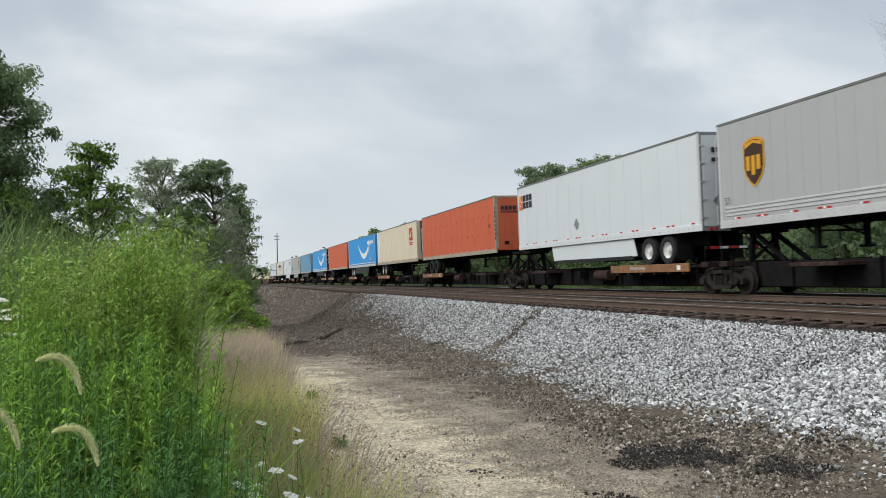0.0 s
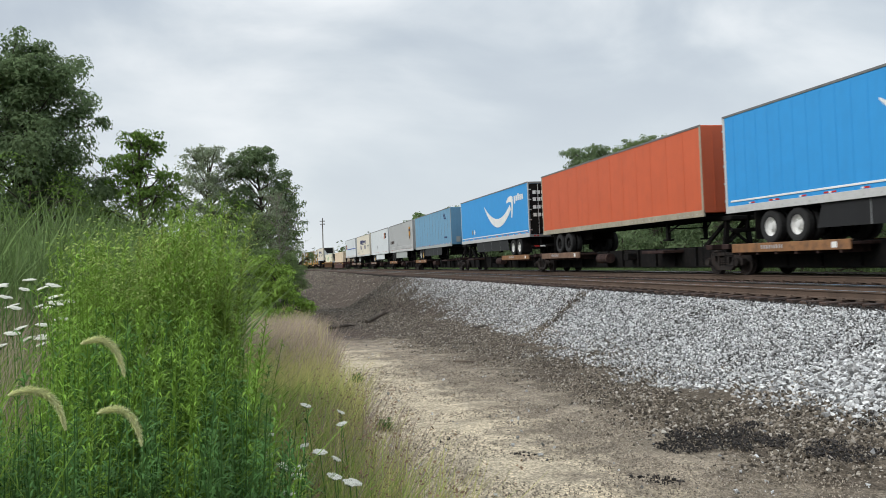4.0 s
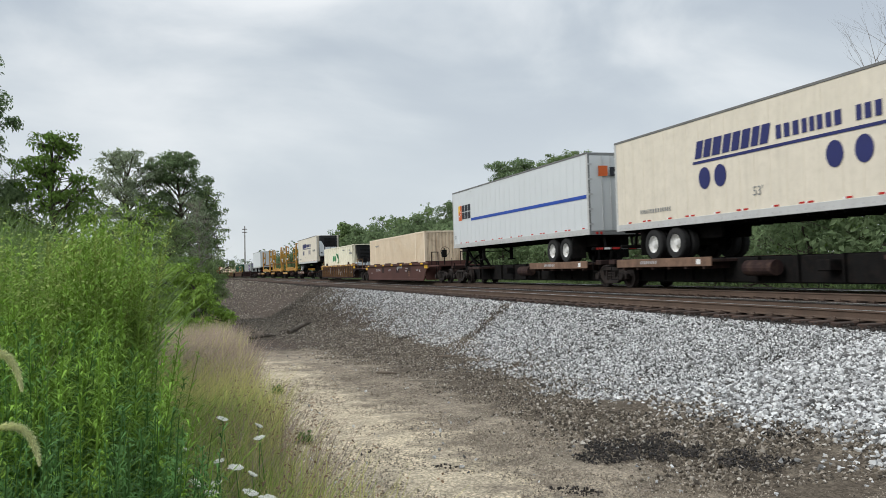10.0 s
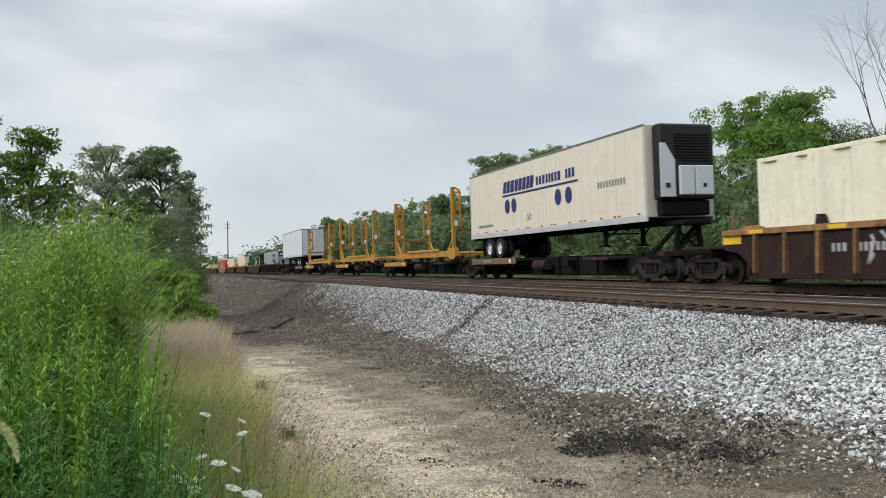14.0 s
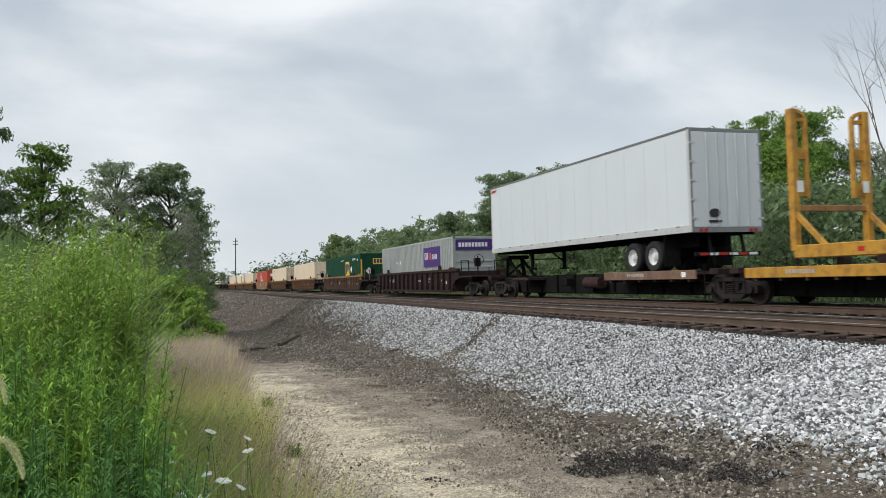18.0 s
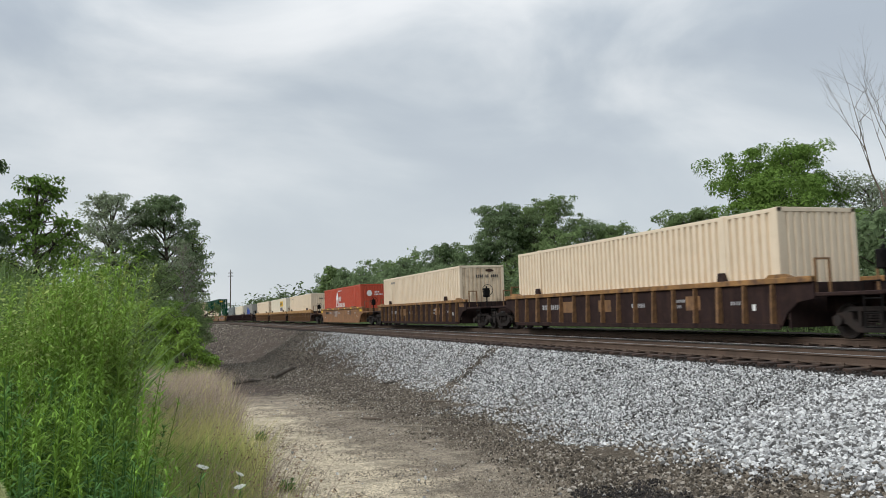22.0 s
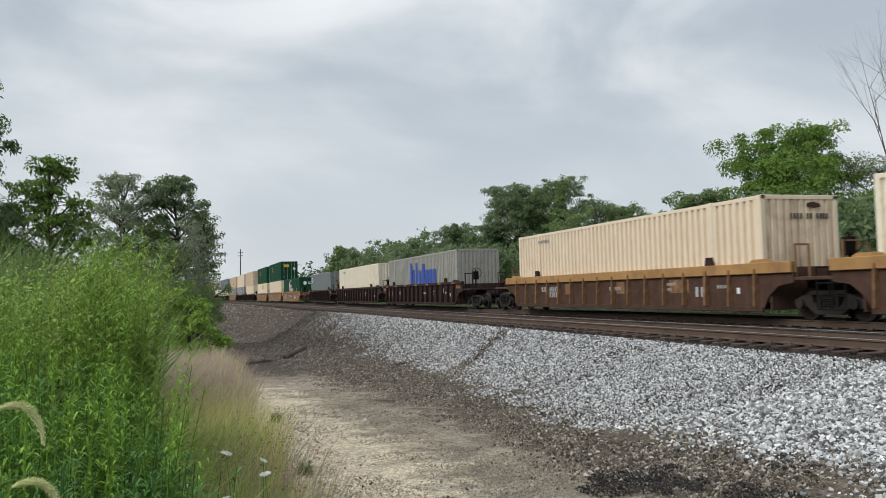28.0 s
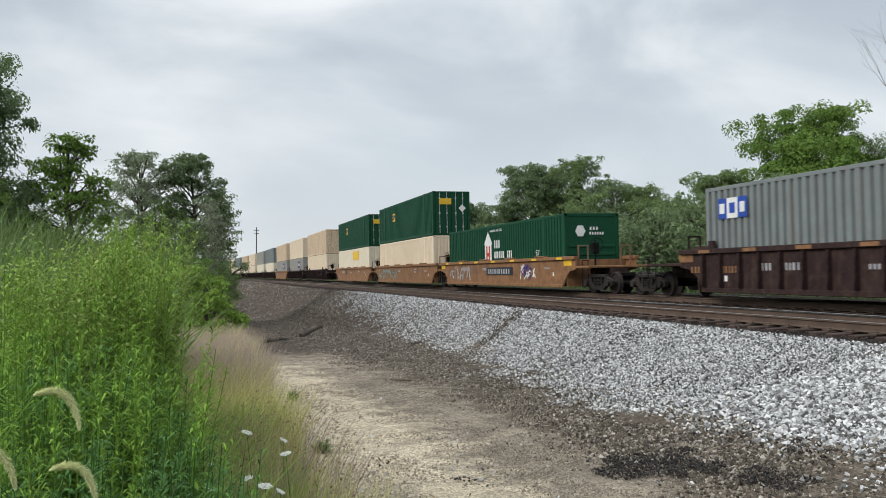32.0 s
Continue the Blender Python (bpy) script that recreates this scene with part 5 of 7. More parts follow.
def block_logo(t, y, z, s, stripe=None):
    """An orange square with dark blocks beside it."""
    decal("logo_square", "logo_orange", t, [rect(y, y - 0.75 * s, z, z + 1.15 * s)])
    decal("logo_corner", "logo_yellow", t, [[(y, z + 1.15 * s)] + [(y - 0.42 * s * math.sin(a * 0.262), z + 1.15 * s - 0.62 * s * math.cos(a * 0.262)) for a in range(7)]], x=SIDE - 0.019)
    arcs = []
    for cy, cz, r in ((y - 0.85 * s, z + 1.2 * s, 0.62 * s), (y - 0.85 * s, z - 0.1 * s, 0.66 * s), (y + 0.1 * s, z - 0.15 * s, 0.62 * s)):
        for k in range(10):
            q = [(cy + rr * math.cos(a), cz + rr * math.sin(a)) for rr, a in ((r, k * 0.628), (r, (k + 1) * 0.628), (r + 0.045 * s, (k + 1) * 0.628), (r + 0.045 * s, k * 0.628))]
            if all(y - 0.75 * s <= p <= y and z <= w <= z + 1.15 * s for p, w in q):
                arcs.append(q)
    decal("logo_arcs", "mark_white", t, arcs, x=SIDE - 0.026)
    z1 = z + 1.15 * s
    bars = []
    for lo, hi in ((z + 0.08 * s, z + 0.58 * s), (z + 0.66 * s, z1)):
        bars += [rect(y - 0.85 * s, y - 1.42 * s, lo, hi), rect(y - 1.55 * s, y - 2.08 * s, lo, hi), rect(y - 2.2 * s, y - 2.75 * s, lo, hi)]
    decal("logo_bars", "logo_black", t, bars)
    if stripe:
        decal("stripe", "logo_blue", t, [rect(y - 2.9 * s, stripe, z - 0.13 * s, z + 0.06 * s)])


def diamond(t, y, z, r, mat, x=None, axis="x"):
    return decal("placard", mat, t, [[(y - r, z), (y, z - r), (y + r, z), (y, z + r)]], x, axis)


def smile(t, marks):
    """A white crescent with a separate arrow tip, and a short word in white bars; marks: where two placards hang."""
    lo, up = [], []
    for i in range(33):
        a = i / 32
        k = (a - 0.55) / (0.55 if a < 0.55 else 0.45)
        c = 3.16 + (1.28 if a < 0.55 else 0.85) * k * k
        w = 0.05 + 0.50 * math.sin(math.pi * a) ** 0.8 + 0.24 * a ** 5
        lo.append((1.4 - 6.15 * a - 0.12 * k * (a > 0.55), c - w * 0.5))
        up.append((1.4 - 6.15 * a + 0.10 * k * (a > 0.55), c + w * 0.5))
    decal("crescent", "mark_white", t, [lo + up[::-1]], label="white crescent sign")
    decal("arrow_tip", "mark_white", t, [[(-3.95, 4.40), (-4.35, 4.62), (-4.95, 4.70), (-5.28, 4.60), (-5.34, 4.15), (-5.08, 3.32), (-4.86, 3.36), (-4.98, 4.0), (-4.94, 4.30), (-4.45, 4.34), (-4.0, 4.28)]])
    decal("short_word", "mark_white", t, [rect(-5.55 - 0.38 * k, -5.82 - 0.38 * k, 4.16 if k == 0 else 4.30, 4.62 if k != 2 else 4.72) for k in range(5)])
    for y, m in ((marks, "grey_paint"), (marks - 0.6, "mark_white")):
        diamond(t, y, 2.80, 0.22, m)


def dots_logo(t, y, z):
    """A dark blue wordmark in bars over a line, and two pairs of round dots."""
    decal("wordmark", "logo_navy", t, blocks(y, z, 0.52, 8, 0.45, 0.25, 11, 0.2) + blocks(y - 3.6, z + 0.05, 0.36, 8, 0.33, 0.0, 12, 0.35) + blocks(y - 6.3, z + 0.05, 0.36, 3, 0.3, 0.0, 13, 0.35))
    decal("underline", "logo_navy", t, [rect(y + 0.1, y - 7.3, z - 0.16, z - 0.08)])
    for yy in (y - 0.45, y - 1.2, y - 5.6, y - 6.5):
        decal("dot", "logo_navy", t, [ellipse(yy, z - 0.62, 0.28, 0.33)])
    writing("53'", t, "grey_paint", y - 2.6, z - 1.35, 0.36)
    decal("small_mark", "grey_paint", t, blocks(y + 3.2, z - 1.45, 0.13, 14, 0.15, seed=4) + blocks(y - 8.8, z - 0.6, 0.22, 10, 0.2, seed=5))


# ---- the consist, head first: places in metres along the train ----
def build_train():
    def ride(t_lead, t_tail, wheels_at, trucks, **kw):
        spine_unit(t_lead, t_tail, wheels_at, trucks, **kw)

    t = trailer(-281.6, -265.3, "grey_trailer", "grey road trailer with a brown and gold shield", "tail", ribs=0.61)
    shield(t, 6.4, 3.85, 0.95, 1.4)
    writing("53", t, "grey_paint", 7.9, 2.75, 0.3)
    t = trailer(-264.3, -247.8, "white_trailer", "white road trailer with an orange square logo and low side skirts", "tail", skirt="white_trailer")
    block_logo(t, 8.0, 4.05, 0.62)
    diamond(t, 1.2, 2.9, 0.26, "grey_paint")
    diamond(t, -0.6, 3.0, 0.3, "grey_paint", -8.31, "y")
    decal("end_mark", "logo_black", t, [rect(-0.9 + 0.16 * i, -0.78 + 0.16 * i, 4.55, 4.72) for i in range(7)] + [rect(-0.9 + 0.2 * i, -0.76 + 0.2 * i, 4.25, 4.38) for i in range(4)], -8.31, "y")
    t = trailer(-244.3, -227.3, "orange_trailer", "weathered orange road trailer with a rusty nose", "head", rim="black_steel", deep_rail="tan_rail")
    decal("end_mark", "logo_black", t, [rect(-1.0 + 0.24 * i, -0.82 + 0.24 * i, 4.42, 4.65) for i in range(5)] + [rect(-1.0 + 0.12 * i, -0.92 + 0.12 * i, 4.28, 4.36) for i in range(10)], -8.52, "y")
    decal("end_plate", "silver_box", t, [rect(0.55, 1.0, 4.35, 4.9)], -8.52, "y")
    decal("end_labels", "mark_white", t, [rect(0.2, 0.45, 2.85 + 0.1 * i, 2.9 + 0.1 * i) for i in range(4)] + [rect(1.05, 1.2, 2.6, 2.8)], -8.52, "y")
    decal("post_number", "logo_black", t, [rect(-8.42, -8.28, 4.45 - 0.24 * i, 4.61 - 0.24 * i) for i in range(8)], SIDE - 0.014)
    Geo().box(SIDE - 0.012, SIDE + 0.02, -8.5, -8.2, 2.18, 5.20, 0.004).make("nose_post", "tan_rail", t)
    decal("nose_frame", "tan_rail", t, [rect(-1.28, 1.28, 5.10, 5.21), rect(-1.28, -1.18, 2.3, 5.10)], -8.515, "y")
    decal("side_number", "logo_black", t, blocks(-7.2, 3.5, 0.2, 2, 0.2, seed=17), SIDE - 0.004)
    for x, z, s in ((0.75, 3.15, 0.13), (0.75, 2.7, 0.1), (-0.7, 2.6, 0.12)):
        Geo().box(x - s, x + s, -8.58, -8.5, z - s * 0.6, z + s * 0.6, 0.02).make("hose_bracket", "black_steel", t)
    for i in range(14):
        for z in (3.2, 4.2):
            put("side_stud", once("side_stud", lambda: Geo().cyl((SIDE - 0.03, 0, 0), (SIDE, 0, 0), 0.06, 8).make("side_stud", "orange_trailer")), t, 0, -7.4 + 1.1 * i, z)
    t = trailer(-225.6, -209.1, "cream_trailer", "cream refrigerated trailer with a red square sign", "head", reefer=True, ribs=0.61, rim="rim_cream", deep_rail="tan_rail")
    decal("square_sign", "logo_red", t, [rect(-5.6, -6.7, 3.75, 4.75), rect(-5.6, -6.7, 3.52, 3.62), rect(-5.6, -6.7, 3.38, 3.46)])
    decal("sign_shape", "cream_trailer", t, [[(-5.8, 3.95), (-6.2, 4.05), (-6.5, 4.55), (-6.35, 4.6), (-6.0, 4.2), (-5.75, 4.15)]], SIDE - 0.02)
    decal("tail_panel", "white_trailer", t, [rect(8.1, 6.9, 2.28, 5.14)], SIDE - 0.006, label="unpainted white panel by the doors")
    t = trailer(-207.9, -191.0, "blue_trailer", "bright blue road trailer with a white crescent sign", "head", skirt="unit_black", ribs=0.6)
    smile(t, -5.0)
    t = trailer(-189.6, -172.8, "orange_trailer", "plain weathered orange road trailer", "head", rim="black_steel", deep_rail="tan_rail", tape=False)
    t = trailer(-170.4, -153.8, "blue_trailer", "bright blue road trailer with black doors and white crescent", "tail", door="black_steel", skirt="unit_black", ribs=16)
    smile(t, 4.9)
    decal("door_words", "mark_white", t, [rect(-1.05 + 0.26 * i, -0.85 + 0.26 * i, z, z + 0.2) for i in range(4) for z in (4.5, 4.1, 3.65, 3.2)], -8.35, "y")
    t = trailer(-150.1, -133.8, "steel_blue", "faded steel blue road trailer with ribbed sides", "head", deep_rail="silver_box", skirt="unit_black", rim2="rim_yellow")
    decal("corner_word", "logo_navy", t, blocks(-5.4, 4.55, 0.26, 3, 0.3, -0.2, 6) + blocks(-5.6, 4.35, 0.12, 8, 0.12, seed=7) + blocks(-5.5, 2.75, 0.14, 9, 0.13, seed=8))
    decal("nose_word", "logo_navy", t, [rect(-0.3 + 0.28 * i, -0.1 + 0.28 * i, 4.55, 4.8) for i in range(3)] + [rect(-0.3 + 0.13 * i, -0.21 + 0.13 * i, 4.15, 4.27) for i in range(10)], -8.19, "y")
    decal("nose_panel", "silver_box", t, [rect(-0.9, -0.55, 2.35, 2.8), rect(-0.3, 0.1, 2.3, 2.65), rect(0.9, 1.2, 2.3, 2.75)], -8.19, "y")
    t = trailer(-132.2, -116.0, "grey_trailer", "grey road trailer with a brown and gold shield and pale skirts", "head", rim="black_steel", skirt="silver_box", ribs=0.61)
    shield(t, -6.3, 3.9, 0.95, 1.35)
    decal("side_word", "logo_brown", t, blocks(7.2, 3.05, 0.34, 3, 0.3, seed=9) + blocks(6.1, 3.05, 0.34, 7, 0.26, seed=10))
    diamond(t, 2.2, 2.9, 0.2, "silver_box")
    t = trailer(-114.9, -98.4, "white_trailer", "white road trailer with an orange square logo and white skirts", "head", skirt="white_trailer", ribs=0.61, rim2="rim_yellow")
    block_logo(t, -4.9, 3.95, 0.62)
    diamond(t, 1.5, 3.0, 0.3, "grey_paint")
    t = trailer(-96.4, -80.1, "ivory_trailer", "cream road trailer with dark blue lettering and dots", "head", ribs=0.61)
    dots_logo(t, 3.3, 4.0)
    t = trailer(-78.0, -61.3, "white_trailer", "white road trailer with a dark blue stripe", "tail", ribs=0.61)
    block_logo(t, 7.3, 3.55, 0.72, stripe=-8.2)
    writing("53", t, "grey_paint", 8.1, 2.55, 0.26)
    decal("end_logo", "logo_orange", t, [rect(-0.9, -0.5, 4.3, 4.7)], -8.45, "y")
    decal("end_letters", "logo_black", t, [rect(-0.4 + 0.32 * i, -0.15 + 0.32 * i, 4.3, 4.65) for i in range(3)], -8.45, "y")

    # spine cars under the trailers
    mids = [-265.0 + 0.2, -246.0, -226.5, -208.5, -190.3, -171.6, -152.0, -133.0, -115.4, -97.4, -79.1]
    wheels = [-1, -1, 1, 1, 1, 1, -1, 1, 1, 1, 1, -1]
    ends = [-283.0] + mids + [-60.3]
    for i in range(12):
        tr = [ends[i + 1]] if i < 11 else [-61.6]
        if i == 0:
            tr.append(-282.0)
        spine_unit(ends[i] + 0.25, ends[i + 1] - 0.25, wheels[i], tr, bright="tan_car" if i in (1, 2, 3, 4, 6, 7, 8) else "rib_rust")

    # two well cars
    rust = "rust brown well car with steel ribs along its sides"
    well_car(-55.6, -38.4, "plum_car", "low dark brown well car with a plain side and yellow markers", "plum_car", (-57.9, -36.1), ribbed=False, trim="logo_yellow", top=1.30)
    w = bpy.context.scene.objects[TRAIN[-1][0].name]
    writing("53", w, "rib_tan", -4.4, 0.42, 0.5, -1.436)
    decal("maker_mark", "chalk_paint", w, [ellipse(-1.35, 0.98, 0.15, 0.15)] + blocks(-1.6, 0.98, 0.13, 9, 0.14, seed=19), -1.425)
    c = container(-55.2, -38.7, "beige_box", "beige corrugated container, stained at one end", ribbed_end=False, end_mat="stained_end", pitch=0.27)
    decal("number", "grey_paint", c, blocks(6.0, 2.75, 0.14, 9, 0.13, seed=20))
    w = well_car(-32.2, -14.6, "brown_car", "rust brown ribbed well car with chalk graffiti and a yellow sill", "mustard", (-34.4, -12.4), trim="logo_yellow", ribs="rib_tan", deep=0.13)
    graffiti(w, 4.6, 0.35, 4, "chalk_paint", 81)
    graffiti(w, -0.4, 0.35, 6, "mark_white", 82)
    t = container(-31.0, -15.0, "reefer_box", "off-white refrigerated container with a green sign", pitch=1.2)
    decal("green_word", "logo_green", t, blocks(2.4, 1.95, 0.55, 5, 0.42, 0.1, 21, 0.45))
    decal("green_stripes", "logo_green", t, [[(0.35 - 0.12 * k, 2.75 - 0.05 * k * k), (0.2 - 0.2 * k, 2.45 + 0.06 * k), (-0.55 - 0.1 * k, 2.5 - 0.12 * k), (-0.5 - 0.12 * k, 2.66 - 0.12 * k)] for k in range(4)]
          + [[(0.1, 1.75), (-0.6, 1.7), (-1.0, 2.1), (-0.85, 2.15), (-0.5, 1.85)], [(-0.85, 2.75), (-1.1, 2.5), (-1.05, 2.2), (-0.95, 2.45)]])
    decal("number", "grey_paint", t, blocks(-6.5, 2.8, 0.16, 3, 0.2, seed=22) + blocks(-6.5, 2.5, 0.18, 10, 0.17, seed=23) + blocks(-3.2, 2.9, 0.1, 12, 0.1, seed=24))
    un = Geo().plate([(-0.95, 3.3), (0.95, 3.3), (0.95, 2.6), (0.7, 1.75), (-0.7, 1.75), (-0.95, 2.6)], "y", -8.62, -8.0).make("reefer_unit", "unit_black", t, "black refrigeration unit with louvres")
    for k in range(9):
        Geo().box(-0.66, 0.66, -8.65, -8.62, 1.95 + 0.13 * k, 2.0 + 0.13 * k, 0.01).make("louvre", "black_steel", un)
    Geo().box(-1.1, 1.1, -8.6, -8.0, 0.6, 1.72, 0.08).make("unit_cover", "white_trailer", t)
    for x in (-1.24, 1.24):
        Geo().beam((x, -8.75, 0.46), (x, -8.75, 3.38), 0.1, 0.14).make("frame_post", "reefer_box", t)
        Geo().beam((x, -8.7, 1.2), (x, -8.0, 3.1), 0.06, 0.08).make("frame_brace", "reefer_box", t)
    Geo().box(-1.29, 1.29, -8.82, -8.0, 3.3, 3.38, 0.01).make("frame_top", "reefer_box", t)
    Geo().box(-1.29, 1.29, -8.82, -8.0, 0.46, 0.6, 0.01).make("frame_base", "reefer_box", t)

    # a refrigerated trailer, then empty yellow racks, then a white trailer
    t = trailer(-9.7, 6.6, "ivory_trailer", "cream refrigerated trailer with dark blue lettering and dots", "head", reefer=True, ribs=0.61)
    dots_logo(t, 3.8, 4.0)
    spine_unit(-10.6, 7.2, 1, (-9.4, 7.45), bright="rib_rust")
    for a, b in ((9.7, 21.5), (28.1, 40.6), (46.0, 58.2)):
        rack(a, b)
    spine_unit(7.7, 25.0, 1, (25.2,), stand=False, bright="rack_yellow")
    spine_unit(25.4, 43.0, 1, (43.2,), stand=False, bright="rack_yellow")
    spine_unit(43.4, 60.8, 1, (61.0,), stand=False, bright="rack_yellow")
    t = trailer(62.4, 78.8, "white_trailer", "plain white road trailer with closed rear doors", "tail", ribs=1.22, tape=False, z0=2.29, top=5.36)
    for k in range(13):
        decal("side_lamp", "grey_paint", t, [rect(-7.6 + 1.22 * k, -7.42 + 1.22 * k, 2.33, 2.38)], SIDE - 0.024)
    decal("corner_mark", "logo_red", t, [[(8.1, 5.10), (7.6, 5.10), (7.4, 5.21), (8.0, 5.21)]])
    decal("door_mark", "logo_black", t, [ellipse(-0.5, 2.75, 0.2, 0.13), rect(-0.75, -0.25, 2.45, 2.52)], -8.26, "y")
    spine_unit(61.2, 79.6, -1, (78.5,), bright="rib_rust")

    # single containers in ribbed well cars
    def pair(lead, tail, mat, label, car_mat, sill, trucks=None, car=rust, ribbed=True, end=2.9, trim="", deep=0.12, **kw):
        tr = trucks or (lead - 2.55, tail + 2.55)
        w = well_car(lead - 0.35, tail + 0.35, car_mat, car, sill, tr, ribbed, end, trim, {"mustard": "rib_tan", "tan_car": "rib_rust", "tan_sill": "rib_tan"}.get(sill, "rib_dark"), deep)
        return w, container(lead, tail, mat, label, **kw)

    w, t = pair(84.9, 101.4, "silver_box", "pale grey container with a purple sign panel", "brown_car", "brown_car", ribbed_end=True)
    decal("sign_panel", "logo_purple", t, [rect(-2.6, -6.0, 1.75, 2.95)])
    decal("sign_word", "mark_white", t, blocks(-2.9, 2.2, 0.45, 3, 0.3, seed=31) + blocks(-4.4, 2.2, 0.3, 5, 0.24, seed=32), SIDE - 0.02)
    decal("sign_accent", "logo_orange", t, blocks(-3.75, 2.2, 0.42, 2, 0.28, seed=33), SIDE - 0.02)
    decal("end_panel_sign", "logo_purple", t, [rect(-1.1, 1.1, 2.6, 3.2)], -8.26, "y")
    decal("end_word", "mark_white", t, [rect(-0.95 + 0.2 * i, -0.8 + 0.2 * i, 2.78, 3.02) for i in range(9)], -8.27, "y")
    for y in (3.9, 3.0):
        diamond(t, y, 2.2, 0.14, "mark_white")
    w, t = pair(109.2, 125.7, "green_box", "green container with a yellow logo panel", "brown_car", "tan_car", trim="mustard", ribbed_end=False)
    logo_green(t, -2.9, 2.2)
    decal("end_panel_sign", "logo_yellow", t, [rect(-0.2, 0.65, 2.45, 2.95)], -8.27, "y")
    decal("end_word", "logo_navy", t, [rect(-0.12 + 0.26 * i, 0.06 + 0.26 * i, 2.55, 2.88) for i in range(3)], -8.275, "y")
    diamond(t, -0.55, 1.9, 0.3, "mark_white", -8.27, "y")
    for x in (-1.2, 1.2):
        decal("corner_tape", "logo_yellow", t, [rect(x - 0.06, x + 0.06, 1.3, 2.9)], -8.27, "y")
    writing("53'", t, "mark_white", 7.7, 1.62, 0.42)
    w, t = pair(133.2, 149.8, "beige_box", "plain beige corrugated steel container", "brown_car", "mustard")
    w, t = pair(157.7, 174.3, "beige_box", "beige corrugated container with a brown emblem on its end", "brown_car", "mustard", trim="mustard", end_mat="stained_end")
    emblem(t)
    w, t = pair(182.1, 198.5, "red_box", "red container with a white house-shaped logo", "tan_car", "tan_car", car="tan smooth-sided well car with yellow markers", ribbed=False, trim="logo_yellow", ribbed_end=False)
    house_logo(t, 1.5, "mark_white")
    writing("53", w, "logo_black", -4.6, 0.85, 0.55, -1.445)
    decal("car_word", "chalk_paint", w, blocks(2.3, 0.75, 0.5, 3, 0.55, 0.2, 41), -1.432)
    decal("car_number", "logo_black", w, blocks(6.8, 1.0, 0.2, 9, 0.2, seed=42), -1.432)
    # a three-unit car with shared trucks
    for i, (a, b, mat, lab) in enumerate(((207.0, 223.6, "beige_box", "beige corrugated container with a brown emblem on its end"), (227.4, 243.9, "white_box", "white container with a yellow sign"),
                                          (247.7, 264.3, "beige_box", "beige corrugated container with a brown emblem on its end"))):
        w, t = pair(a, b, mat, lab, "rust_wall", "tan_sill", ((204.5, 225.5), (245.7,), (266.8,))[i], car="brown and tan ribbed well car", end=(2.9, 1.5, 2.6)[i], deep=0.27, end_mat="stained_end" if i == 2 else "")
        if i == 1:
            glyphs = ([(4.2, 0.95), (3.2, 0.95), (3.2, 0.82), (3.55, 0.82), (3.55, 0.42), (3.85, 0.42), (3.85, 0.82), (4.2, 0.82)], [(3.05, 0.95), (2.05, 0.95), (2.05, 0.82), (2.4, 0.82), (2.4, 0.42), (2.7, 0.42), (2.7, 0.82), (3.05, 0.82)],
                      [(1.9, 0.95), (1.55, 0.95), (1.4, 0.75), (1.25, 0.95), (0.9, 0.95), (1.22, 0.68), (0.9, 0.42), (1.25, 0.42), (1.4, 0.6), (1.55, 0.42), (1.9, 0.42), (1.58, 0.68)])
            decal("car_logo", "chalk_paint", w, [[(0.75 * p - 0.9, 0.8 * q) for p, q in shape] for shape in glyphs], -1.425)
            decal("yellow_sign", "logo_yellow", t, [rect(-2.2, -5.2, 2.3, 3.0)])
            decal("sign_bars", "logo_black", t, blocks(-2.45, 2.45, 0.4, 4, 0.62, seed=44), SIDE - 0.02)
            decal("sign_word", "logo_navy", t, blocks(-2.3, 1.7, 0.42, 9, 0.33, seed=45))
        else:
            emblem(t)
        decal("car_word", "chalk_paint", w, blocks(5.2, 0.62, 0.22, 8, 0.2, seed=46 + i) + blocks(-5.4, 0.62, 0.3, 2, 0.35, seed=49), -1.43)
    dark = "very dark brown ribbed well car"
    w, t = pair(273.3, 289.1, "grey_box", "grey corrugated container with large blue lettering", "dark_car", "dark_car", (270.9, 290.8), car=dark, end=2.0, trim="mustard")
    decal("blue_word", "logo_blue", t, [rect(1.85, 1.45, 1.5, 2.95), rect(1.25, 0.75, 1.5, 2.5), rect(0.55, 0.15, 1.5, 2.95)] + [rect(-0.1 - 0.82 * i, -0.72 - 0.82 * i, 1.5, 2.8 if i == 1 else 2.4) for i in range(5)], label="blue lettering in bars")
    decal("car_number", "mustard", w, blocks(7.4, 0.75, 0.36, 4, 0.4, seed=52), -1.43)
    writing("53", w, "mark_white", -5.5, 0.9, 0.4, -1.44)
    w, t = pair(292.6, 309.2, "white_box", "cream-white corrugated container with a grey emblem", "dark_car", "dark_car", (311.4,), car=dark, end=2.0)
    emblem(t)
    w, t = pair(314.3, 327.4, "dark_grey_box", "blue-grey corrugated container with a blue and white sign", "dark_car", "dark_car", (331.3,), car=dark, end=3.0, trim="tan_car", doors=True)
    decal("sign_blue", "logo_blue", t, [rect(5.9, 5.48, 2.4, 3.0), rect(4.98, 4.56, 2.4, 3.0)])
    decal("sign_white", "mark_white", t, [rect(5.48, 4.98, 2.4, 3.0)])
    decal("sign_bars", "mark_white", t, [rect(5.82, 5.58, 2.55, 2.85), rect(4.88, 4.66, 2.55, 2.85)], SIDE - 0.02)
    decal("sign_bar", "logo_blue", t, [rect(5.36, 5.1, 2.55, 2.85)], SIDE - 0.02)
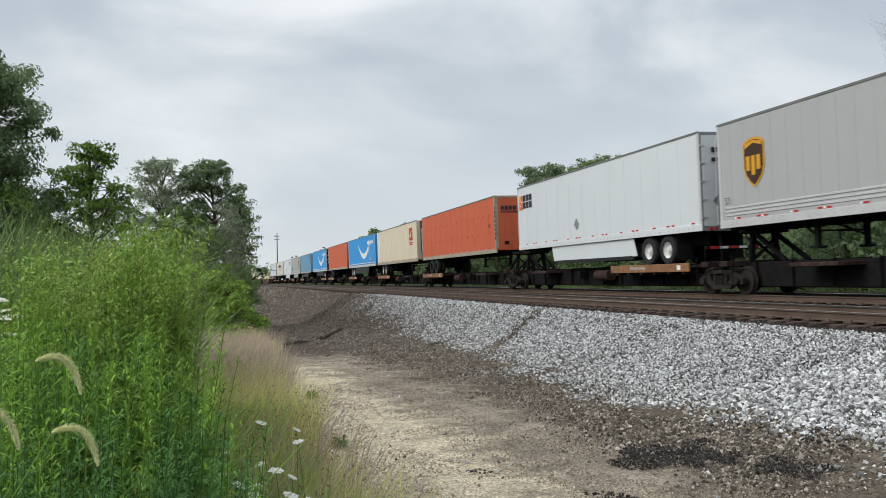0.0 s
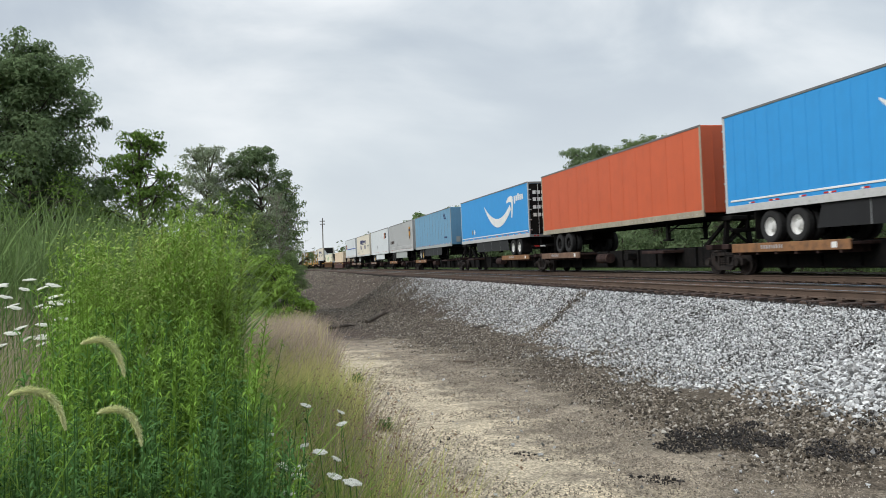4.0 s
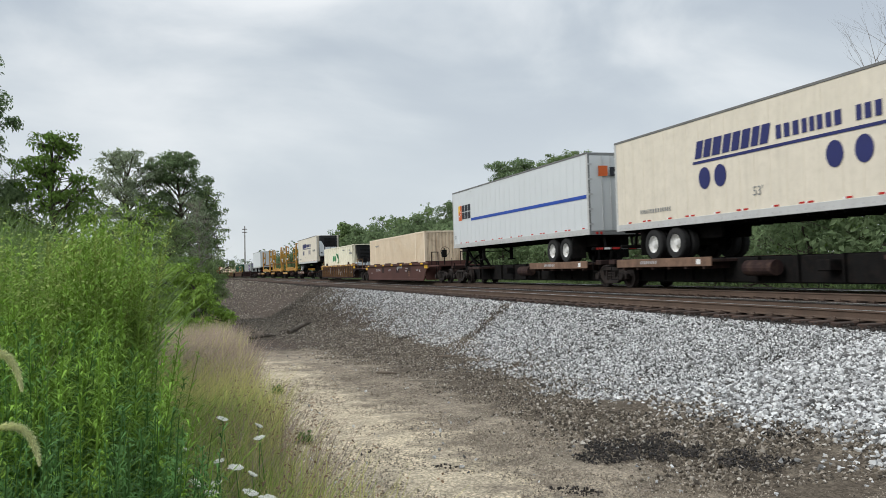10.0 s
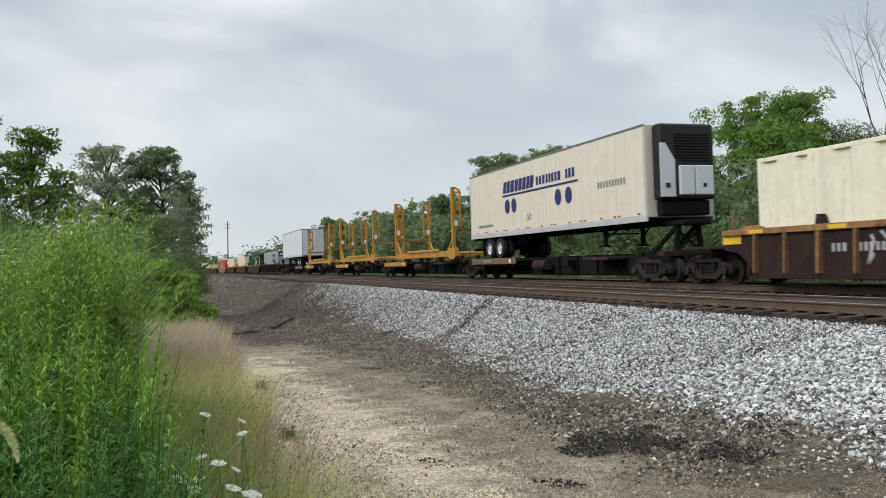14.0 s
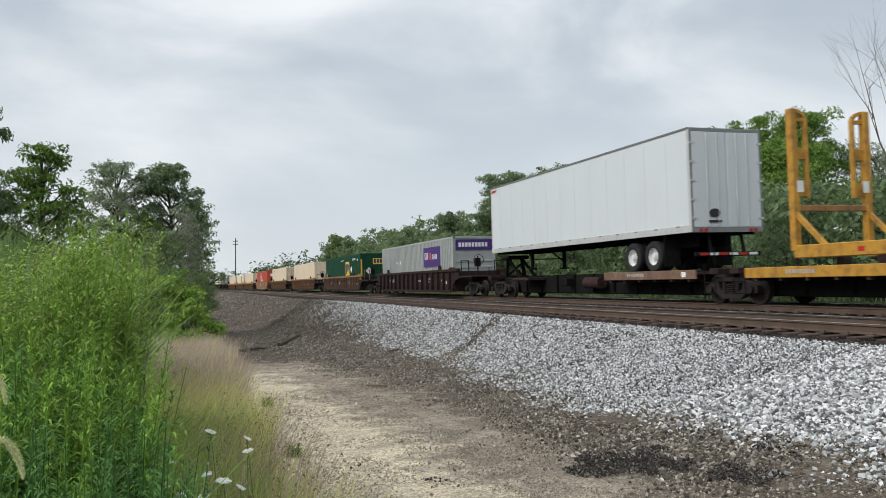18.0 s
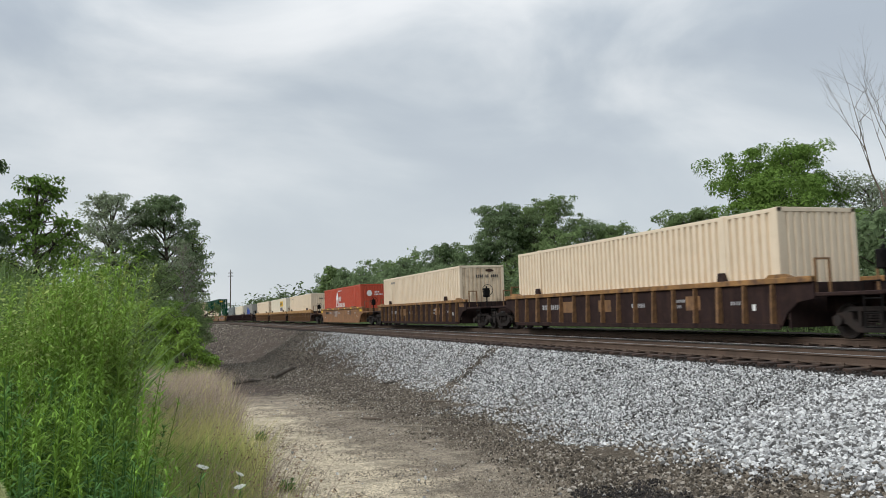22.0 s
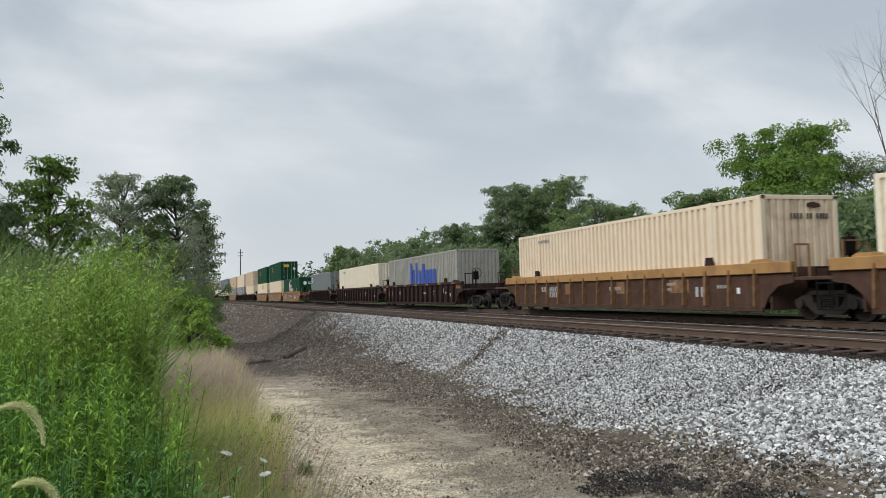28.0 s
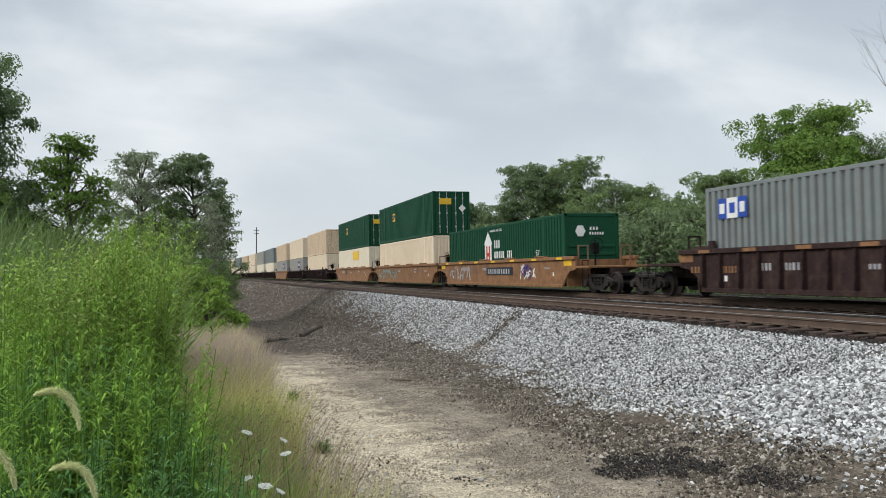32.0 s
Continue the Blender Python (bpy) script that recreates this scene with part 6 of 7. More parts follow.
    decal("door_mark", "mark_white", t, [rect(0.25 + 0.12 * i, 0.33 + 0.12 * i, 2.75, 2.88) for i in range(5)], -6.58, "y")
    decal("door_mark", "logo_red", t, [[(-0.75, 2.55), (-0.45, 2.5), (-0.5, 2.3), (-0.7, 2.35)]], -6.58, "y")
    for x in (-0.6, 0.6):
        decal("door_mark", "logo_yellow", t, [[(x - 0.12, 1.75), (x + 0.12, 1.75), (x, 1.95)]], -6.58, "y")
    decal("car_mark", "tan_car", w, blocks(7.2, 0.8, 0.2, 3, 0.18, seed=56) + blocks(5.6, 0.8, 0.2, 6, 0.17, seed=57), -1.43)
    w, t = pair(337.5, 354.0, "green_box", "green container with a white house-shaped logo", "tan_car", "tan_car", (335.0, 356.0), car="tan smooth-sided well car covered in graffiti", ribbed=False, end=2.0, trim="logo_yellow", ribbed_end=True)
    house_logo(t, 1.2, "mark_white")
    writing("53'", t, "mark_white", -5.2, 1.65, 0.36)
    graffiti(w, 7.6, 0.35, 9, "chalk_paint", 61)
    graffiti(w, -3.8, 0.35, 4, "mark_white", 62)
    graffiti(w, -3.9, 0.42, 3, "logo_purple", 63, -1.44)
    decal("car_number", "logo_black", w, [rect(1.2, -2.6, 0.75, 1.15)], -1.431)
    decal("number_bars", "chalk_paint", w, blocks(0.9, 0.82, 0.24, 10, 0.33, seed=64), -1.438)
    # double-stacked wells
    stack = ((357.6, 374.0, "tan_car", "beige_box", "green_box"), (378.7, 395.0, "tan_car", "white_box", "green_box"), (404.0, 421.0, "brown_car", "beige_box", "stained_box"),
             (426.5, 443.5, "brown_car", "grey_box", "beige_box"), (448.5, 465.5, "tan_car", "grey_box", "stained_box"), (471.5, 488.3, "dark_car", "white_box", "dark_grey_box"),
             (493.5, 510.3, "dark_car", "white_box", "grey_box"), (515.5, 532.3, "dark_car", "beige_box", "beige_box"), (537.5, 554.3, "dark_car", "white_box", "stained_box"),
             (559.5, 576.3, "brown_car", "white_box", "dark_grey_box"), (581.5, 598.3, "brown_car", "beige_box", "beige_box"), (603.5, 620.3, "brown_car", "white_box", "steel_blue"))
    words = {"beige_box": "beige", "green_box": "green", "white_box": "white", "stained_box": "rust-stained beige", "grey_box": "grey", "dark_grey_box": "blue-grey", "steel_blue": "blue"}
    for i, (a, b, cm, lo, up) in enumerate(stack):
        w, t = pair(a, b, lo, words[lo] + " corrugated container in the well, under another", cm, "tan_car" if cm == "tan_car" else "brown_car", (b + 2.2,), car="well car carrying two stacked containers", ribbed=cm != "tan_car", end=2.0)
        if lo == "grey_box":
            decal("sign_panel", "logo_purple", t, [rect(-2.6, -5.4, 1.9, 2.9)])
            decal("sign_word", "mark_white", t, blocks(-2.9, 2.2, 0.4, 5, 0.45, seed=70 + i), SIDE - 0.02)
        if i == 1:
            decal("yellow_sign", "logo_yellow", t, [rect(-0.3, -3.4, 2.3, 3.1)])
        if i == 0:
            graffiti(w, 7.8, 0.35, 14, "teal_paint", 72)
        t = container(a, b, up, words[up] + " corrugated container stacked on another", 3.42, 6.32, doors=up == "green_box")
        if up == "green_box":
            logo_green(t, 2.8, 5.3, 0.5)
            decal("door_sign", "logo_yellow", t, [rect(-0.85, 0.0, 5.45, 5.85)], -8.22, "y")
            diamond(t, 0.75, 5.2, 0.26, "mark_white", -8.22, "y")


def logo_green(t, y, z, s=1.0):
    decal("logo_panel", "logo_yellow", t, [rect(y + 0.85 * s, y - 0.85 * s, z - 0.62 * s, z + 0.62 * s)])
    decal("logo_bars", "logo_black", t, [rect(y + 0.7 * s, y + 0.2 * s, z - 0.45 * s, z + 0.42 * s)], SIDE - 0.019)
    decal("logo_letters", "logo_navy", t, [rect(y + 0.05 * s, y - 0.35 * s, z - 0.3 * s, z + 0.4 * s), rect(y - 0.42 * s, y - 0.72 * s, z - 0.1 * s, z + 0.35 * s)], SIDE - 0.019)
    if s == 1.0:
        diamond(t, y - 1.65, z - 0.1, 0.34, "mark_white")
        decal("number", "mark_white", t, blocks(y - 2.1, z + 0.68, 0.16, 9, 0.17, seed=35) + blocks(y + 3.0, z + 0.72, 0.09, 12, 0.12, seed=36) + blocks(-7.0, z + 0.6, 0.16, 3, 0.14, seed=37))


def emblem(t):
    decal("end_emblem", "logo_brown", t, [[(0.2, 3.06), (0.22, 3.16), (0.45, 3.2), (0.66, 3.14), (0.7, 3.06), (0.45, 3.02)]], -8.32, "y")
    decal("end_number", "logo_black", t, [rect(-0.35 + 0.11 * i, -0.29 + 0.11 * i, 2.72, 2.88) for i in range(12) if i not in (4, 7)], -8.32, "y")
    decal("side_number", "grey_paint", t, blocks(6.1, 2.95, 0.13, 8, 0.15, seed=38))


def house_logo(t, y, mat):
    decal("house_logo", mat, t, [[(y + 0.5, 1.3), (y + 0.5, 2.35), (y + 0.62, 2.4), (y + 0.25, 2.8), (y, 3.05), (y - 0.25, 2.8), (y - 0.62, 2.4), (y - 0.5, 2.35), (y - 0.5, 1.3)]])
    decal("logo_bars", "logo_red", t, [rect(y + 0.3, y + 0.1, 1.4, 2.3), rect(y - 0.1, y - 0.3, 1.4, 2.3), rect(y + 0.12, y - 0.12, 1.75, 1.95)], SIDE - 0.019)
    decal("logo_word", mat, t, blocks(y - 0.95, 2.15, 0.42, 3, 0.36, seed=39) + blocks(y - 0.95, 1.62, 0.36, 5, 0.33, seed=40) + blocks(y - 2.8, 1.62, 0.36, 3, 0.28, seed=41))
    writing("WARNING HIGH CUBE", t, mat, y - 0.3, 3.02, 0.17)
    decal("end_logo", "mark_white", t, [[(-0.55 + 0.24 * math.cos(a * math.pi / 3), 2.62 + 0.27 * math.sin(a * math.pi / 3)) for a in range(6)]], -8.26, "y")
    decal("end_word", "mark_white", t, [rect(-0.1 + 0.15 * i, -0.02 + 0.15 * i, 2.66, 2.8) for i in range(3)] + [rect(-0.12 + 0.12 * i, -0.05 + 0.12 * i, 2.46, 2.58) for i in range(6)], -8.26, "y")


def graffiti(w, y, z, n, mat, seed, x=-1.434):
    """Loose spray-painted loops in strokes."""
    r = random.Random(seed)
    g = Geo()
    for i in range(n):
        pts = [(y - 0.45 * i + r.uniform(-0.25, 0.25), z + r.uniform(0.05, 0.95)) for _ in range(5)]
        for (a, b), (c, d) in zip(pts, pts[1:]):
            k = math.hypot(c - a, d - b) or 1
            nx, ny = -(d - b) / k * 0.035, (c - a) / k * 0.035
            g.plate([(a - nx, b - ny), (c - nx, d - ny), (c + nx, d + ny), (a + nx, b + ny)], "x", x - 0.004, x)
    return g.make("graffiti", mat, w, "spray-painted graffiti strokes")


def rack(a, b):
    """An empty yellow container rack: a ladder frame with a tall portal at each end."""
    h = (b - a) / 2
    t = rides(thing("container_rack", "empty yellow steel trailer rack with upright end frames", "rack", "yellow racks"), (a + b) / 2)
    for x in (-1.18, 1.18):
        Geo().box(x - 0.09, x + 0.09, -h, h, 1.22, 1.55, 0.02).make("side_beam", "rack_yellow", t)
        Geo().plate([(-h - 0.5, 1.25), (-h - 0.2, 1.08), (-h + 0.5, 1.08), (-h + 0.95, 1.3), (-h + 0.8, 1.7), (-h - 0.4, 1.7)], "x", x - 0.12, x + 0.12).make("end_bracket", "rack_yellow", t)
        for y in (-h + 1.2, -h * 0.35, h * 0.35, h - 1.0):
            Geo().box(x * 0.55 - 0.12, x * 0.55 + 0.12, y - 0.15, y + 0.15, 0.95, 1.3, 0.02).make("foot", "dark_car", t)
    for k in range(7):
        y = -h + 0.4 + k * (2 * h - 0.8) / 6
        Geo().box(-1.1, 1.1, y - 0.07, y + 0.07, 1.25, 1.42).make("cross_member", "rack_yellow", t)
    Geo().box(-1.35, -1.27, -h * 0.6, h * 0.5, 1.55, 1.70, 0.02).make("load_beam", "rack_yellow", t)
    mk = Geo()
    for k in range(6):
        mk.box(-1.275, -1.271, -h + 0.8 + k * h * 0.3, -h + 1.0 + k * h * 0.3, 1.32, 1.43)
    mk.make("markers", "mark_red", t)
    for e in (-1, 1):
        y = e * h
        for s in (-1, 1):
            x = s * 1.18
            post = Geo().box(x - 0.1, x + 0.1, y - 0.1, y + 0.1, 1.4, 5.05, 0.02).make("post", "rack_yellow", t)
            xi = x - s * 0.42
            g = Geo().box(xi - 0.05, xi + 0.05, y - 0.06, y + 0.06, 2.75, 4.8, 0.015)
            for k in range(4):
                a0, a1 = k * math.pi / 8, (k + 1) * math.pi / 8
                g.beam((x - s * 0.42 * math.sin(a0), y, 4.78 + 0.24 * math.cos(a0)), (x - s * 0.42 * math.sin(a1), y, 4.78 + 0.24 * math.cos(a1)), 0.1, 0.09)
            g.make("inner_post", "rack_yellow", post)
            for z0, z1 in ((2.8, 3.15), (3.75, 4.05), (4.72, 4.82)):
                Geo().box(min(x, xi), max(x, xi), y - 0.04, y + 0.04, z0, z1, 0.01).make("gusset", "rack_yellow", post)
            Geo().box(x - s * 0.12 - 0.1, x - s * 0.12 + 0.1, y - 0.105, y - 0.1, 2.9, 3.2).make("plate", "mark_white", post)
            Geo().beam((x, y, 2.4), (x, y - e * 1.0, 1.5), 0.09, 0.12).make("brace", "rack_yellow", t)
        Geo().box(-1.1, 1.1, y - 0.06, y + 0.06, 2.42, 2.58, 0.015).make("cross_bar", "mustard", t)
    return t


build_train()


# ---- plants ----
def frames_of(d):
    """Two unit vectors across each direction d (n, 3)."""
    ref = np.where(np.abs(d[:, 2:]) > 0.9, np.array([[1.0, 0, 0]]), np.array([[0, 0, 1.0]]))
    a = np.cross(d, ref)
    a /= np.linalg.norm(a, axis=1)[:, None] + 1e-9
    return a, np.cross(d, a)


def leaf_quads(pts, size, g, flat=0.35, long=1.5, face=None):
    """Bent pointed leaves, one face each, at pts; size (n,). face: the way that each leaf's upper side looks."""
    n = len(pts)
    d = g.normal(size=(n, 3))
    d[:, 2] = d[:, 2] * flat - 0.15
    if face is not None:
        d -= face * (d * face).sum(1)[:, None]
        d[:, 2] -= 0.25
    d /= np.linalg.norm(d, axis=1)[:, None] + 1e-9
    a, b = frames_of(d)
    if face is None:
        roll = g.uniform(-0.9, 0.9, n)[:, None]
        a2 = a * np.cos(roll) + b * np.sin(roll)
    else:
        a2 = np.cross(face, d)
        a2 /= np.linalg.norm(a2, axis=1)[:, None] + 1e-9
    nrm = np.cross(d, a2)
    s = size[:, None]
    p0 = pts
    p1 = pts + d * s * 0.5 * long + a2 * s * 0.42 + nrm * s * 0.12
    p2 = pts + d * s * long - np.array([[0, 0, 0.2]]) * s
    p3 = pts + d * s * 0.5 * long - a2 * s * 0.42 + nrm * s * 0.12
    v = np.stack([p0, p1, p2, p3], 1).reshape(-1, 3)
    f = 4 * np.arange(n)[:, None] + np.array([[0, 1, 2, 3]])
    return v, f


def limb(g, a, b, r0, r1, n=7):
    g.cyl(a, b, r0, n, r1)


def tree(name, label, x, y, top, width, mat, leaves, leaf, seed, base=0.22, bark="bark", trunk_r=None, airy=0.16, z=None, category="tree", up=0.5, bare=0.0, group=""):
    """A tapered, forked trunk with limbs and a crown of many small leaves gathered in clumps at the twigs."""
    r = random.Random(seed)
    g = np.random.default_rng(seed)
    z0 = float(ground_z(x, y)) - 0.1 if z is None else z
    H = top - z0
    tr = trunk_r or 0.018 * H + 0.03
    t = tagged(new(name), label, category, group)
    t.location = (x, y, z0)
    wood = Geo()
    tips, weights = [], []
    pts = [Vector((0, 0, 0))]
    n = 7
    for i in range(1, n + 1):
        pts.append(Vector((r.gauss(0, 0.012) * H, r.gauss(0, 0.012) * H, H * 0.93 * i / n)))
    for i in range(n):
        limb(wood, pts[i], pts[i + 1], tr * (1 - i / n) ** 0.8 + 0.02, tr * (1 - (i + 1) / n) ** 0.8 + 0.015)

    def on_trunk(u):
        k = min(n - 1, int(u * n))
        return pts[k].lerp(pts[k + 1], u * n - k)
    # clumps of foliage, each on its own limb, wide at mid height and rounded at the top
    count = max(9, int((14 if category == "shrub" else 34) * (0.7 + 0.05 * H)))
    cen, rad = [], []
    for i in range(count):
        q = ((i + r.random()) / count) ** 0.9
        u = base + (1 - base) * q
        prof = math.sin(math.pi * (0.17 + 0.76 * q)) ** 0.6
        az = 2.4 * i + r.uniform(-0.5, 0.5)
        reach = width * prof * (0.12 + 0.80 * r.random() ** 0.6)
        R = width * airy * 1.75 * r.uniform(0.65, 1.25) * (0.7 + 0.3 * prof)
        c = on_trunk(min(0.98, u)) + Vector((math.cos(az) * reach, math.sin(az) * reach, 0))
        c.z = max(R * 0.5, min(H - 0.6 * R, H * (u + r.uniform(-0.04, 0.04))))
        a = on_trunk(max(0.02, min(0.92, u - (0.1 + 0.2 * up) * reach / H * 2.2)))
        mid = a.lerp(c, 0.5) + Vector((r.gauss(0, 0.05), r.gauss(0, 0.05), -0.05)) * reach
        rr = tr * 0.45 * (1 - 0.65 * u)
        limb(wood, a, mid, rr + 0.012, rr * 0.6 + 0.01, 6)
        limb(wood, mid, c, rr * 0.6 + 0.01, 0.012, 5)
        for j in range(9):
            e = c + Vector((r.uniform(-0.95, 0.95), r.uniform(-0.95, 0.95), r.uniform(-0.5, 0.8))) * R
            limb(wood, mid.lerp(c, r.uniform(0.5, 1.0)), e, rr * 0.25 + 0.008, 0.005, 4)
            if r.random() >= bare:
                tips.append(e)
                weights.append(r.uniform(0.5, 1.3) * R * R)
                rad.append(R * r.uniform(0.3, 0.6))
    wood.make("trunk", bark, t)
    if leaves:
        tips, w, rad = np.array([tuple(p) for p in tips]), np.array(weights), np.array(rad)
        pick = g.choice(len(tips), leaves, p=w / w.sum())
        d = g.normal(size=(leaves, 3))
        d[:, 2] += 0.35
        d /= np.linalg.norm(d, axis=1)[:, None]
        p = tips[pick] + d * np.array([[1.1, 1.1, 0.7]]) * (rad[pick] * g.random(leaves) ** 0.38)[:, None]
        # leaves turn outwards and upwards on their spray, so that sprays are light above and dark below
        out = p - np.array([[0, 0, H * 0.5]])
        out /= np.linalg.norm(out, axis=1)[:, None]
        face = d * 0.8 + out * 0.45 + np.array([[0, 0, 0.45]]) + g.normal(size=(leaves, 3)) * 0.42
        face /= np.linalg.norm(face, axis=1)[:, None]
        ok = (p[:, 2] > 0.02 * H) & (p[:, 2] < H * 1.06)
        p, face = p[ok], face[ok]
        v, f = leaf_quads(p, leaf * (0.55 + 0.8 * g.random(len(p))), g, face=face)
        mesh_np("crown", v, f, M[mat], t)
    return t


def bare_tree(x, y, top):
    """A dead tree: a leaning trunk that forks upwards into thinner and thinner bare branches."""
    r = random.Random(15)
    t = tagged(new("dead_tree"), "bare grey dead tree with thin upswept branches", "tree")
    z0 = float(ground_z(x, y)) - 0.1
    t.location = (x, y, z0)
    wood = Geo()

    def grow(p, d, length, rad, depth):
        q = p
        for i in range(3):
            e = q + (d + Vector((r.gauss(0, 0.07), r.gauss(0, 0.07), 0.05))).normalized() * (length / 3)
            limb(wood, q, e, rad * (1 - 0.22 * i), rad * (1 - 0.22 * (i + 1)), 6 if depth > 2 else 4)
            q = e
            if depth and i:
                side = (d + Vector((r.gauss(0, 0.55), r.gauss(0, 0.4), r.uniform(0.0, 0.3)))).normalized()
                grow(q, side, length * r.uniform(0.5, 0.72), rad * 0.5, depth - 1)
        if depth:
            grow(q, (d + Vector((r.gauss(0, 0.2), r.gauss(0, 0.2), 0.1))).normalized(), length * 0.68, rad * 0.4, depth - 1)
    grow(Vector((0, 0, 0)), Vector((0.03, 0, 1)), (top - z0) * 0.44, 0.16, 5)
    wood.make("trunk", "dead_wood", t)


def build_trees():
    # on the path's side
    oak = "tall dense dark green tree beside the path"
    tree("tree", oak, -9.9, 38, 11.4, 3.15, "leaf_dark", 66000, 0.12, 1, base=0.16, airy=0.26)
    tree("tree", oak, -15.6, 39, 12.2, 4.2, "leaf_dark", 44000, 0.11, 2, base=0.2, airy=0.24)
    tree("tree", "smaller tree with loose pale green leaves", -5.2, 37, 7.7, 1.7, "leaf_light", 9000, 0.11, 3, base=0.30, airy=0.22, bare=0.25)
    tree("tree", "tree with an open, airy grey-green crown", -3.3, 55, 9.6, 2.4, "leaf_grey", 17000, 0.105, 4, base=0.25, airy=0.2, bare=0.15)
    tree("tree", "rounded dark green tree at the edge of the scrub", -0.3, 56, 9.6, 2.4, "leaf_dark", 24000, 0.115, 5, base=0.2, airy=0.2)
    tree("tree", "small leaning tree with a narrow crown", 1.6, 57, 7.6, 1.2, "leaf_mid", 6500, 0.11, 6, base=0.22, airy=0.3)
    tree("birch", "thin pale-barked sapling with sparse leaves", 0.72, 46, 5.9, 1.0, "leaf_grey", 2200, 0.075, 7, base=0.35, bark="pale_bark", airy=0.3, trunk_r=0.06)
    r = random.Random(12)
    for i, (x, y, top, w) in enumerate(((-1.0, 32, 2.3, 1.2), (-0.7, 37, 2.3, 1.5), (-2.6, 36, 2.9, 1.8), (-0.3, 42, 2.4, 1.6), (-5.0, 42, 3.4, 2.2), (-1.8, 46, 3.0, 2.0), (-8.5, 33, 3.0, 2.2), (-12.5, 34, 3.0, 2.4), (-4.6, 52, 4.0, 2.5),
                                         (0.3, 30, 2.0, 1.1), (1.2, 52, 2.4, 1.4), (-17.0, 30, 4.0, 3.0), (-7.2, 42, 5.0, 2.4), (-3.4, 49, 4.6, 2.1), (-1.2, 51, 4.4, 1.9), (1.0, 54, 3.4, 1.5), (-11.5, 35, 5.0, 2.6), (-6.2, 37, 4.4, 2.0), (-7.2, 39, 6.6, 2.6), (-9.2, 36, 6.2, 2.8), (-13.0, 36, 6.4, 3.0), (-0.3, 47, 4.8, 1.7), (-2.4, 53, 6.0, 2.2))):
        tree("shrub", "bushy green shrub at the foot of the trees", x, y, top, w, "weed_fresh" if i in (0, 9) else ("leaf_light", "leaf_mid", "leaf_mid")[i % 3] if i < 12 else ("leaf_mid", "leaf_light", "leaf_mid")[i % 3], 6000, 0.085, 30 + i, base=0.05, airy=0.3, category="shrub", group="shrubs by the path", up=0.35)
    # beyond the tracks
    tree("tree", "tall dark green tree with a broad crown beyond the tracks", 36.5, 86, 13.4, 4.3, "leaf_dark", 30000, 0.17, 8, base=0.15, airy=0.2)
    tree("tree", "tall tree with gaps in its crown beyond the tracks", 42.4, 86, 14.4, 4.0, "leaf_mid", 27000, 0.17, 9, base=0.2, airy=0.2, bare=0.05)
    tree("tree", "medium green tree beyond the tracks", 47.5, 80, 10.6, 3.4, "leaf_mid", 20000, 0.15, 10, base=0.2, airy=0.22)
    tree("tree", "medium dark tree at the end of the scrub", 31.0, 92, 9.6, 3.1, "leaf_dark", 22000, 0.16, 11, base=0.15, airy=0.22)
    for i, (x, y, top, w) in enumerate(((33.5, 85, 9.4, 3.0), (39.6, 85, 13.2, 4.0), (45.0, 83, 11.6, 3.6), (50.5, 78, 9.2, 3.0), (29.0, 100, 8.2, 3.0))):
        tree("tree", "dark green tree in the woods beyond the tracks", x, y, top, w, ("leaf_dark", "leaf_mid")[i % 2], 13000, 0.16, 120 + i, base=0.06, airy=0.19)
    tree("tree", "broad bright green tree beyond the tracks", 37.0, 42, 11.3, 4.6, "leaf_light", 70000, 0.12, 12, base=0.12, airy=0.2)
    tree("tree", "bright green tree leaning from the scrub", 32.6, 45, 7.7, 2.7, "leaf_mid", 26000, 0.11, 13, base=0.12, airy=0.2)
    tree("tree", "feathery half-bare tree beyond the tracks", 42.3, 40, 9.2, 3.0, "leaf_grey", 7000, 0.11, 14, base=0.3, airy=0.25, bare=0.3)
    bare_tree(40.9, 38, 15.4)
    tree("tree", "narrow young conifer above the scrub", 28.4, 150, 10.6, 1.6, "leaf_mid", 2400, 0.4, 16, base=0.1, airy=0.3)
    tree("tree", "small round tree above the scrub", 32.0, 150, 9.0, 2.0, "leaf_mid", 2600, 0.4, 17, base=0.1, airy=0.3)
    for i in range(56):
        y = -8 + i * 3.3 + r.uniform(-1.5, 1.5)
        x = 25.5 + r.uniform(-1.8, 3.0) + 0.03 * max(0, y) + (7 if i % 3 == 0 else 0)
        top = (3.6 + 0.034 * max(0, y) + r.uniform(-0.9, 1.3)) * (1.25 if i % 3 == 0 else 1)
        # two shrubs in three take leaf_dark: shade seen below the train, put into colour
        tree("shrub", "dense green shrub beyond the tracks", x, y, top, r.uniform(2.2, 3.2), ("leaf_mid", "leaf_dark", "leaf_dark")[i % 3], 3600 if y < 70 else 2000, 0.19 if y < 70 else 0.3, 60 + i, base=0.04, airy=0.3, category="shrub", group="scrub beyond the tracks", up=0.35)


build_trees()


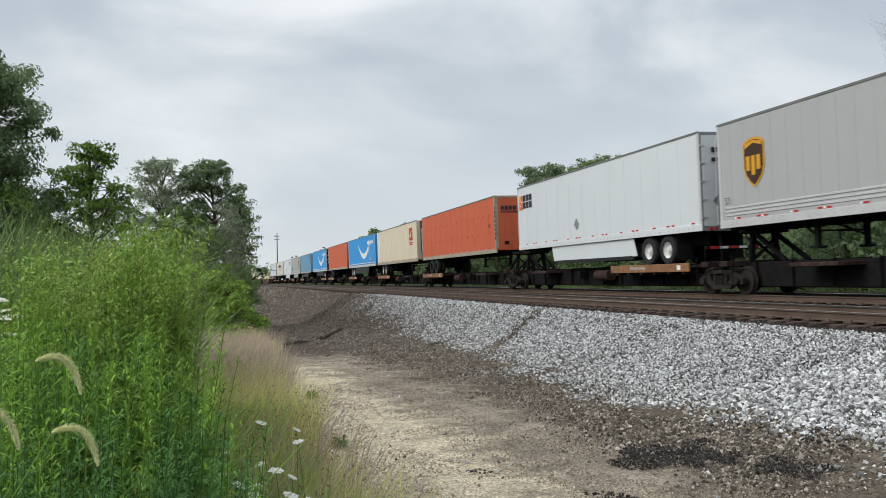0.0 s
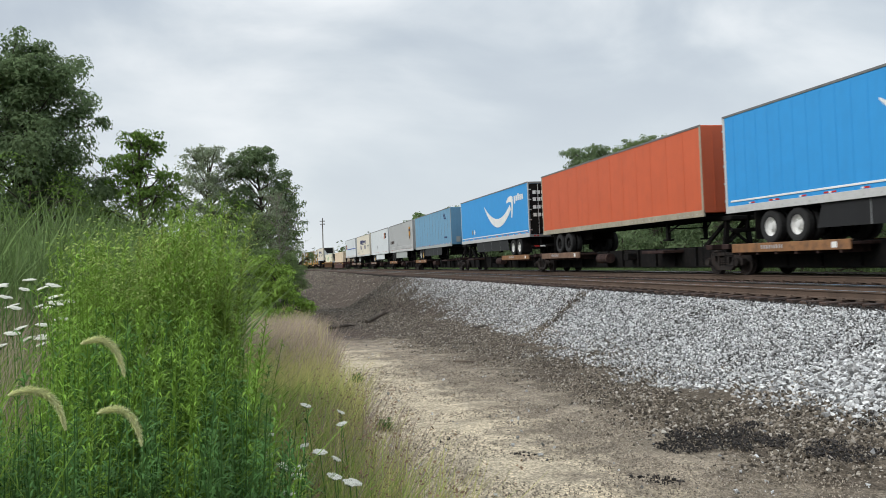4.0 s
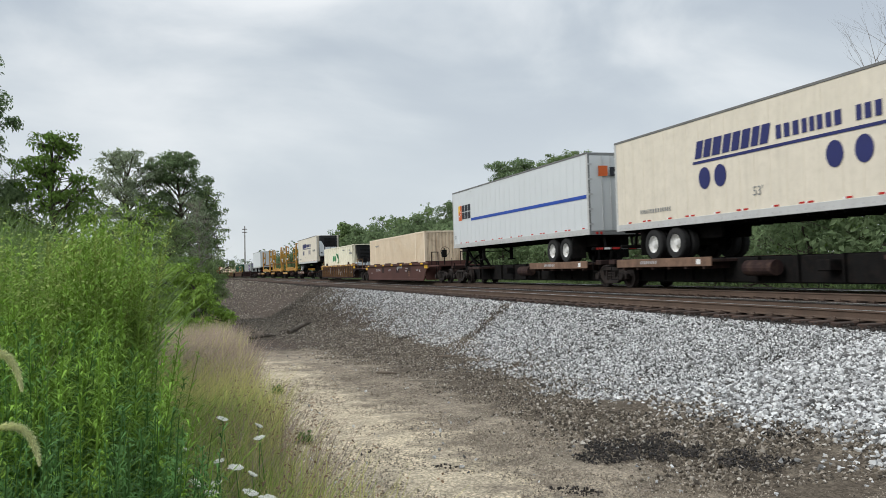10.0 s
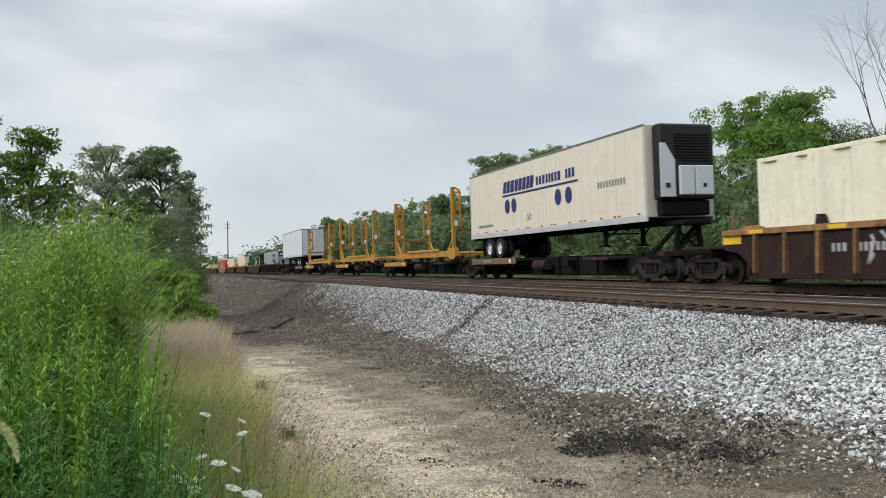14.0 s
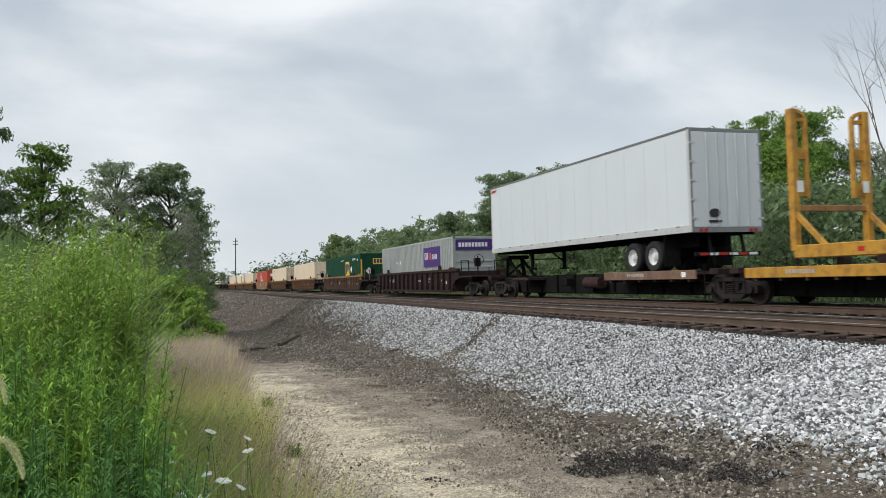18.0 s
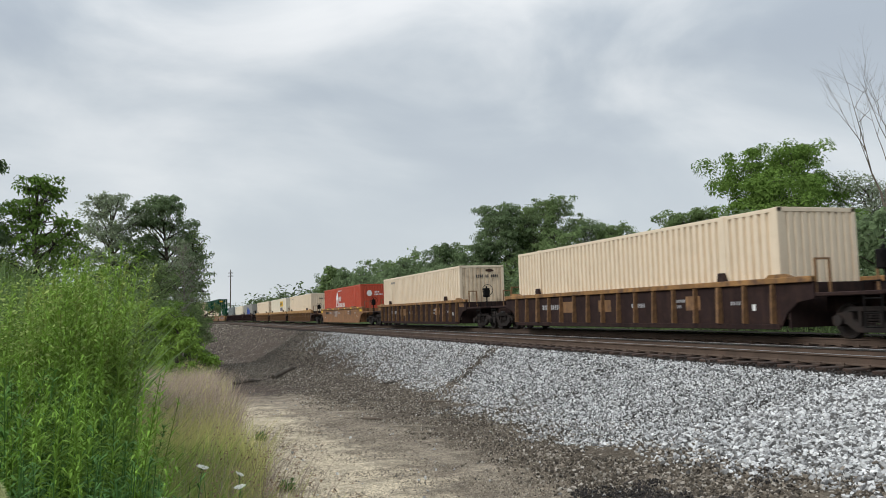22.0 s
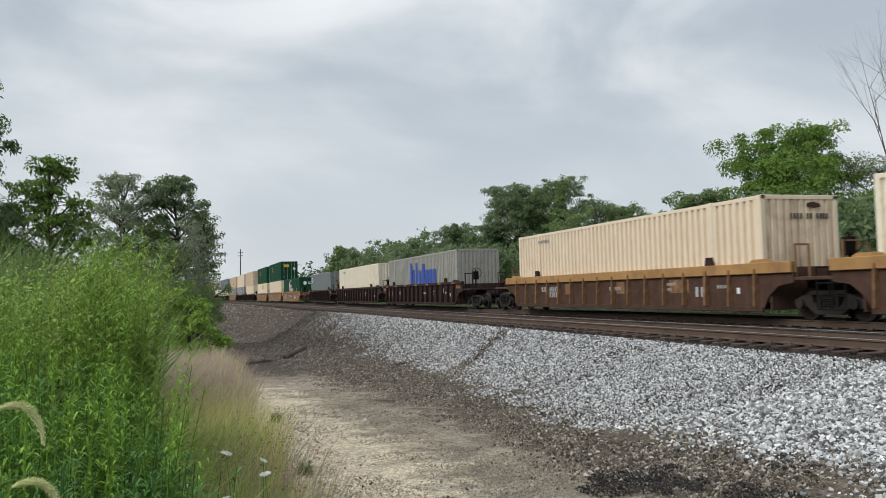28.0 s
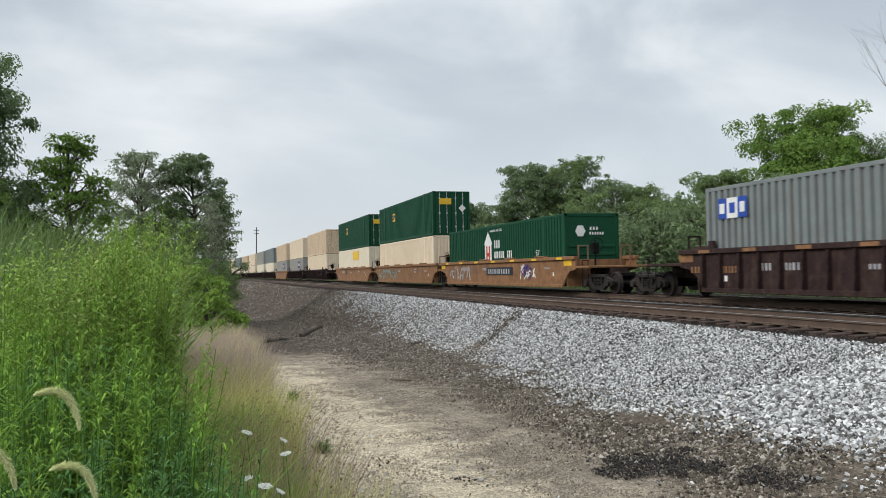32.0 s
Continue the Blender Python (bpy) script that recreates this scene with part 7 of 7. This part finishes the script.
def far_woods():
    """The wooded skyline down the line on both sides: many crowns of clumped leaves."""
    g = np.random.default_rng(40)
    v, f, k = [], [], 0
    for x0, y0, x1, y1, hgt, trees, n in ((27, 165, 42, 420, 8.5, 60, 260), (42, 150, 150, 260, 12, 40, 260), (-62, 58, -18, 62, 10, 26, 420), (-15, 66, -3, 100, 7, 16, 420), (-40, 100, -6, 420, 10, 50, 260), (-320, 600, 320, 640, 18, 90, 160), (42, 420, 70, 620, 13, 40, 160)):
        for i in range(trees):
            u = (i + g.random()) / trees
            cx, cy = x0 + (x1 - x0) * u + g.normal(0, 2.5), y0 + (y1 - y0) * u + g.normal(0, 3)
            h = hgt * g.uniform(0.55, 1.1)
            w = h * g.uniform(0.28, 0.42)
            d = g.normal(size=(n, 3))
            d *= (g.random(n) ** 0.4 / np.linalg.norm(d, axis=1))[:, None]
            lump = 1 + 0.3 * np.sin(d[:, 0] * 5 + i) * np.sin(d[:, 2] * 6 + 2 * i)
            z0 = float(ground_z(cx, cy))
            p = np.array([[cx, cy, z0 + h * 0.52]]) + d * lump[:, None] * np.array([[w, w, h * 0.5]])
            a, b = leaf_quads(p, h * 0.055 * (0.6 + 0.8 * g.random(n)) * (1 if n > 200 else 1.4), g)
            v.append(a)
            f.append(b + k)
            k += len(a)
    tagged(mesh_np("far_woods", np.concatenate(v), np.concatenate(f), M["leaf_far"]), "distant dark green woods along the skyline", "woods", kind="stuff")


far_woods()


def blades(pts, height, width, g, lean=0.35, drift=(0.10, 0.02), seg=4):
    """Tapered grass blades that bend over towards their tips."""
    n = len(pts)
    az = g.uniform(0, 2 * math.pi, n)
    out = np.stack([np.cos(az), np.sin(az), np.zeros(n)], -1)
    face = g.uniform(0, 2 * math.pi, n)
    side = np.stack([np.cos(face), np.sin(face), np.zeros(n)], -1)
    amt = (lean * (0.3 + g.random(n)))[:, None]
    rows = []
    for i in range(seg + 1):
        u = i / seg
        p = pts + np.array([[0, 0, 1.0]]) * (height * (u - 0.22 * amt[:, 0] * u ** 2.5))[:, None] + out * (height * u ** 2)[:, None] * amt + np.array([[*drift, 0]]) * (height * u ** 2)[:, None]
        w = (width * (1 - u) ** 0.6 * (0.6 + 0.9 * min(1, u * 3)) * 0.5 + 0.0006)[:, None]
        rows += [p - side * w, p + side * w]
    v = np.stack(rows, 1).reshape(-1, 3)
    k = (2 * (seg + 1)) * np.arange(n)[:, None]
    f = np.concatenate([k + np.array([[2 * i, 2 * i + 1, 2 * i + 3, 2 * i + 2]]) for i in range(seg)])
    return v, f, rows


def leafy_stems(pts, height, g, per=60, leaf=0.11, thin=0.16, start=0.08, spread=1.0):
    """Upright weeds: stems with many narrow drooping leaves."""
    n = len(pts)
    leanv = np.stack([g.normal(0.05, 0.07, n), g.normal(0, 0.06, n), np.ones(n)], -1)
    leanv /= np.linalg.norm(leanv, axis=1)[:, None]
    ends = pts + leanv * height[:, None]
    a, b = frames_of(leanv)
    sv = []
    for q, rr in ((pts, 0.0045), (ends, 0.0015)):
        for j in range(3):
            an = 2 * math.pi * j / 3
            sv.append(q + (a * math.cos(an) + b * math.sin(an)) * rr)
    v1 = np.stack(sv, 1).reshape(-1, 3)
    k = 6 * np.arange(n)[:, None]
    f1 = np.concatenate([k + np.array([[j, (j + 1) % 3, 3 + (j + 1) % 3, 3 + j]]) for j in range(3)])
    m = n * per
    idx = np.repeat(np.arange(n), per)
    u = start + (1 - start) * g.random(m) ** 0.8
    p = pts[idx] + leanv[idx] * (height[idx] * u)[:, None]
    az = g.uniform(0, 2 * math.pi, m)
    el = g.uniform(0.1, 0.9, m)
    d = np.stack([np.cos(az) * np.cos(el), np.sin(az) * np.cos(el), np.sin(el)], -1)
    d[:, 0] += 0.18
    L = (leaf * (1.15 - 0.65 * u) * (0.6 + 0.7 * g.random(m)) * spread)[:, None]
    side = np.cross(d, np.array([[0, 0, 1.0]]))
    side /= np.linalg.norm(side, axis=1)[:, None] + 1e-9
    w = L * thin * 0.5
    mid = p + d * L * 0.55
    tip = p + d * L - np.array([[0, 0, 0.35]]) * L
    v2 = np.stack([p - side * w * 0.4, p + side * w * 0.4, mid - side * w, mid + side * w, tip - side * w * 0.1, tip + side * w * 0.1], 1).reshape(-1, 3)
    k = 6 * np.arange(m)[:, None]
    f2 = np.concatenate([k + np.array([[0, 1, 3, 2]]), k + np.array([[2, 3, 5, 4]])])
    return v1, f1, v2, f2, ends


def field(g, n, box, ok):
    """n points in the box (x0, x1, y0, y1) where ok(x, y)."""
    out = []
    while sum(len(o) for o in out) < n:
        x = g.uniform(box[0], box[1], n * 2)
        y = g.uniform(box[2], box[3], n * 2)
        m = ok(x, y)
        out.append(np.stack([x[m], y[m], ground_z(x[m], y[m]) - 0.02], -1))
    return np.concatenate(out)[:n]


def build_weeds():
    g = np.random.default_rng(77)

    def stuff(name, v, f, mat, label, category):
        return tagged(mesh_np(name, v, f, M[mat]), label, category, kind="stuff")

    def fan(n, r0, r1, a0, a1):
        """n spots in a fan left of the path: r metres out, a degrees from the line of the path."""
        r, az = np.sqrt(g.uniform(r0 * r0, r1 * r1, n)), np.radians(g.uniform(a0, a1, n))
        x, y = r * np.sin(az), r * np.cos(az)
        return np.stack([x, y, ground_z(x, y) - 0.02], -1), r, np.degrees(az)

    # leafy weeds in tiers, low ones by the path, a tall stand farther in; rise: how many degrees they stand over eye height
    tiers = (("tall_weeds", "weed_fresh", 190, 5.0, 7.0, -8.2, -3.3, ((-8.2, 3.0), (-6.2, 4.4), (-4.6, 5.3), (-3.8, 4.6), (-3.3, 2.4)), 150, 0.125, 0.16, 0.70),
             ("tall_weeds", "weed_olive", 45, 4.9, 6.6, -8.2, -3.4, ((-8.2, 2.6), (-6.2, 4.2), (-4.6, 5.0), (-3.4, 2.6)), 130, 0.11, 0.2, 0.72),
             ("blooming_weeds", "weed_fresh", 150, 4.2, 6.2, -13.2, -5.5, ((-20, 4.2), (-11.5, 3.4), (-9.3, 2.3), (-5.5, 2.9)), 110, 0.12, 0.17, 0.72),
             ("leafy_weeds", "weed_green", 190, 4.2, 7.5, -13.4, -3.3, ((-20, 3.4), (-11, 2.6), (-7, 2.3), (-2.3, -0.5)), 110, 0.135, 0.15, 0.62),
             ("mid_weeds", "weed_green", 330, 3.0, 4.5, -14.0, -2.4, ((-21, -0.5), (-9, -1.5), (-3, -2.8), (-1.4, -5.5)), 120, 0.115, 0.12, 0.60),
             ("mid_weeds", "weed_dark", 220, 3.0, 5.0, -14.0, -2.8, ((-21, -1.5), (-9, -2.5), (-1.8, -5.0)), 110, 0.12, 0.13, 0.55),
             # low weeds: shade at the foot of the stand is put into their green
             ("low_weeds", "weed_shaded", 480, 2.35, 3.4, -22, 0.4, ((-22, -7.0), (-10, -8.0), (-3, -8.5), (0.4, -11.0)), 110, 0.085, 0.13, 0.6),
             ("low_weeds", "weed_green", 120, 2.4, 3.4, -22, 0.0, ((-22, -6.5), (-10, -7.5), (-3, -8.0), (0.0, -11.0)), 110, 0.09, 0.11, 0.6))
    for name, mat, n, r0, r1, a0, a1, rise, per, leaf, thin, least in tiers:
        p, rng, az = fan(n, r0, r1, a0, a1)
        top = EYE[2] + rng * np.tan(np.radians(np.interp(az, *zip(*rise))))
        h = np.clip((top - p[:, 2]) * g.uniform(least, 1.0, n), 0.25, 2.6)
        v1, f1, v2, f2, ends = leafy_stems(p, h, g, per, leaf, thin)
        stuff(name, np.concatenate([v1, v2]), np.concatenate([f1, f2 + len(v1)]), mat, "leafy green weeds crowding the path", "weeds")
        if name in ("tall_weeds", "blooming_weeds"):
            tops = ends[g.random(n) < (0.22 if name == "tall_weeds" else 0.4)]
            k = 36
            q = np.repeat(tops, k, 0) + g.normal(size=(len(tops) * k, 3)) * np.array([[0.045, 0.045, 0.10]]) - np.array([[0, 0, 0.09]])
            v, f = leaf_quads(q, 0.010 + 0.010 * g.random(len(q)), g)
            stuff("weed_blooms", v, f, "weed_bloom", "yellow-green flower clusters on weed tops", "weeds")
    # reeds behind the weeds
    p = field(g, 2600, (-9, -0.5, 6.8, 15), lambda x, y: (x < -0.065 * y) & (x > -0.62 * y))
    h = np.interp(p[:, 1], [6.8, 10, 15], [1.9, 2.55, 3.05]) * g.uniform(0.75, 1.08, len(p)) * (0.8 + 0.2 * np.clip((-0.07 * p[:, 1] - p[:, 0]) / 1.5, 0, 1))
    v, f, _ = blades(np.repeat(p, 4, 0) + g.normal(0, 0.04, (len(p) * 4, 3)) * np.array([[1, 1, 0]]), np.repeat(h, 4) * g.uniform(0.6, 1.05, len(p) * 4), g.uniform(0.014, 0.034, len(p) * 4), g, 0.45, (0.08, 0.0), 5)
    stuff("reeds", v, f, "reed_green", "tall pale green reeds with pointed blades", "reeds")
    # grass along the path's edge
    for name, mat, n, box, ok, h0, h1, w, lab in (
        ("tall_grass", "weed_fresh", 7000, (-6.5, 0.1, 2.8, 8.5), lambda x, y: (x < -0.045 * y - 0.12) & (x > -0.42 * y) & (np.hypot(x, y) > 2.7), 0.6, 1.3, 0.007, "tall green grass leaning among the weeds"),
        ("edge_grass", "grass_green", 12500, (-1.6, 0.9, 2.2, 8), lambda x, y: (x < 0.62 - 0.12 * np.sin(y * 1.3) - 0.02 * y) & (x > -0.14 * y - 0.25) & (np.hypot(x, y) > 2.3), 0.35, 0.75, 0.0055, "fine green grass at the edge of the path"),
        ("yellow_grass", "grass_yellow", 9000, (-1.2, 1.1, 2.4, 13), lambda x, y: (x < 0.78 - 0.14 * np.sin(y * 1.3)) & (x > -0.08 * y - 0.1) & (np.hypot(x, y) > 2.4), 0.35, 0.8, 0.006, "yellowing thin grass stalks by the path"),
        ("dry_grass", "grass_dry", 9500, (-1.2, 1.35, 10, 25), lambda x, y: (x < 0.62 + 0.028 * y + 0.15 * np.sin(y)) & (x > -0.05 * y - 0.2), 0.25, 1.0, 0.0045, "dry pinkish brown grass beside the path"),
        # under grass: its dark green carries the shade beneath the weeds
        ("under_grass", "weed_shaded", 14000, (-7, 0.1, 2.0, 14), lambda x, y: (x < -0.045 * y) & (x > -0.8 * y - 0.3) & (np.hypot(x, y) > 2.2), 0.35, 0.8, 0.009, "grass under the weeds, with the shade there darkened into its green"),
        ("seed_stalks", "grass_dry", 1100, (-0.3, 1.0, 2.8, 7), lambda x, y: (x < 0.80 - 0.1 * np.sin(y * 1.9)) & (x > -0.02 * y), 0.45, 0.85, 0.0035, "reddish brown seed stalks leaning over the path"),
        ("side_grass", "grass_dry", 9000, (-4.5, -0.8, 4.0, 9), lambda x, y: (x < -0.215 * y), 0.8, 1.4, 0.0045, "brown dry grass among the weeds"),
        ("bank_grass", "grass_yellow", 14000, (-7, 1.8, 14, 60), lambda x, y: (x < 1.0 + 0.012 * y), 0.4, 0.9, 0.012, "rough grass along the foot of the embankment"),
        ("verge_grass", "leaf_mid", 14000, (23.2, 33, -8, 120), lambda x, y: x > 0, 0.25, 0.6, 0.03, "green grass beyond the tracks"),
    ):
        p = field(g, n, box, ok)
        v, f, rows = blades(p, g.uniform(h0, h1, n), np.full(n, w), g, 0.4, (0.14, -0.02))
        stuff(name, v, f, mat, lab, "grass")
        if name in ("yellow_grass", "dry_grass", "seed_stalks"):
            tip = (rows[-1] + rows[-2]) / 2
            sel = tip[g.random(n) < {"dry_grass": 0.2, "yellow_grass": 0.03}.get(name, 0.2)]
            q = np.repeat(sel, 7, 0) + g.normal(size=(len(sel) * 7, 3)) * np.array([[0.012, 0.012, 0.045]])
            v, f = leaf_quads(q, 0.010 + 0.008 * g.random(len(q)), g)
            stuff("grass_seeds", v, f, "grass_dry" if name == "dry_grass" else "seed_brown", "brown seed heads on thin stalks", "grass")
    # small low plants on the path
    for x, y, s in ((0.95, 10.6, 0.22), (1.1, 8.2, 0.12), (0.7, 7.4, 0.2), (1.3, 12.5, 0.15)):
        p = np.array([[x, y, float(ground_z(x, y))]]) + g.normal(0, s * 0.3, (14, 3)) * np.array([[1, 1, 0]])
        v1, f1, v2, f2, _ = leafy_stems(p, g.uniform(s * 0.5, s, 14), g, 30, 0.07, 0.3)
        ob = mesh_np("weed_tuft", np.concatenate([v1, v2]), np.concatenate([f1, f2 + len(v1)]), M["weed_dark"])
        tagged(ob, "small green weed tuft on the bare path", "weed", "tufts on the path")


build_weeds()


def lace_flower(x, y, z, size, tilt, seed, side=False):
    """A white flat-topped umbel on a thin green stalk."""
    r = random.Random(seed)
    t = tagged(new("lace_flower"), "white lacy wildflower on a thin stalk", "flower", "white wildflowers")
    z0 = float(ground_z(x, y))
    lean = Vector((r.uniform(-0.06, 0.06), r.uniform(-0.06, 0.06), 0))
    t.location = (x - lean.x, y - lean.y, z0)
    top = lean + Vector((0, 0, z - z0))
    st = Geo().cyl((0, 0, 0), top * 0.6 + Vector((0.01, 0, 0)), 0.004, 5, 0.003).cyl(top * 0.6 + Vector((0.01, 0, 0)), top, 0.003, 5, 0.002)
    um = Geo()
    nrm = Vector((math.sin(tilt), -0.15, math.cos(tilt))).normalized()
    q = nrm.to_track_quat("Z", "Y")
    for i in range(34):
        a, d = 2.4 * i, size * 0.5 * math.sqrt((i + 0.5) / 34)
        c = top + q @ Vector((d * math.cos(a), d * math.sin(a), -0.10 * d + 0.004 * r.random()))
        if i % 3 == 0:
            st.cyl(top - nrm * size * 0.3, c, 0.0012, 4)
        for j in range(3):
            b = j * 2.1 + i
            cc = c + q @ Vector((0.005 * math.cos(b), 0.005 * math.sin(b), 0))
            s = size * 0.075
            um.add([cc + q @ Vector((s * math.cos(b + k * math.pi / 3), s * math.sin(b + k * math.pi / 3), 0.002 * (k % 2))) for k in range(6)] + [cc - nrm * 0.004],
                   [(0, 1, 2, 3, 4, 5)] + [(k, (k + 1) % 6, 6) for k in range(6)])
    st.make("stalk", "weed_dark", t)
    um.make("umbel", "flower_white", t)


def foxtail(base, neck, tip, seed, label):
    """A bristly drooping grass head on a thin arching stalk."""
    t = tagged(new("foxtail"), label, "grass", "foxtails")
    t.location = base
    o = Vector(base)
    a, b, c = Vector((0, 0, 0)), Vector(neck) - o, Vector(tip) - o
    ring = []
    for i in range(13):
        u = i / 12
        p = a.lerp(b, u) + Vector((0, 0, 0.12 * math.sin(math.pi * u)))
        ring += [p + Vector((0.0011 * math.cos(k * 1.257), 0.0011 * math.sin(k * 1.257), 0)) for k in range(5)]
    Geo().add(ring, [(5 * i + k, 5 * i + (k + 1) % 5, 5 * i + 5 + (k + 1) % 5, 5 * i + 5 + k) for i in range(12) for k in range(5)]).make("stalk", "weed_green", t)
    g = np.random.default_rng(seed)
    n = 1500
    u = g.random(n)
    ctrl = Vector((b.x + 0.85 * (c.x - b.x), b.y, b.z + 0.028))
    B, C, D = (np.array(tuple(w)) for w in (b, ctrl, c))
    q = ((1 - u) ** 2)[:, None] * B + (2 * u * (1 - u))[:, None] * C + (u ** 2)[:, None] * D
    tan = (2 * (1 - u))[:, None] * (C - B) + (2 * u)[:, None] * (D - C)
    tan /= np.linalg.norm(tan, axis=1)[:, None]
    s, w = frames_of(tan)
    an = g.uniform(0, 2 * math.pi, n)[:, None]
    rad = s * np.cos(an) + w * np.sin(an)
    fat = (np.sin(np.pi * np.clip(u * 0.86 + 0.12, 0, 1)) ** 0.5)[:, None]
    end = q + rad * 0.0095 * fat * (0.7 + 0.6 * g.random((n, 1))) + tan * 0.008
    side = np.cross(rad, tan) * 0.0010
    v = np.stack([q - side, q + side, end + side * 0.4, end - side * 0.4], 1).reshape(-1, 3)
    f = 4 * np.arange(n)[:, None] + np.array([[0, 1, 2, 3]])
    core = Geo()
    ring = []
    for i in range(13):
        k = i / 12
        p = b * (1 - k) ** 2 + ctrl * (2 * k * (1 - k)) + c * k * k
        tn = ((ctrl - b) * (1 - k) + (c - ctrl) * k).to_track_quat("Z", "Y")
        fat = 0.0045 * max(0.15, math.sin(math.pi * min(1, k * 0.9 + 0.1))) ** 0.5
        ring += [p + tn @ Vector((fat * math.cos(2 * math.pi * j / 7), fat * math.sin(2 * math.pi * j / 7), 0)) for j in range(7)]
    core.add(ring, [(7 * i + j, 7 * i + (j + 1) % 7, 7 * i + 7 + (j + 1) % 7, 7 * i + 7 + j) for i in range(12) for j in range(7)] + [tuple(range(7)), tuple(range(84, 91))])
    mesh_np("bristles", v, f, M["foxtail_green"], core.make("seed_head", "foxtail_green", t))


def build_flowers():
    spots = [(0.21, 4.94, 0.85), (0.37, 4.33, 0.84), (0.40, 4.73, 0.83), (0.21, 3.63, 0.86), (0.29, 3.11, 0.85), (0.15, 3.87, 0.84), (0.05, 3.38, 0.87), (0.10, 3.28, 0.85), (0.06, 3.09, 0.84), (-0.28, 6.93, 0.85), (0.33, 3.3, 0.8), (0.0, 4.4, 0.8), (0.26, 3.5, 0.78), (0.12, 3.55, 0.82), (0.3, 3.9, 0.76), (-0.02, 3.7, 0.85), (0.18, 3.0, 0.8)]
    for i, (x, y, z) in enumerate(spots):
        lace_flower(x, y, z, (0.060, 0.052, 0.042)[i % 3], (0.3, -0.2, 0.5, 0.1)[i % 4], 200 + i)
    r = random.Random(9)
    for i in range(26):
        y = r.uniform(4.4, 6.2)
        lace_flower(-y * math.tan(radians(r.uniform(12.2, 16.6))), y, EYE[2] - y * math.tan(radians(r.uniform(0.3, 4.6))), r.uniform(0.055, 0.085), r.uniform(-0.3, 0.3), 240 + i)
    lab = "drooping bristly green foxtail head on a thin stalk"
    foxtail((-0.75, 1.5, 0.55), (-0.363, 1.75, 1.543), (-0.283, 1.75, 1.478), 1, lab)
    foxtail((-0.7, 1.45, 0.4), (-0.331, 1.72, 1.405), (-0.250, 1.72, 1.340), 3, lab)
    foxtail((-0.85, 1.4, 0.45), (-0.475, 1.66, 1.462), (-0.378, 1.66, 1.395), 2, lab)
    foxtail((-0.85, 1.3, 0.4), (-0.492, 1.66, 1.225), (-0.410, 1.66, 1.192), 4, lab)


build_flowers()


# ---- along the line ----
def build_pole():
    x, y = 20.3, 296.0
    t = tagged(new("utility_pole"), "tall weathered wooden utility pole with crossarms", "utility pole")
    t.location = (x, y, 0.0)
    Geo().cyl((0, 0, -0.3), (0.3, 0, 18.6), 0.24, 10, 0.15).make("pole", "pole_wood", t)
    for z in (16.2, 17.3):
        Geo().box(-0.7, 1.1, -0.08, 0.08, z, z + 0.16, 0.02).make("crossarm", "pole_wood", t)
        for xx in (-0.6, -0.2, 0.6, 1.0):
            Geo().cyl((xx, 0, z + 0.18), (xx, 0, z + 0.42), 0.06, 8).make("insulator", "grey_paint", t)


build_pole()


def build_marker():
    t = tagged(new("trackside_cabinet"), "small white trackside cabinet on a post", "cabinet")
    t.location = (7.6, 250, float(ground_z(7.6, 250)))
    Geo().cyl((0, 0, -0.1), (0, 0, 0.9), 0.06, 8).make("post", "aluminium", t)
    Geo().box(-0.35, 0.35, -0.2, 0.2, 0.8, 1.7, 0.03).make("box", "mark_white", t)
    Geo().box(-0.3, 0.3, -0.24, -0.2, 0.86, 1.64, 0.01).make("door", "grey_paint", t)


build_marker()


def fallen_wood():
    """Sticks lying on the slope and the path."""
    for i, (x0, y0, x1, y1, r) in enumerate(((3.85, 32.4, 4.85, 33.4, 0.10), (6.3, 24.6, 6.75, 25.0, 0.04), (5.2, 17.2, 5.65, 16.9, 0.028), (4.4, 20.5, 4.75, 20.9, 0.03), (6.6, 15.2, 6.9, 15.5, 0.03), (3.3, 14.6, 3.6, 14.2, 0.025), (4.05, 6.9, 4.45, 7.25, 0.012), (1.3, 13.0, 1.42, 12.7, 0.03), (2.2, 30, 3.2, 31, 0.06))):
        z0, z1 = float(ground_z(x0, y0)), float(ground_z(x1, y1))
        z1 += 0.3 if i == 0 else 0.0
        t = tagged(new("stick"), "weathered broken stick lying on the gravel", "stick", "sticks on the ground")
        t.location = (x0, y0, z0)
        a, b = Vector((0, 0, r * 0.7)), Vector((x1 - x0, y1 - y0, z1 - z0 + r * 0.9))
        m = a.lerp(b, 0.55) + Vector((0.03, -0.02, r * 0.5))
        Geo().cyl(a, m, r, 7, r * 0.8).cyl(m, b, r * 0.8, 7, r * 0.4).cyl(m, m + Vector((0.12, 0.1, 0.06)) * (r / 0.03), r * 0.4, 5, r * 0.15).make("wood", "bark" if r > 0.03 else "dead_wood", t)


fallen_wood()


def motions():
    """The whole train rolls by at about 18.5 m/s, gathering a little speed."""
    for ob, where in TRAIN:
        rows = []
        for t in range(0, 33, 2):
            run = 18.529 * (t - 16) + 0.020 * (t - 16) ** 2
            rows.append((t, on_line(where - run)))
        walk(ob, rows)


motions()
